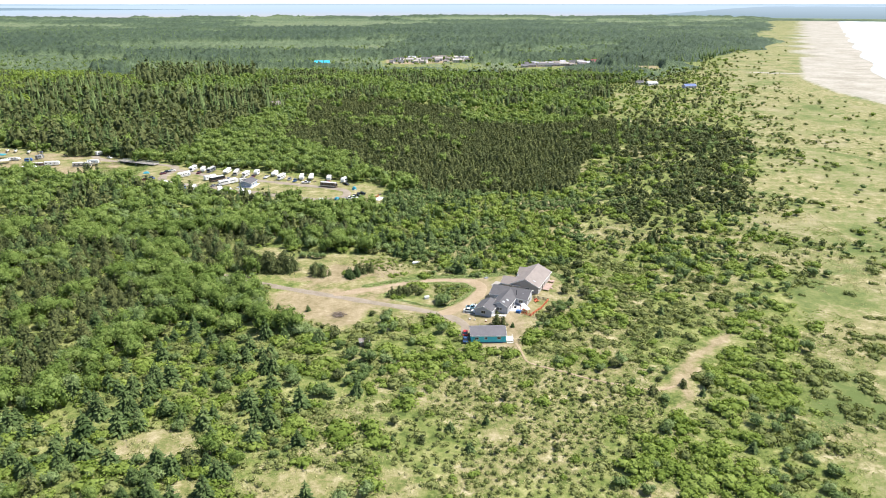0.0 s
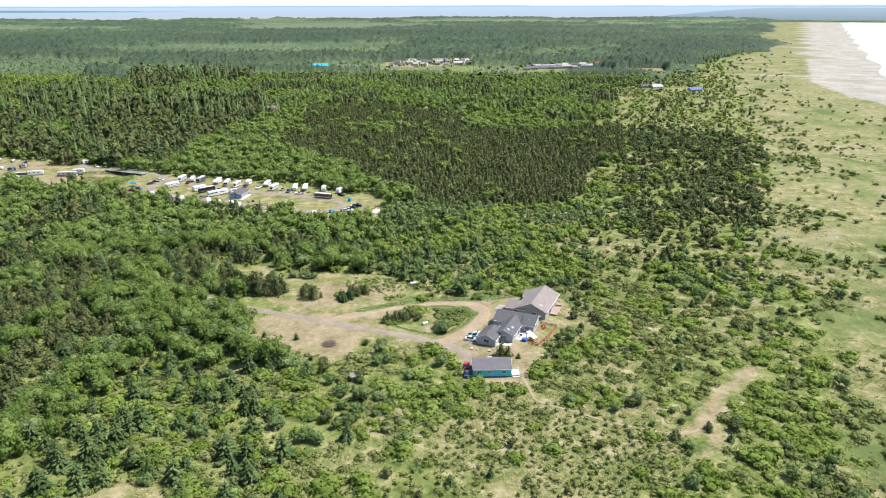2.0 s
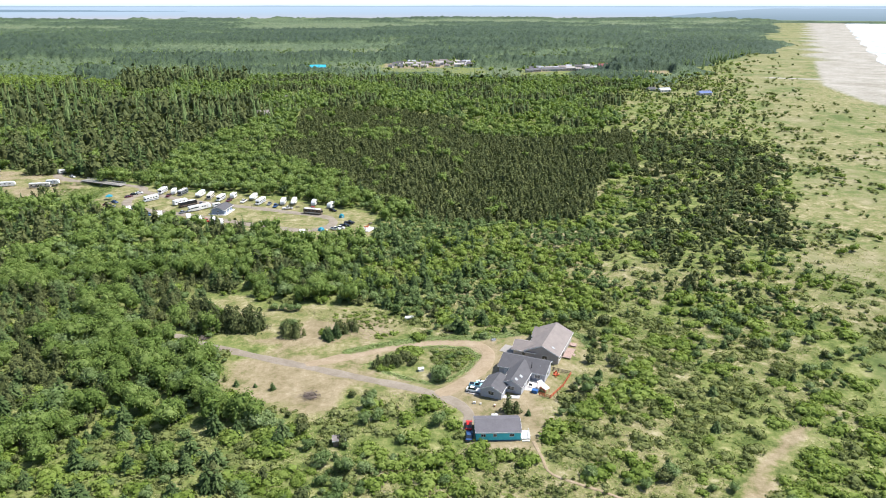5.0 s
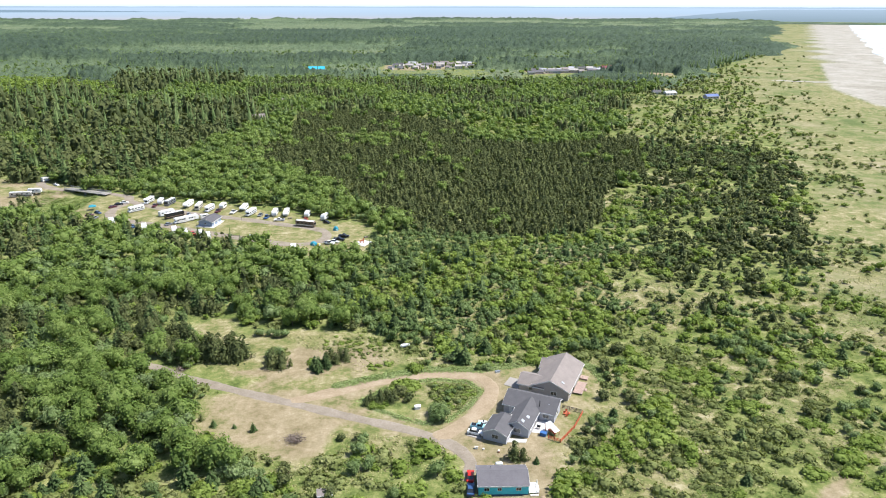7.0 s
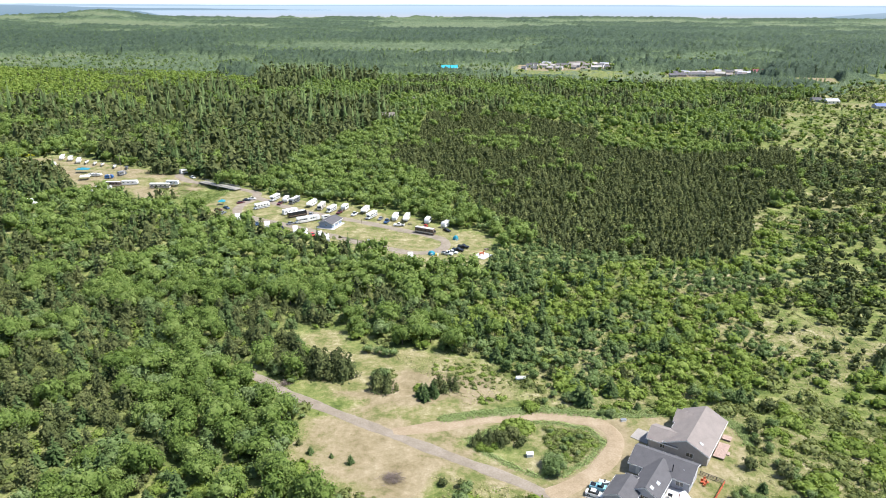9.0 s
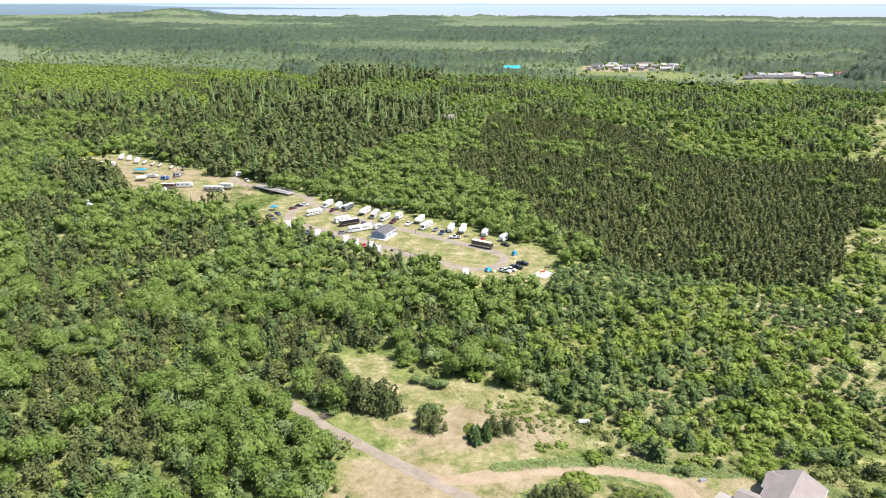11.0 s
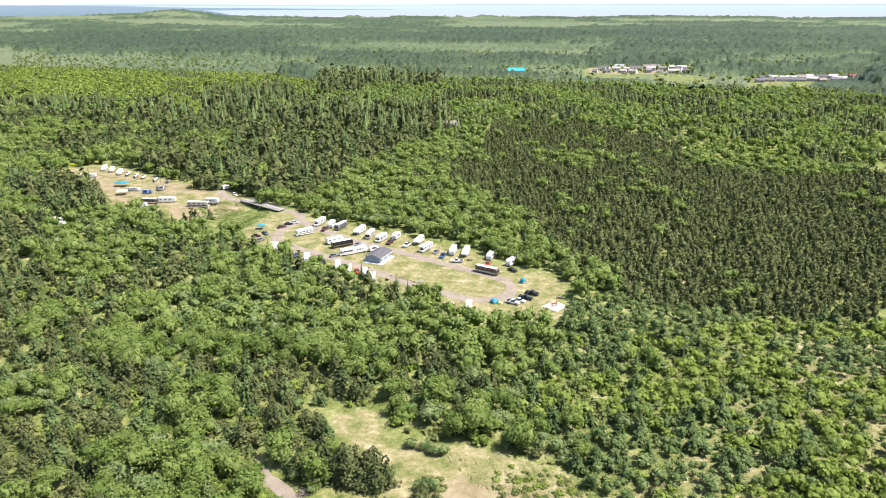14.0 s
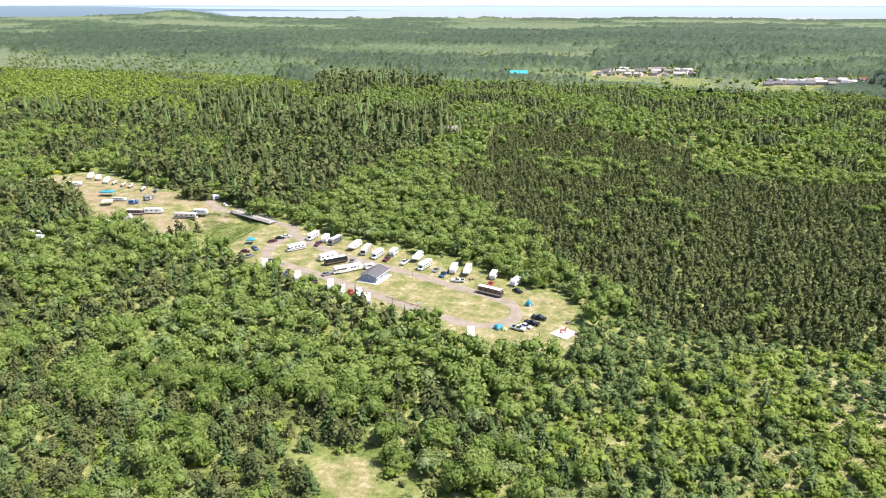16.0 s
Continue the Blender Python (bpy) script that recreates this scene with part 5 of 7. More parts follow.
# the teal shed house
shed = empty("teal_house", pose(6.6, 200.7, 0, 0, 0, 3.0), "small turquoise house with a weathered grey roof", "house")
gable(shed, 0, 11.6, 0, 7.4, 2.7, 4.1, "x", M_TEAL, M_ROOF_SHED, 0.25)
for wx, w in ((1.9, 1.1), (4.9, 0.8), (9.3, 1.1)):
    window(shed, wx, 0, 1.35, w, 0.75, "-y")
window(shed, 11.6, 4, 1.2, 1.2, 0.9, "+x")
door(shed, 11.6, 1.6, 0.95, 2.05, "+x")
part("skirting", boxm(-0.03, 11.63, -0.04, -0.005, -0.2, 0.35), plain("dark_blue_skirting", (0.05, 0.11, 0.17), 0.7), shed)
part("vent_pipe", cylm(3.2, 5.4, 3.3, 4.2, 0.06), M_STEEL, shed)
deck = empty("deck", pose(18.4, 201.4, 0, 0, 0, 3.0), "pale wooden deck beside the turquoise house", "deck")
for k in range(14):
    part("plank", boxm(0.05, 2.4, 0.1 + k * 0.27, 0.345 + k * 0.27, 0.42, 0.46), M_PALE_DECK, deck)
for px, py in ((0.1, 0.2), (2.3, 0.2), (0.1, 3.7), (2.3, 3.7)):
    part("post", boxm(px - 0.06, px + 0.06, py - 0.06, py + 0.06, -0.3, 1.3 if px > 1 else 0.42), M_PALE_DECK, deck)
part("rail", boxm(2.25, 2.35, 0.2, 3.7, 1.2, 1.3), M_PALE_DECK, deck)
part("step", boxm(0.2, 2.2, -0.55, 0.0, -0.1, 0.22, bev=0.02), M_PALE_DECK, deck)

# the grey house
HOUSE = pose(20, 235, 0, 0, 0, -22)
grey = empty("grey_house", HOUSE, "pale grey L-shaped house with a slate-grey shingle roof", "house")
gable(grey, -5.7, 8.7, -0.8, 5.9, 2.7, 4.6, "x", M_SIDING, M_ROOF_DARK, 0.4, 0.7, 3.8)
gable(grey, -1.9, 4.3, -10.2, 2.2, 2.7, 4.45, "y", M_SIDING, M_ROOF_DARK, 0.4)
gable(grey, -6.4, -0.1, -15.2, -7.4, 2.5, 3.95, "y", M_SIDING, M_ROOF_DARK, 0.4)
gable(grey, -4.4, -1.9, -8.2, -5.0, 2.5, 3.5, "x", M_SIDING, M_ROOF_DARK, 0.25)
window(grey, -3.2, -15.2, 1.0, 1.6, 1.1, "-y")
window(grey, -6.4, -11.5, 1.0, 1.4, 1.1, "-x")
window(grey, 1.2, -10.2, 1.0, 1.8, 1.1, "-y")
window(grey, 4.3, -7.2, 0.9, 1.4, 1.2, "+x")
window(grey, 6.4, -0.8, 1.0, 1.6, 1.1, "-y")
window(grey, 8.7, 2.4, 1.0, 1.6, 1.1, "+x")
window(grey, -5.7, 2.0, 1.0, 1.4, 1.1, "-x")
door(grey, -3.6, -0.8, 0.95, 2.05, "-y")
door(grey, 4.3, -3.6, 1.6, 2.1, "+x", M_GLASS)
for k, (sx, sy) in enumerate(((2.9, -6.2), (2.3, -9.0))):
    g = (4.45 - 2.7) / 3.1
    z = 4.45 - abs(sx - 1.2) * g + 0.2
    bm = boxm(-0.45, 0.45, -0.55, 0.55, 0, 0.12, bev=0.02)
    bmesh.ops.transform(bm, matrix=Matrix.Translation((sx, sy, z)) @ Matrix.Rotation(math.atan(g), 4, 'Y'), verts=bm.verts[:])
    part("skylight", bm, M_STEEL, grey, "pale skylight set in the roof")
part("chimney", cylm(4.2, 0.5, 3.2, 5.2, 0.12), M_BLACK, grey, "black stove pipe")
part("roof_vent", boxm(6.3, 6.6, 1.6, 1.9, 3.4, 3.95, bev=0.02), M_STEEL, grey)

# the taupe house with its garage
taupe = empty("taupe_house", HOUSE, "large house with taupe siding and a brown-grey roof", "house")
gable(taupe, -1.2, 9.5, 11.7, 29.8, 3.0, 5.5, "y", M_SIDING_TAUPE, M_ROOF_TAUPE, 0.45)
gable(taupe, -5.3, 1.8, 11.9, 18.8, 2.6, 4.15, "x", M_SIDING_TAUPE, M_ROOF_TAUPE, 0.5, 0.48)
gable(taupe, -2.0, 2.6, 22.6, 29.0, 2.9, 4.7, "x", M_SIDING_TAUPE, M_ROOF_TAUPE, 0.35)
window(taupe, -1.6, 11.9, 1.0, 1.3, 1.1, "-y")
window(taupe, 5.2, 11.7, 1.0, 1.6, 1.1, "-y")
window(taupe, 9.5, 14.0, 0.9, 1.6, 1.2, "+x")
window(taupe, 9.5, 21.0, 0.9, 1.8, 1.2, "+x")
door(taupe, 9.5, 18.2, 1.8, 2.1, "+x", M_GLASS)
part("garage_door", boxm(-5.36, -5.305, 12.7, 17.6, 0.05, 2.2), M_TRIM, taupe)
g = 2.5 / 5.35
bm = boxm(-0.5, 0.5, -0.4, 0.4, 0, 0.12, bev=0.02)
bmesh.ops.transform(bm, matrix=Matrix.Translation((7.2, 14.0, 5.5 - 3.05 * g + 0.2)) @ Matrix.Rotation(math.atan(g), 4, 'Y'), verts=bm.verts[:])
part("skylight", bm, M_STEEL, taupe, "pale skylight set in the roof")
big_deck = empty("sun_deck", HOUSE, "reddish wooden deck beside the taupe house", "deck")
for k in range(17):
    part("plank", boxm(9.75 + k * 0.16, 9.89 + k * 0.16, 16.4, 23.4, 0.46, 0.5), M_DECK, big_deck)
for px, py in ((9.8, 16.5), (12.35, 16.5), (9.8, 23.3), (12.35, 23.3), (12.35, 20)):
    part("post", boxm(px - 0.07, px + 0.07, py - 0.07, py + 0.07, -0.2, 0.46), M_DECK, big_deck)
part("step", boxm(12.5, 13.1, 19.2, 20.6, -0.05, 0.24, bev=0.02), M_DECK, big_deck)
side_deck = empty("side_deck", HOUSE, "small reddish wooden landing by a house door", "deck")
for k in range(8):
    part("plank", boxm(9.75, 12.0, 25.4 + k * 0.26, 25.63 + k * 0.26, 0.46, 0.5), M_DECK, side_deck)
part("frame", boxm(9.8, 11.95, 25.5, 27.4, 0.0, 0.455), M_DECK, side_deck)


def slab(name, m, pts, z, material, label, category="paving"):
    bm = bmesh.new()
    a = [bm.verts.new((x, y, z)) for x, y in pts]
    b = [bm.verts.new((x, y, -0.3)) for x, y in pts]
    bm.faces.new(a)
    for i in range(len(pts)):
        j = (i + 1) % len(pts)
        bm.faces.new((a[j], a[i], b[i], b[j]))
    bmesh.ops.recalc_face_normals(bm, faces=bm.faces[:])
    o = part(name, bm, material)
    o.matrix_world = m
    return tagged(o, label, category, "", "structure")


slab("garage_apron", HOUSE, [(-10.4, 13.2), (-5.7, 12.6), (-5.7, 18.0), (-10.0, 18.2)], 0.12, M_CONCRETE, "pinkish grey concrete apron before the garage")
slab("parking_slab", HOUSE, [(-11.0, -15.6), (-6.9, -15.6), (-6.9, -8.6), (-10.4, -8.6)], 0.11, M_CONCRETE, "concrete parking slab beside the grey house")
slab("patio", HOUSE, [(4.4, -7.4), (8.4, -6.4), (8.6, -1.0), (4.4, -1.0)], 0.10, M_PATIO, "pale concrete patio behind the grey house")
slab("front_walk", HOUSE, [(-0.2, -14.2), (4.4, -12.4), (4.2, -10.8), (-0.1, -12.4)], 0.09, M_PATIO, "pale concrete walk by the door")

# fenced yard
fence = empty("yard_fence", HOUSE, "low orange-red wooden fence round the back yard", "fence")
FLINE = [(9.0, 7.6), (14.8, 7.3), (14.4, -0.8), (12.6, -8.8), (9.2, -8.4)]
for (ax, ay), (bx, by) in zip(FLINE, FLINE[1:]):
    L = math.hypot(bx - ax, by - ay)
    ang = math.degrees(math.atan2(by - ay, bx - ax))
    wood = M_ORANGE if by < 7 else M_WOODPOLE
    n = max(1, round(L / 1.9))
    for k in range(n + 1):
        o = part("post", boxm(-0.07, 0.07, -0.07, 0.07, -0.3, 1.15, bev=0.01), wood, fence)
        o.matrix_local = pose(ax + (bx - ax) * k / n, ay + (by - ay) * k / n, 0, 0, 0, ang)
    for z in (0.3, 0.65, 1.0):
        o = part("rail", boxm(0, L, -0.03, 0.03, z - 0.08, z + 0.08), wood, fence)
        o.matrix_local = pose(ax, ay, 0, 0, 0, ang)
swing = empty("patio_awning", HOUSE @ pose(9.5, -5.4, 0, 0, 0, -30), "white awning on an orange frame in the yard", "awning")
bm = boxm(-1.9, 1.9, -0.9, 0.9, 0, 0.06)
bmesh.ops.transform(bm, matrix=Matrix.Translation((0, 0, 1.9)) @ Matrix.Rotation(radians(18), 4, 'Y'), verts=bm.verts[:])
part("cover", bm, M_WHITE, swing)
for px in (-1.7, 1.7):
    for py in (-0.8, 0.8):
        part("post", boxm(px - 0.06, px + 0.06, py - 0.06, py + 0.06, 0, 1.9 - px * 0.32), M_ORANGE, swing)
part("bench", boxm(-1.3, 1.3, -0.4, 0.2, 0.4, 0.55, bev=0.03), M_ORANGE, swing)


def garden_chair(m, material, label):
    c = empty("garden_chair", m, label, "chair", "chairs in the yard")
    part("seat", boxm(-0.3, 0.3, -0.3, 0.3, 0.36, 0.43, bev=0.02), material, c)
    bm = boxm(-0.3, 0.3, 0.26, 0.33, 0.42, 1.0, bev=0.02)
    part("backrest", bm, material, c)
    for px in (-0.25, 0.25):
        for py in (-0.25, 0.25):
            part("leg", boxm(px - 0.03, px + 0.03, py - 0.03, py + 0.03, 0, 0.36), material, c)


for px, py, r in ((10.2, 4.6, 10), (11.4, 5.2, 120), (11.0, 3.8, 230), (10.6, 5.8, 40)):
    garden_chair(HOUSE @ pose(px, py, 0.02, 0, 0, r), M_ORANGE, "orange-red slatted garden chair in the fenced yard")
fire = empty("fire_table", HOUSE @ pose(10.8, 4.8, 0), "round orange table among garden chairs", "table")
part("top", cylm(0, 0, 0.4, 0.46, 0.5, n=16), M_ORANGE, fire)
part("base", cylm(0, 0, 0, 0.4, 0.3, 0.25, n=12), M_ORANGE, fire)
bin_ = empty("storage_bin", HOUSE @ pose(7.6, -7.4, 0), "dark blue storage bin beside the patio", "bin")
part("body", boxm(-0.8, 0.8, -0.6, 0.6, 0, 0.9, bev=0.05), M_BLUE, bin_)
part("lid", boxm(-0.85, 0.85, -0.65, 0.65, 0.905, 1.0, bev=0.04), M_BLUE, bin_)
grill = empty("barbecue", HOUSE @ pose(5.6, -5.0, 0.1), "black barbecue standing on the patio", "barbecue")
part("bowl", boxm(-0.5, 0.5, -0.3, 0.3, 0.55, 1.05, bev=0.12), M_BLACK, grill)
for px in (-0.4, 0.4):
    part("leg", boxm(px - 0.04, px + 0.04, -0.25, 0.25, 0, 0.55), M_STEEL, grill)


def tank(m, label, material=None, L=1.9, r=0.45):
    t = empty("gas_tank", m, label, "tank")
    bm = cylm(0, r + 0.25, -L / 2, L / 2, r, n=14, axis='x')
    bmesh.ops.bevel(bm, geom=[e for e in bm.edges if len(e.link_faces) == 2 and e.calc_face_angle() > 1.2], offset=r * 0.45, segments=3, affect='EDGES')
    part("vessel", bm, material or M_WHITE, t)
    for px in (-L * 0.3, L * 0.3):
        part("foot", boxm(px - 0.1, px + 0.1, -0.35, 0.35, -0.05, 0.35), M_STEEL, t)
    part("valve_cap", cylm(0, 0, 2 * r + 0.2, 2 * r + 0.4, 0.12), M_STEEL, t)


tank(pose(11.9, 212.0, 0, 0, 0, 5), "white gas tank behind the turquoise house")
tank(pose(-15.9, 274.3, 0, 0, 0, 15), "white tank lying in the scrub", None, 3.2, 0.6)
wellbox = empty("pump_box", pose(-9.7, 237.4, 0, 0, 0, 20), "white pump box in the planted island", "box")
part("body", boxm(-0.8, 0.8, -0.6, 0.6, -0.1, 0.9, bev=0.03), M_WHITE, wellbox)
bm = prismx(bmesh.new(), [(-0.7, 0.9), (0, 1.25), (0.7, 0.9)], -0.9, 0.9)
part("lid", bm, M_WHITE, wellbox)
lid2 = empty("utility_box", pose(13.8, 258.5, 0, 0, 0, 25), "white utility box on the grass verge", "box")
part("body", boxm(-0.7, 0.7, -0.4, 0.4, -0.1, 0.5, bev=0.03), M_WHITE, lid2)
part("lid", boxm(-0.74, 0.74, -0.44, 0.44, 0.503, 0.58, bev=0.02), M_STEEL, lid2)


def heap(name, m, label, n, r, h, material, seed):
    """A heap of cut branches."""
    rng = np.random.default_rng(seed)
    bits = []
    for k in range(n):
        a = rng.uniform(0, 6.28)
        p = np.array((rng.normal(0, r * 0.4), rng.normal(0, r * 0.4), rng.uniform(0, h)))
        d = np.array((math.cos(a), math.sin(a), rng.uniform(-0.3, 0.3))) * rng.uniform(0.5, 1.3)
        w = np.array((-math.sin(a), math.cos(a), 0)) * 0.05
        up = np.array((0, 0, 0.07))
        bits.append((np.array([p - d - w, p - d + w, p + d, p - d + up]), np.array([(0, 1, 2), (1, 3, 2), (3, 0, 2)])))
    co, tr = join(bits)
    o = mesh_from(name, co, tr, [material])
    o.matrix_world = m
    tagged(o, label, "brush pile")


heap("brush_pile", pose(-40.8, 221.3, 0.1), "grey-brown heap of cut branches on the sand", 220, 2.6, 0.9, M_DEADWOOD, 3)
heap("brush_pile", pose(-84.5, 257.5, 0.1), "reddish heap of dead branches by the road", 120, 2.2, 0.5, M_DEADWOOD, 4)
for i, (px, py, s) in enumerate(((6.5, 219.0, 0.6), (8.3, 218.6, 0.4), (12.2, 217.7, 0.5))):
    o = empty("crate", pose(px, py, 0.05, 0, 0, 40 * i), "pale crate standing beside the drive", "crate", "crates by the drive")
    part("body", boxm(-0.7 * s, 0.7 * s, -0.5 * s, 0.5 * s, 0, 0.8 * s, bev=0.03), (M_WHITE, M_CREAM, M_ORANGE)[i], o)
    part("rim", boxm(-0.75 * s, 0.75 * s, -0.55 * s, 0.55 * s, 0.805 * s, 0.9 * s, bev=0.02), M_CREAM, o)
hut = empty("old_hut", pose(-28.8, 199.0, 0, 0, 0, 12), "weathered grey hut sunk among the shrubs", "hut")
gable(hut, -1.5, 1.5, -1.2, 1.2, 1.7, 2.3, "x", M_WOODPOLE, M_ROOF_TAUPE, 0.2)

# washhouse of the camping park
wash = empty("washhouse", pose(-131.4, 405.2, 0, 0, 0, -7), "small blue-grey washhouse with a dark grey roof", "building")
gable(wash, 0, 7.2, 0, 10.2, 2.6, 4.0, "y", M_BLUEWALL, M_ROOF_DARK, 0.6)
door(wash, 7.2, 2.6, 1.0, 2.05, "+x")
door(wash, 7.2, 6.6, 1.0, 2.05, "+x")
window(wash, 7.2, 4.6, 1.4, 1.0, 0.6, "+x")
window(wash, 3.6, 0, 1.3, 1.0, 0.6, "-y")
slab("washhouse_slab", pose(-131.4, 405.2, 0, 0, 0, -7), [(-1.4, -1.6), (8.8, -1.6), (8.8, 11), (-1.4, 11)], 0.1, M_PATIO, "pale concrete apron round the washhouse")

# playground pad
slab("play_pad", Matrix(), [(-48.9, 378.8), (-45.2, 385.4), (-39.8, 382.3), (-42.9, 375.9)], 0.25, M_PATIO, "pale concrete pad on the grass")
toy = empty("play_horse", pose(-44.6, 380.6, 0.25, 0, 0, 30), "orange play climber on a concrete pad", "play equipment")
part("body", boxm(-1.1, 1.1, -0.3, 0.3, 0.8, 1.5, bev=0.15), M_TOY, toy)
part("neck", boxm(0.7, 1.2, -0.2, 0.2, 1.4, 2.2, bev=0.12), M_TOY, toy)
for px in (-0.8, 0.8):
    for py in (-0.35, 0.35):
        part("leg", cylm(px, py, 0, 0.95, 0.1), M_TOY, toy)

# footbridge deck over the ditch
bridge = empty("road_bridge", pose(-237.5, 476.3, 0.7, 0, 0, math.degrees(math.atan2(-12.2, 31.1))), "grey concrete bridge with steel railings over the ditch", "bridge")
part("deck", boxm(0, 33.4, -2.6, 2.6, -0.05, 0.35, bev=0.03), M_CONCRETE, bridge)
for sy in (-2.5, 2.5):
    for k in range(18):
        part("post", boxm(0.3 + k * 1.93 - 0.05, 0.3 + k * 1.93 + 0.05, sy - 0.05, sy + 0.05, 0.34, 1.4), M_STEEL, bridge)
    for z in (0.75, 1.1, 1.4):
        part("rail", boxm(0.2, 33.2, sy - 0.045, sy + 0.045, z - 0.06, z + 0.06), M_STEEL, bridge)
for px in (6, 16.7, 27):
    part("pier", boxm(px - 0.35, px + 0.35, -2.2, 2.2, -3.2, -0.055), M_CONCRETE, bridge)

# ---------------------------------------------------------------- vehicles


def wheels(parent, places, r=0.36, w=0.24):
    for x, y in places:
        s = 1 if y > 0 else -1
        t = part("wheel", cylm(x, r, y - w / 2, y + w / 2, r, n=14, axis='y'), M_TYRE, parent)
        part("rim", cylm(x, r, min(y + s * w * 0.3, y + s * (w / 2 + 0.02)), max(y + s * w * 0.3, y + s * (w / 2 + 0.02)), r * 0.58, n=10, axis='y'), M_STEEL, t)


def loft(bm, outline, y0, y1, tuck, top):
    """A side outline in x, z made into a body whose upper part leans inwards."""
    prism(bm, outline, y0, y1)
    zs = [z for _, z in outline]
    zm = min(zs) + (max(zs) - min(zs)) * tuck
    mid = (y0 + y1) / 2
    for v in bm.verts:
        if v.co.z > zm:
            v.co.y = mid + (v.co.y - mid) * top
    bmesh.ops.bevel(bm, geom=bm.edges[:], offset=0.06, segments=2, affect='EDGES')
    return bm


def car_lamps(c, L, W, z):
    for y in (-W * 0.36, W * 0.36):
        part("headlight", boxm(L / 2 - 0.07, L / 2 + 0.012, y - 0.18, y + 0.18, z, z + 0.14, bev=0.02), M_STEEL, c)
        part("tail_light", boxm(-L / 2 - 0.012, -L / 2 + 0.07, y - 0.15, y + 0.15, z, z + 0.16, bev=0.02), M_REDCAR, c)


def saloon(m, paint, label, L=4.5, W=1.8, H=1.5, group=""):
    c = empty("car", m, label, "car", group)
    h = L / 2
    part("body", loft(bmesh.new(), [(-h, 0.25), (h, 0.25), (h, 0.62), (h - 0.15, 0.75), (h * 0.42, 0.92), (-h * 0.75, 0.95), (-h, 0.85)], -W / 2, W / 2, 0.6, 0.93), paint, c)
    part("glasshouse", loft(bmesh.new(), [(h * 0.44, 0.9), (h * 0.12, H - 0.06), (-h * 0.48, H - 0.06), (-h * 0.78, 0.9)], -W / 2 + 0.12, W / 2 - 0.12, 0.5, 0.84), M_GLASS, c, "dark windows")
    part("roof", boxm(-h * 0.46, h * 0.1, -W * 0.34, W * 0.34, H - 0.07, H, bev=0.03), paint, c)
    car_lamps(c, L, W, 0.62)
    wheels(c, [(x, y) for x in (-h * 0.6, h * 0.62) for y in (-W / 2 + 0.12, W / 2 - 0.12)], 0.33)
    return c


def pickup(m, paint, label, L=5.6, W=1.95, group=""):
    c = empty("pickup_truck", m, label, "truck", group)
    h = L / 2
    part("body", loft(bmesh.new(), [(-h, 0.42), (h, 0.42), (h, 0.95), (h - 0.1, 1.08), (h * 0.4, 1.16), (h * -0.2, 1.16), (h * -0.2, 1.14), (-h, 1.12)], -W / 2, W / 2, 0.7, 0.95), paint, c)
    part("cab", loft(bmesh.new(), [(h * 0.42, 1.12), (h * 0.16, 1.78), (-h * 0.16, 1.8), (-h * 0.22, 1.12)], -W / 2 + 0.1, W / 2 - 0.1, 0.5, 0.87), M_GLASS, c, "dark cab windows")
    part("roof", boxm(-h * 0.15, h * 0.14, -W * 0.37, W * 0.37, 1.77, 1.84, bev=0.03), paint, c)
    part("bed", boxm(-h + 0.12, -h * 0.26, -W / 2 + 0.14, W / 2 - 0.14, 1.1, 1.135), M_BLACK, c, "black bed liner")
    car_lamps(c, L, W, 0.8)
    wheels(c, [(x, y) for x in (-h * 0.58, h * 0.62) for y in (-W / 2 + 0.13, W / 2 - 0.13)], 0.4, 0.26)
    return c


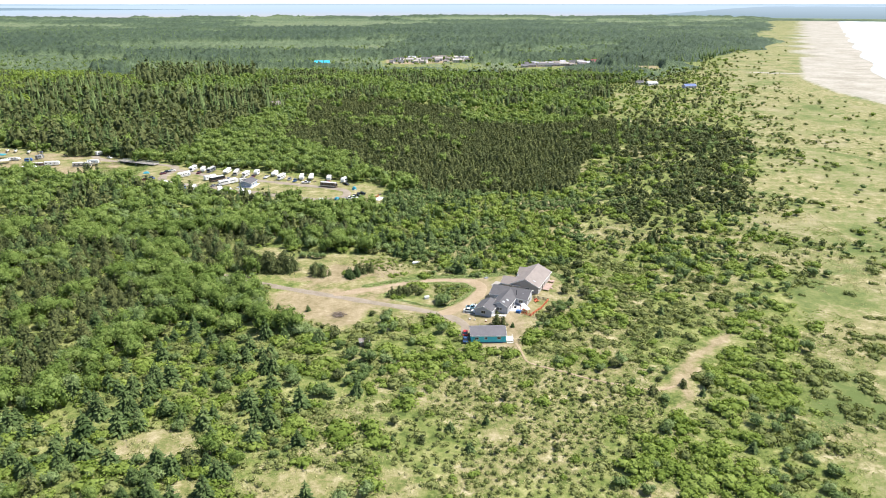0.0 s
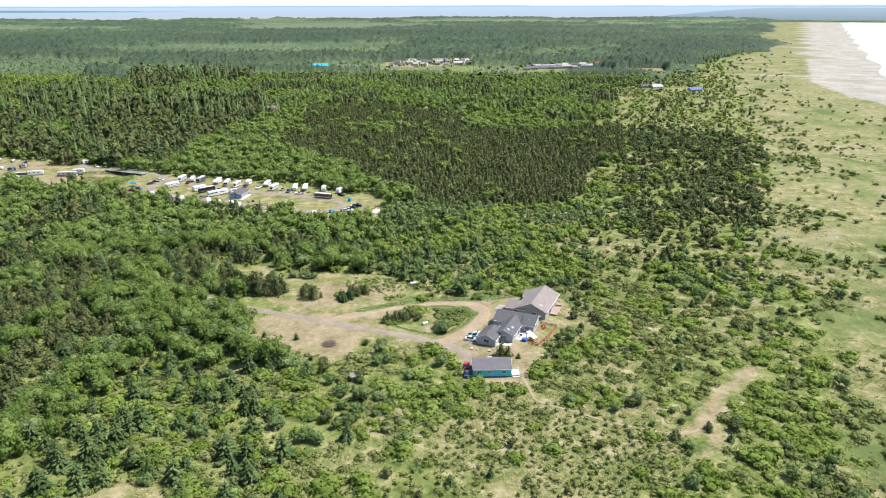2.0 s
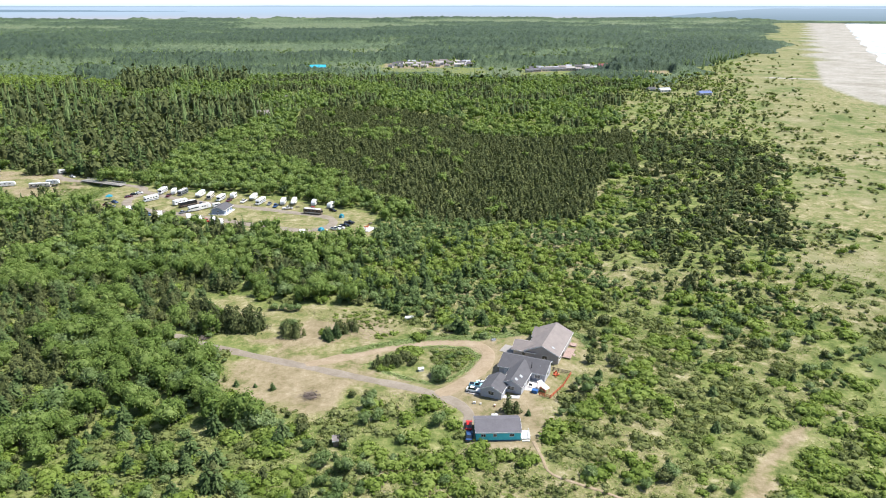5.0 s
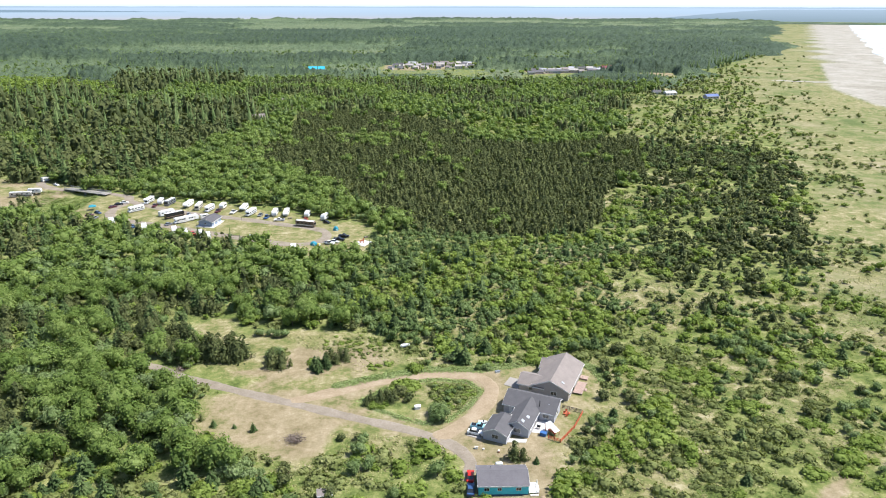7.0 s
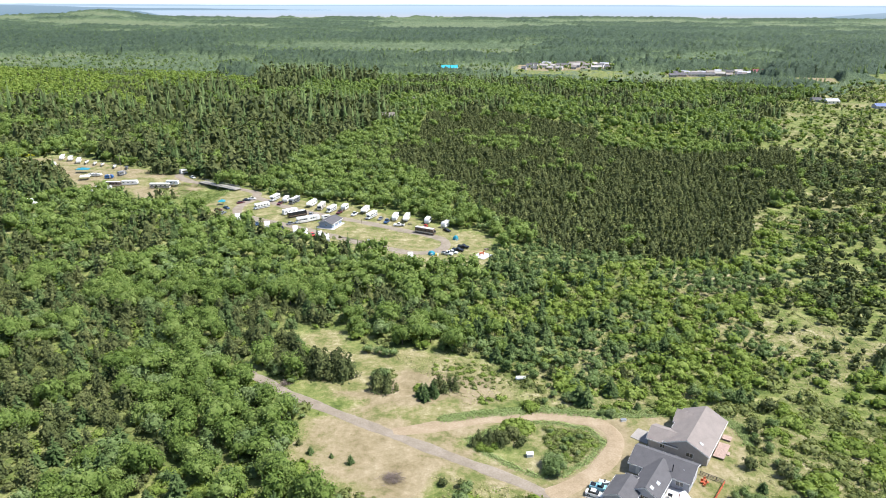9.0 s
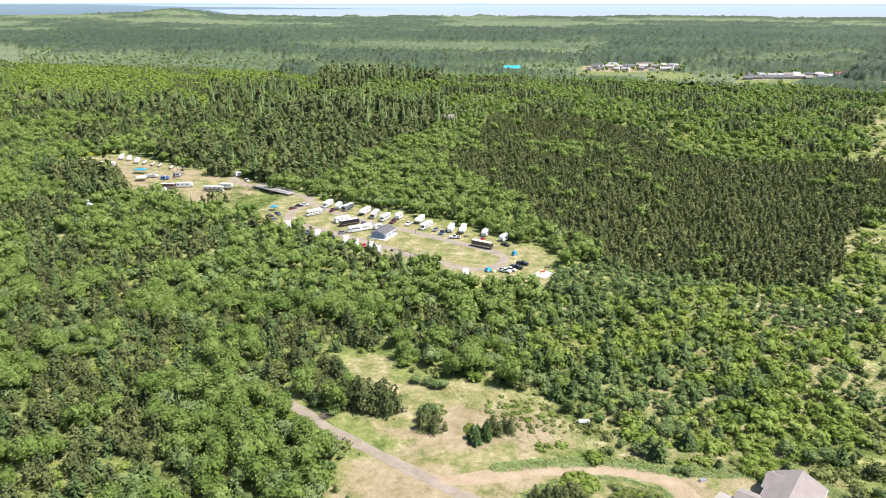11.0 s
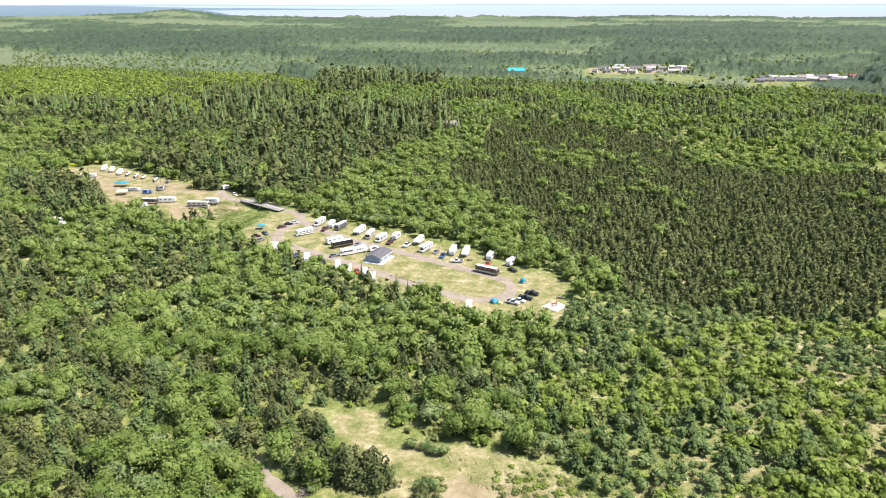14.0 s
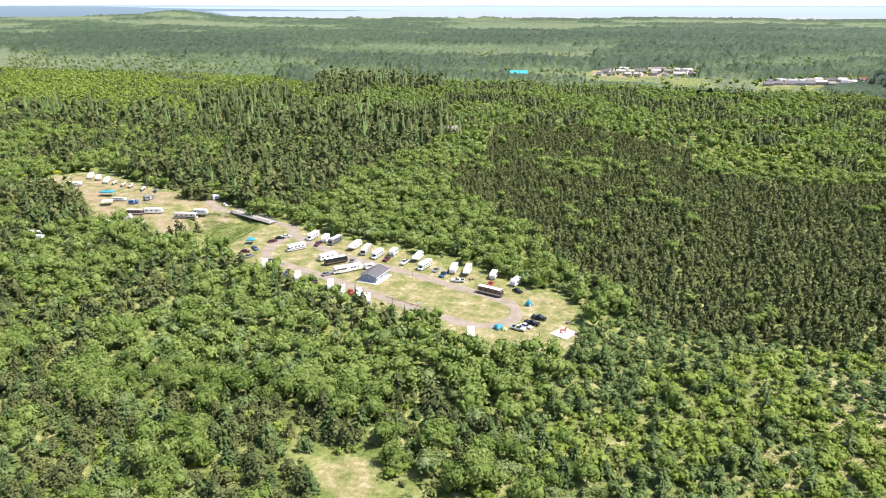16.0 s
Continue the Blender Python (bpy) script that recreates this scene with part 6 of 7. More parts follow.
def motorhome(m, paint, band, label, L=9.5, W=2.45, H=3.1, cab=False, group="motorhomes in the park"):
    """A coach-built motorhome; cab: with a lorry cab and an over-cab bunk."""
    c = empty("motorhome", m, label, "motorhome", group)
    h = L / 2
    if cab:
        out = [(-h, 0.45), (h - 1.7, 0.45), (h - 1.7, 1.9), (h - 0.5, 2.15), (h - 0.6, H - 0.25), (h - 1.2, H), (-h, H)]
    else:
        out = [(-h, 0.4), (h, 0.4), (h + 0.05, 1.3), (h - 0.1, 2.5), (h - 0.5, H), (-h, H)]
    part("body", loft(bmesh.new(), out, -W / 2, W / 2, 0.85, 0.96), paint, c)
    for s in (-1, 1):
        y0, y1 = sorted((s * W / 2 - s * 0.01, s * (W / 2 + 0.015)))
        part("stripe", boxm(-h + 0.1, h - (1.9 if cab else 0.3), y0, y1, 0.85, 1.3), band, c, "painted side band")
        for k in range(4):
            x = -h + 1.0 + k * (L - 3.4) / 3.2
            part("window", boxm(x, x + 1.0, min(s * (W / 2 - 0.04), s * (W / 2 + 0.012)), max(s * (W / 2 - 0.04), s * (W / 2 + 0.012)), 1.7, 2.35, bev=0.02), M_GLASS, c)
    if cab:
        part("bonnet", loft(bmesh.new(), [(h - 1.75, 0.45), (h, 0.45), (h, 1.0), (h - 0.9, 1.2), (h - 1.5, 1.9), (h - 1.75, 1.9)], -W / 2 + 0.2, W / 2 - 0.2, 0.6, 0.92), paint, c)
        bm = prism(bmesh.new(), [(h - 0.88, 1.22), (h - 0.84, 1.25), (h - 1.42, 1.9), (h - 1.5, 1.9)], -W * 0.33, W * 0.33)
        part("windscreen", bm, M_GLASS, c)
    else:
        part("windscreen", prism(bmesh.new(), [(h + 0.02, 1.35), (h + 0.06, 1.35), (h - 0.06, 2.45), (h - 0.12, 2.45)], -W * 0.43, W * 0.43), M_GLASS, c)
    part("roof", boxm(-h + 0.1, h - (1.3 if cab else 0.6), -W * 0.46, W * 0.46, H - 0.02, H + 0.02, bev=0.01), M_WHITE, c)
    for x in (-h * 0.45, h * 0.25):
        part("air_conditioner", boxm(x - 0.5, x + 0.5, -0.35, 0.35, H - 0.01, H + 0.28, bev=0.06), M_CREAM, c)
    for x, y in ((-h * 0.8, 0.6), (0.0, -0.6), (h * 0.5, 0.5)):
        part("roof_vent", boxm(x - 0.22, x + 0.22, y - 0.22, y + 0.22, H - 0.01, H + 0.1, bev=0.02), M_STEEL, c)
    wheels(c, [(x, y) for x in (-h * 0.5, h * 0.72) for y in (-W / 2 + 0.2, W / 2 - 0.2)], 0.42, 0.3)
    return c


def caravan(m, paint, label, L=8.0, W=2.45, H=2.95, fifth=False, group="caravans in the park"):
    """A towed caravan; fifth: with the raised nose of a fifth-wheel trailer."""
    c = empty("caravan", m, label, "caravan", group)
    h = L / 2
    out = [(-h, 0.55), (h - 2.2, 0.55), (h - 1.9, 1.5), (h, 1.6), (h, H - 0.9), (h - 0.7, H), (-h, H)] if fifth else \
          [(-h, 0.5), (h - 0.3, 0.5), (h, 1.0), (h - 0.05, H - 0.9), (h - 0.6, H), (-h + 0.15, H), (-h, H - 0.3)]
    part("body", loft(bmesh.new(), out, -W / 2, W / 2, 0.85, 0.97), paint, c)
    for s in (-1, 1):
        lo, hi = sorted((s * (W / 2 - 0.03), s * (W / 2 + 0.012)))
        for k in range(3):
            x = -h + 0.8 + k * (L - 3.0) / 2.4
            part("window", boxm(x, x + 0.95, lo, hi, 1.6, 2.2, bev=0.02), M_GLASS, c)
    part("door", boxm(h * 0.2, h * 0.2 + 0.7, -W / 2 - 0.015, -W / 2 + 0.02, 0.65, 2.5, bev=0.02), M_CREAM, c)
    part("air_conditioner", boxm(-0.5, 0.5, -0.35, 0.35, H - 0.01, H + 0.27, bev=0.06), M_CREAM, c)
    for x, y in ((-h * 0.7, 0.5), (h * 0.45, -0.4)):
        part("roof_vent", boxm(x - 0.22, x + 0.22, y - 0.22, y + 0.22, H - 0.01, H + 0.1, bev=0.02), M_STEEL, c)
    if not fifth:
        part("drawbar", prism(bmesh.new(), [(h - 0.3, 0.5), (h + 1.1, 0.5), (h + 1.1, 0.62), (h - 0.3, 0.65)], -0.12, 0.12), M_STEEL, c)
        part("jockey_leg", cylm(h + 0.9, 0, 0, 0.6, 0.05), M_STEEL, c)
    else:
        for y in (-0.7, 0.7):
            part("jack_leg", boxm(h - 1.6, h - 1.48, y - 0.06, y + 0.06, 0, 1.55), M_STEEL, c)
    wheels(c, [(x, y) for x in (-h * 0.25, -h * 0.25 + 0.9) for y in (-W / 2 + 0.16, W / 2 - 0.16)], 0.36, 0.24)
    return c


def canopy(m, cloth, label, w=3.2, d=3.2, h=2.2, group="canopies in the park"):
    c = empty("canopy_tent", m, label, "canopy", group)
    bm = bmesh.new()
    top = bm.verts.new((0, 0, h + 0.9))
    ring = [bm.verts.new((x * w / 2, y * d / 2, h)) for x, y in ((-1, -1), (1, -1), (1, 1), (-1, 1))]
    low = [bm.verts.new((v.co.x, v.co.y, h - 0.3)) for v in ring]
    for i in range(4):
        j = (i + 1) % 4
        bm.faces.new((ring[i], ring[j], top))
        bm.faces.new((low[i], low[j], ring[j], ring[i]))
    part("cloth", bm, cloth, c)
    for x in (-1, 1):
        for y in (-1, 1):
            part("pole", cylm(x * (w / 2 - 0.05), y * (d / 2 - 0.05), 0, h - 0.02, 0.035, n=6), M_STEEL, c)


def dome_tent(m, cloth, label, w=2.4, h=1.5):
    t = empty("dome_tent", m, label, "tent", "tents on the grass")
    bm = bmesh.new()
    bmesh.ops.create_uvsphere(bm, u_segments=14, v_segments=8, radius=1)
    bmesh.ops.delete(bm, geom=[v for v in bm.verts if v.co.z < -0.05], context='VERTS')
    for v in bm.verts:
        k = 1 + 0.12 * math.cos(4 * math.atan2(v.co.y, v.co.x))
        v.co = (v.co.x * w / 2 * k, v.co.y * w / 2 * k, max(0, v.co.z) ** 0.85 * h)
    part("shell", bm, cloth, t)
    part("door_flap", boxm(-0.4, 0.4, -w / 2 - 0.02, -w / 2 + 0.25, 0.02, 0.9, bev=0.05), M_WHITE, t)


def boat(m, cover, label, L=6.5, group="boats and trailers in the lot"):
    b = empty("boat_on_trailer", m, label, "boat", group)
    bm = bmesh.new()
    rings = []
    for k in range(7):
        f = k / 6
        w = 1.15 * (1 - f ** 3) + 0.02
        x = -L / 2 + L * f
        rings.append([bm.verts.new((x, y * w, z)) for y, z in ((-1, 1.5 + 0.25 * f), (-0.75, 0.75 + 0.35 * f), (0, 0.55 + 0.5 * f), (0.75, 0.75 + 0.35 * f), (1, 1.5 + 0.25 * f), (0.5, 1.75 + 0.3 * f), (-0.5, 1.75 + 0.3 * f))])
    for a, c in zip(rings, rings[1:]):
        for i in range(7):
            j = (i + 1) % 7
            bm.faces.new((a[i], a[j], c[j], c[i]))
    bm.faces.new(rings[0])
    bm.faces.new(rings[-1][::-1])
    bmesh.ops.recalc_face_normals(bm, faces=bm.faces[:])
    part("hull", bm, cover, b)
    part("windscreen", boxm(-0.3, 0.3, -0.7, 0.7, 1.7, 2.3, bev=0.1), M_GLASS, b)
    part("trailer_frame", boxm(-L / 2, L / 2 + 0.8, -0.1, 0.1, 0.42, 0.55), M_STEEL, b)
    part("axle", boxm(-0.8, -0.65, -1.0, 1.0, 0.35, 0.45), M_STEEL, b)
    wheels(b, [(-0.72, -1.05), (-0.72, 1.05)], 0.33, 0.2)


# vehicles by the houses
saloon(pose(4.8, 207.0, 0.06, 0, 0, 88), M_REDCAR, "bright red car parked beside the turquoise house")
saloon(pose(4.8, 202.2, 0.06, 0, 0, 88), M_BLUECAR, "dark blue car in the shade of the turquoise house")
saloon(HOUSE @ pose(-9.0, -14.0, 0.11, 0, 0, 8), M_WHITE, "white car parked on the slab by the grey house", 4.3)
pickup(HOUSE @ pose(-8.9, -11.4, 0.11, 0, 0, 8), M_AQUA, "pale aqua pickup parked on the slab", 4.6, 1.8)
boat(HOUSE @ pose(-8.6, -9.0, 0.11, 0, 0, 15) @ Matrix.Scale(0.55, 4), M_WHITE, "small white boat beside the parked cars", 5, "small boats")

# back row of the park: x, y, turn, length
for x, y, r, L in ((-175.6, 448.6, 266, 8.6), (-135.6, 433.6, 262, 8.0), (-110.8, 426.8, 258, 9.0)):
    motorhome(pose(x, y, 0.02, 0, 0, r), M_WHITE, M_GREYCAR, "white motorhome with an over-cab bunk, backed into the hedge", L, cab=True)
for x, y, r, L, f in ((-168.0, 447.0, 280, 6.4, 0), (-150.2, 441.5, 268, 9.8, 1), (-129.8, 438.7, 267, 5.4, 0), (-117.0, 435.4, 269, 8.6, 1), (-97.6, 426.5, 275, 7.8, 0),
                      (-91.4, 426.0, 275, 9.4, 1), (-79.6, 424.2, 268, 5.6, 0), (-69.2, 419.5, 250, 5.8, 0)):
    caravan(pose(x, y, 0.02, 0, 0, r), M_WHITE, "white fifth-wheel caravan backed against the trees" if f else "white caravan backed against the trees", L, fifth=bool(f))
motorhome(pose(-162.2, 445.6, 0.02, 0, 0, 262), M_GREYCAR, M_BLACK, "grey coach motorhome backed against the trees", 8.6)
motorhome(pose(-142.9, 437.6, 0.02, 0, 0, 275), M_CREAM, M_BLACK, "cream and black coach motorhome backed against the trees", 9.0)
pickup(pose(-168.8, 440.4, 0.05, 0, 0, 275), M_MAROON, "maroon pickup in front of a caravan")
pickup(pose(-130.0, 430.8, 0.05, 0, 0, 265), M_MAROON, "dark maroon pickup in front of a small caravan")
pickup(pose(-121.0, 429.2, 0.05, 0, 0, 262), M_WHITE, "white pickup in front of a caravan")
saloon(pose(-105.1, 424.5, 0.02, 0, 0, 265), M_GREYCAR, "dark grey car on the grass between caravans")
saloon(pose(-100.6, 420.2, 0.05, 0, 0, 268), M_BLUECAR, "dark blue van parked by a caravan", 4.9, 1.95, 1.85)
pickup(pose(-92.6, 415.6, 0.06, 0, 0, 190), M_WHITE, "white pickup parked across a caravan's nose")
saloon(pose(-79.0, 416.0, 0.04, 0, 0, 268), M_REDCAR, "red car parked by a small caravan", 4.2)
saloon(pose(-67.0, 412.2, 0.04, 0, 0, 330), M_BLACK, "black car with an orange kayak beside a caravan")

# middle rows
motorhome(pose(-175.4, 431.2, 0.02, 0, 0, 234), M_WHITE, M_GREYCAR, "white motorhome with an over-cab bunk on the grass", 9.0, cab=True)
caravan(pose(-155.6, 424.3, 0.02, 0, 0, 54), M_WHITE, "long white caravan on the mown grass", 8.6)
motorhome(pose(-149.9, 420.4, 0.02, 0, 0, 49), M_BLACK, M_BROWN, "black coach motorhome on the mown grass", 10.2)
motorhome(pose(-143.0, 410.6, 0.02, 0, 0, 224), M_WHITE, M_CREAM, "white motorhome beside the washhouse", 7.0, cab=True)
caravan(pose(-138.6, 415.6, 0.02, 0, 0, 48), M_WHITE, "white caravan beside the washhouse", 6.4)
caravan(pose(-133.0, 418.8, 0.02, 0, 0, 40), M_WHITE, "small white camper by the washhouse", 4.6, 2.1, 2.4)
saloon(pose(-147.5, 406.5, 0.06, 0, 0, 60), M_GREYCAR, "grey car by the gravel loop")
saloon(pose(-143.9, 424.5, 0.06, 0, 0, 100), M_GREYCAR, "grey car by the gravel loop")
for x, y, r, p in ((-191.5, 438.0, 50, M_MAROON), (-190.6, 443.2, 30, M_BLACK), (-189.0, 446.8, 20, M_WHITE), (-196.2, 421.5, 20, M_MAROON), (-194.0, 426.2, 330, M_BLUECAR), (-191.0, 416.6, 80, M_GREYCAR), (-178.1, 413.4, 70, M_BLACK)):
    saloon(pose(x, y, 0.04, 0, 0, r), p, {"maroon_paint": "dark maroon car", "black_paint": "black car", "white_gelcoat": "white car", "blue_paint": "dark blue car", "grey_paint": "grey car"}[p.name] + " parked on the camp grass")
canopy(pose(-200.4, 433.2, 0.02, 0, 0, 20), M_CYAN, "turquoise canopy tent over a white table", 3.6, 3.6)
motorhome(pose(-76.7, 406.4, 0.07, 0, 0, 344), M_BROWN, M_CREAM, "beige and brown coach motorhome on the gravel loop", 10.4)
caravan(pose(-74.2, 367.6, 0.02, 0, 0, 285), M_WHITE, "white caravan standing alone beside the loop", 7.4)
pickup(pose(-60.0, 378.8, 0.02, 0, 0, 346), M_WHITE, "white pickup parked on the grass", 5.4)
saloon(pose(-57.8, 381.4, 0.02, 0, 0, 346), M_WHITE, "white car parked on the grass")
pickup(pose(-56.2, 384.6, 0.02, 0, 0, 346), M_BLACK, "black pickup parked on the grass", 5.6)
pickup(pose(-54.6, 389.6, 0.02, 0, 0, 346), M_BLACK, "black pickup with an empty bed on the grass", 5.4)
dome_tent(pose(-60.4, 400.6, 0.0, 0, 0, 30), M_CYAN, "turquoise dome tent by the hedge", 2.6, 2.2)
dome_tent(pose(-67.0, 377.8, 0.06, 0, 0, 10), M_CYAN, "turquoise tent beside the gravel loop", 3.2, 1.7)
dome_tent(pose(-64.6, 377.2, 0.0, 0, 0, 60), M_YELLOW, "small yellow tent on the grass", 1.8, 1.1)

# front row, half hidden by the trees
for x, y, r, L in ((-177.4, 407.4, 300, 6.5), (-156.6, 398.4, 295, 6.0), (-150.5, 394.2, 295, 7.0), (-139.6, 394.0, 295, 6.0), (-132.8, 390.2, 295, 6.5), (-124.6, 388.0, 295, 7.5), (-119.9, 385.4, 295, 5.5)):
    caravan(pose(x, y, 0.02, 0, 0, r), M_WHITE, "white caravan half hidden by the alders", L)
motorhome(pose(-171.8, 405.4, 0.02, 0, 0, 300), M_CREAM, M_GREYCAR, "cream motorhome half hidden by the alders", 7.0)
saloon(pose(-164.0, 402.2, 0.02, 0, 0, 300), M_BLUECAR, "blue-grey car by the front row")
saloon(pose(-149.0, 398.6, 0.05, 0, 0, 310), M_BLACK, "black car by the front row")
saloon(pose(-129.6, 391.6, 0.05, 0, 0, 310), M_REDCAR, "red car by the front row")

# storage lot across the bridge
for k, (x, y, L) in enumerate(((-372.8, 519, 9), (-364.2, 516.6, 7), (-354, 512.2, 9), (-345.7, 509.4, 8), (-337.2, 507, 7), (-330, 505.2, 6.5))):
    if k < 3:
        caravan(pose(x, y, 0.02, 0, 0, 300), M_WHITE, "white caravan stored in the gravel lot", L, group="caravans in the lot")
    else:
        boat(pose(x, y, 0.02, 0, 0, 300), M_WHITE, "white boat on a trailer in the gravel lot", L)
boat(pose(-317.9, 501.6, 0.02, 0, 0, 300), M_WHITE, "white boat on a trailer in the gravel lot", 7)
boat(pose(-307.5, 500.4, 0.02, 0, 0, 310), M_GREYCAR, "grey boat on a trailer in the gravel lot", 6)
canopy(pose(-329.5, 485.2, 0.02, 0, 0, 15), M_CYAN, "large turquoise canopy in the lot", 8, 4.5, 2.6)
canopy(pose(-315, 468.5, 0.02, 0, 0, 30), M_WHITE, "white canopy at the edge of the lot", 6, 5, 2.4)
caravan(pose(-314.6, 477.7, 0.02, 0, 0, 10), M_WHITE, "flat white trailer in the lot", 8, 2.4, 2.0, group="caravans in the lot")
caravan(pose(-302, 474.4, 0.02, 0, 0, 20), M_BLUE, "blue storage trailer in the lot", 5, 2.4, 2.4, group="caravans in the lot")
caravan(pose(-299.6, 484, 0.02, 0, 0, 70), M_GREYCAR, "grey storage trailer in the lot", 5.5, 2.4, 2.8, group="caravans in the lot")
caravan(pose(-367, 498, 0.02, 0, 0, 20), M_WHITE, "long white trailer in the lot", 10, 2.5, 2.6, group="caravans in the lot")
for x, y, r, L in ((-278.5, 462.2, 20, 9.5), (-285.8, 447.2, 20, 9), (-289, 436, 20, 8), (-303, 405.5, 15, 11), (-309, 411, 10, 9)):
    caravan(pose(x, y, 0.02, 0, 0, r), M_WHITE, "white caravan beside the lot trees", L, group="caravans in the lot")
motorhome(pose(-286, 456.6, 0.02, 0, 0, 15), M_BROWN, M_CREAM, "brown coach motorhome beside the lot", 9)
motorhome(pose(-255.8, 459.2, 0.02, 0, 0, 12), M_CREAM, M_BLACK, "long cream and black coach on the gravel", 12)
caravan(pose(-252.6, 467.8, 0.02, 0, 0, 12), M_WHITE, "white caravan under the tall spruces", 7.5, group="caravans in the lot")
caravan(pose(-262.4, 497.4, 0.02, 0, 0, 60), M_WHITE, "white trailer by the lot road", 6, group="caravans in the lot")
saloon(pose(-250, 486.4, 0.08, 0, 0, 330), M_WHITE, "white car by the bridge")


def pole(m, h, label):
    p = empty("utility_pole", m, label, "pole", "utility poles")
    part("shaft", cylm(0, 0, -0.5, h, 0.16, 0.1, n=8), M_WOODPOLE, p)
    part("crossarm", boxm(-1.1, 1.1, -0.06, 0.06, h - 0.8, h - 0.66), M_WOODPOLE, p)
    for x in (-1, -0.4, 0.4, 1):
        part("insulator", cylm(x, 0, h - 0.66, h - 0.5, 0.05, n=6), M_STEEL, p)


POLES = [(-303.6, 489.2), (-318, 545), (-285, 600), (-250, 655), (-215, 712)]
for x, y in POLES:
    pole(pose(x, y, 0, 0, 0, 30), 12.5, "weathered wooden utility pole with a crossarm")
for (ax, ay), (bx, by) in zip(POLES, POLES[1:]):
    bm = bmesh.new()
    for off in (-0.9, 0.9):
        prev = None
        for k in range(9):
            f = k / 8
            p = Vector((ax + (bx - ax) * f + off * 0.87, ay + (by - ay) * f + off * 0.5, 12.1 - 1.6 * 4 * f * (1 - f)))
            ring = [bm.verts.new(p + Vector((0, 0.03 * math.cos(a), 0.03 * math.sin(a)))) for a in (0, 2.1, 4.2)]
            if prev:
                for i in range(3):
                    bm.faces.new((prev[i], prev[(i + 1) % 3], ring[(i + 1) % 3], ring[i]))
            prev = ring
    tagged(part("power_line", bm, M_BLACK), "thin dark power line sagging between wooden poles", "cable")
for x, y, h in ((-112.8, 416.4, 2.2), (-55.1, 365.6, 2.6), (-51.9, 375.4, 2.0)):
    p = empty("marker_post", pose(x, y, 0), "short wooden hook-up post on the camp grass", "post", "posts in the park")
    part("shaft", boxm(-0.07, 0.07, -0.07, 0.07, -0.3, h, bev=0.01), M_WOODPOLE, p)
    part("cap", boxm(-0.1, 0.1, -0.1, 0.1, h + 0.003, h + 0.06, bev=0.01), M_STEEL, p)
board = empty("sign_board", pose(-100.0, 388.4, 0, 0, 0, 25), "small white sign on two posts by the loop", "sign")
part("panel", boxm(-0.7, 0.7, -0.03, 0.03, 0.7, 1.5, bev=0.01), M_WHITE, board)
for px in (-0.6, 0.6):
    part("post", boxm(px - 0.05, px + 0.05, 0.035, 0.13, -0.3, 1.5), M_WOODPOLE, board)
for x, y, r in ((-45.1, 368.7, 10), (-43.7, 389.2, 40), (-87.9, 419.6, 30)):
    t = empty("picnic_table", pose(x, y, 0, 0, 0, r), "dark wooden picnic table on the grass", "table", "picnic tables")
    part("tabletop", boxm(-0.9, 0.9, -0.38, 0.38, 0.7, 0.76), M_WOODPOLE, t)
    for s in (-0.7, 0.7):
        part("bench", boxm(-0.9, 0.9, s - 0.14, s + 0.14, 0.42, 0.47), M_WOODPOLE, t)
    for px in (-0.6, 0.6):
        part("trestle", boxm(px - 0.05, px + 0.05, -0.75, 0.75, -0.05, 0.42), M_WOODPOLE, t)
        part("leg", boxm(px - 0.05, px + 0.05, -0.2, 0.2, 0.42, 0.698), M_WOODPOLE, t)

edge = empty("timber_edging", pose(-114.5, 391.6, 0, 0, 0, -17.5), "low dark timber rail along the camp field", "rail")
for k in range(10):
    part("stub", boxm(k * 3.0 - 0.1, k * 3.0 + 0.1, -0.1, 0.1, -0.2, 0.45), M_WOODPOLE, edge)
part("beam", boxm(-0.2, 27.2, -0.11, 0.11, 0.453, 0.62, bev=0.02), M_WOODPOLE, edge)

# ---------------------------------------------------------------- the far settlement


def far_house(x, y, turn, w, d, h, roof, wall, label, zr=2.2):
    hs = empty("house", pose(x, y, 0, 0, 0, turn), label, "house", "houses of the far settlement")
    gable(hs, -w / 2, w / 2, -d / 2, d / 2, h, h + zr, "x", wall, roof, 0.5)
    for k in range(max(2, int(w // 4))):
        window(hs, -w / 2 + w * (k + 0.5) / max(2, int(w // 4)), -d / 2, 1.0, 1.6, 1.3, "-y")


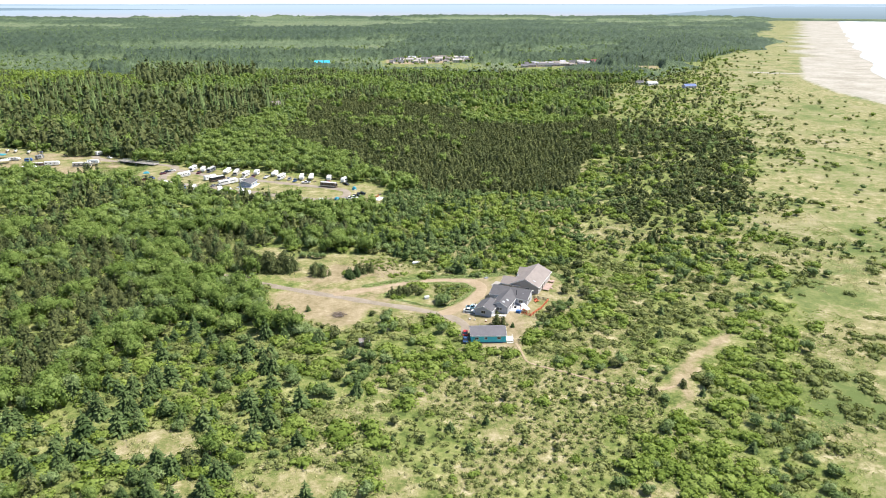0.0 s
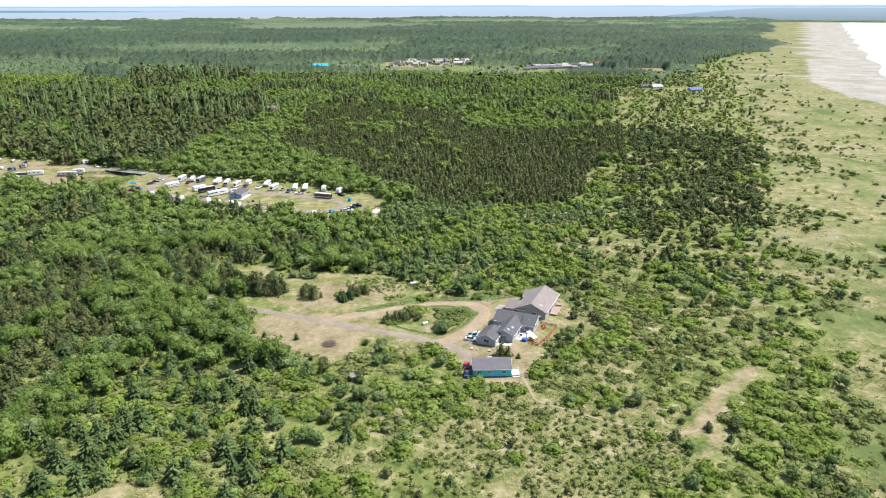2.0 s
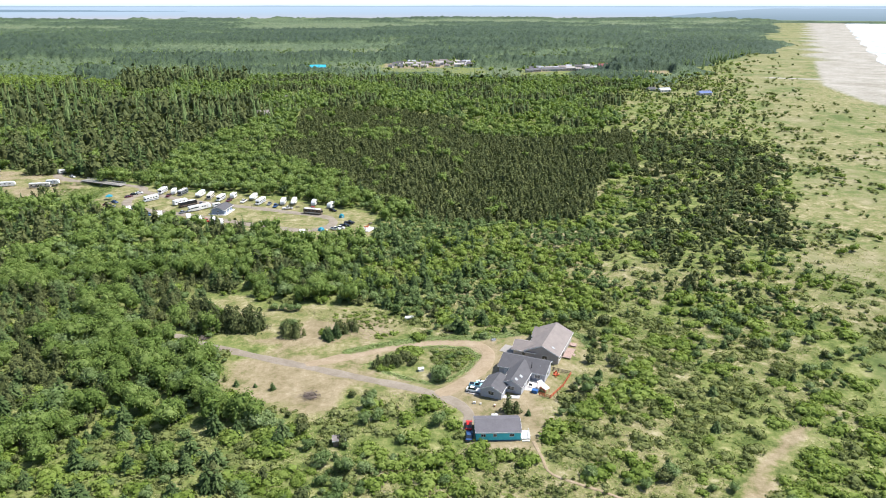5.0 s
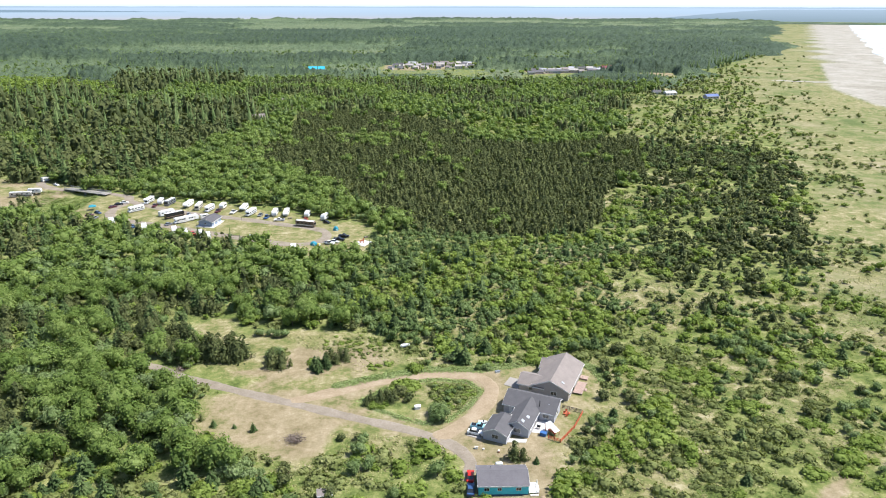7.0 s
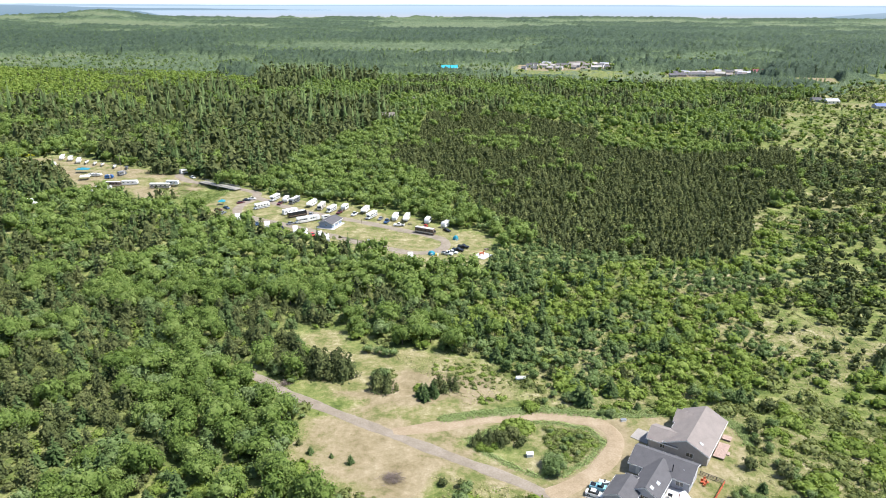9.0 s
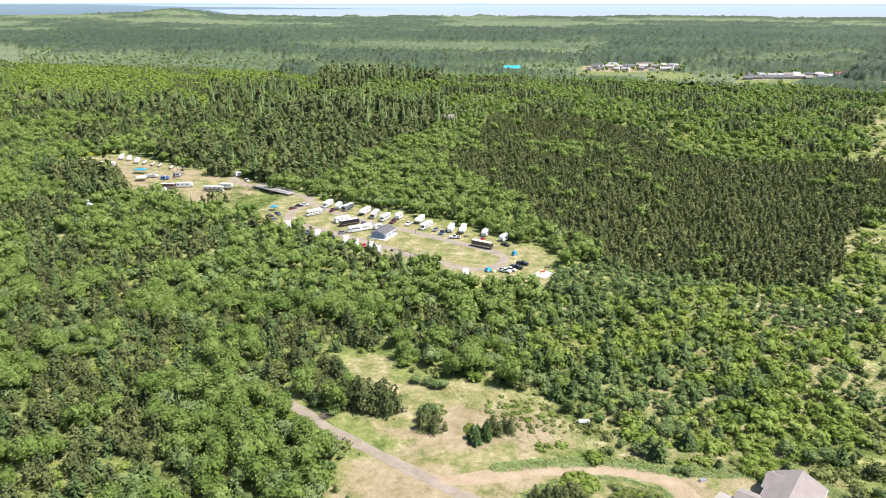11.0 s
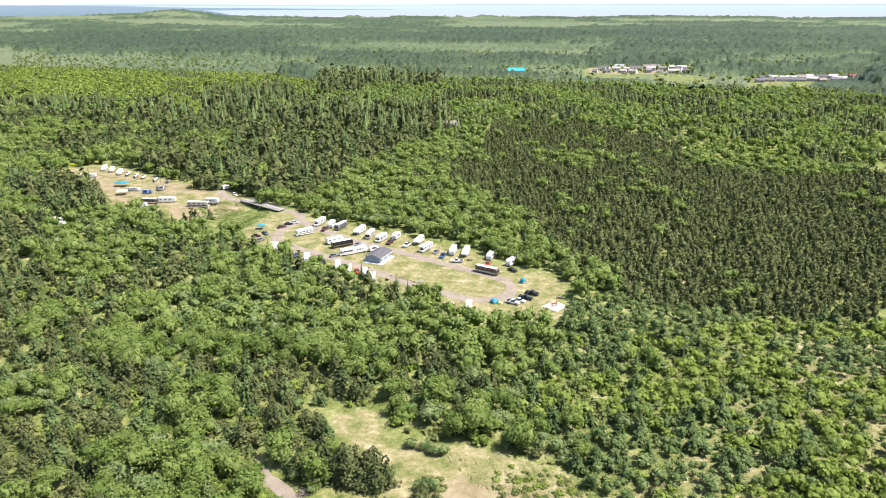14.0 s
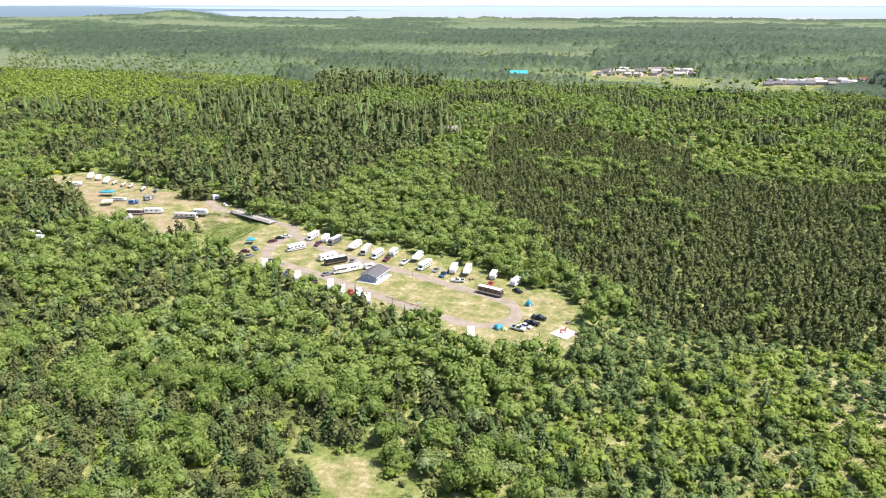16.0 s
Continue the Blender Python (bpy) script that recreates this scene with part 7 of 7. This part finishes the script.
far_house(-238, 1262, 10, 26, 16, 5.5, M_TEALROOF, M_SIDING, "large building with a bright turquoise metal roof", 3.5)
rngv = random.Random(12)
ROOFS = [(M_ROOF_DARK, "dark grey"), (M_ROOF_TAUPE, "taupe"), (M_SIDING_TAUPE, "brown-grey"), (M_ROOF_SHED, "weathered grey"), (M_SIDING, "pale grey")]
WALLS = [(M_SIDING, "pale grey"), (M_TRIM, "white"), (M_SIDING_TAUPE, "taupe"), (M_CREAM, "cream")]
for k in range(22):
    f = k / 21
    rf, wl = ROOFS[rngv.randrange(5)], WALLS[rngv.randrange(4)]
    far_house(-120 + 140 * f + rngv.uniform(-3, 3), 1309 + 40 * f + (k % 3) * 40 + rngv.uniform(-6, 8), rngv.uniform(-25, 25), rngv.uniform(8, 18), rngv.uniform(7, 10), rngv.uniform(2.8, 5),
              rf[0], wl[0], f"{wl[1]} house with a {rf[1]} roof in the far settlement")
for k in range(18):
    f = k / 17
    rf, wl = ROOFS[rngv.randrange(5)], WALLS[rngv.randrange(4)]
    far_house(118 + 118 * f + rngv.uniform(-3, 3), 1235 + 55 * f + (k % 2) * 34 + rngv.uniform(-5, 6), rngv.uniform(-25, 25), rngv.uniform(8, 16), rngv.uniform(7, 10), rngv.uniform(2.8, 4.5),
              rf[0], wl[0], f"{wl[1]} house with a {rf[1]} roof in the far settlement")
far_house(252, 1300, 5, 22, 14, 5, M_REDROOF, M_REDROOF, "dark red barn at the edge of the settlement", 4)
far_house(232, 1292, 5, 26, 12, 4, M_SIDING, M_TRIM, "long building with a pale grey roof", 2)
far_house(264, 968, 20, 15, 9, 3, M_SIDING, M_TRIM, "white house alone at the edge of the dunes")
far_house(250, 976, 10, 10, 8, 3, M_ROOF_DARK, M_SIDING, "grey cottage at the edge of the dunes")
far_house(305, 936, 15, 16, 9, 3, plain("blue_roof", (0.06, 0.10, 0.25), 0.5), M_SIDING, "grey house with a dark blue roof in the dunes")
far_house(-205, 877, 15, 12, 8, 3, M_ROOF_TAUPE, M_TRIM, "white cottage among the trees by a field")
far_house(-196, 752, 20, 12, 9, 3.5, M_ROOF_TAUPE, M_SIDING_TAUPE, "taupe cottage among the dark conifers")
far_house(-306, 1006, 15, 16, 9, 3.5, M_ROOF_SHED, M_SIDING_TAUPE, "brown house among the far trees")
far_house(-590, 556, 15, 14, 9, 3, M_WHITE, M_TRIM, "white-roofed house among the trees")
far_house(-480, 505, 15, 16, 9, 3, M_WHITE, M_TRIM, "long white house among the trees")
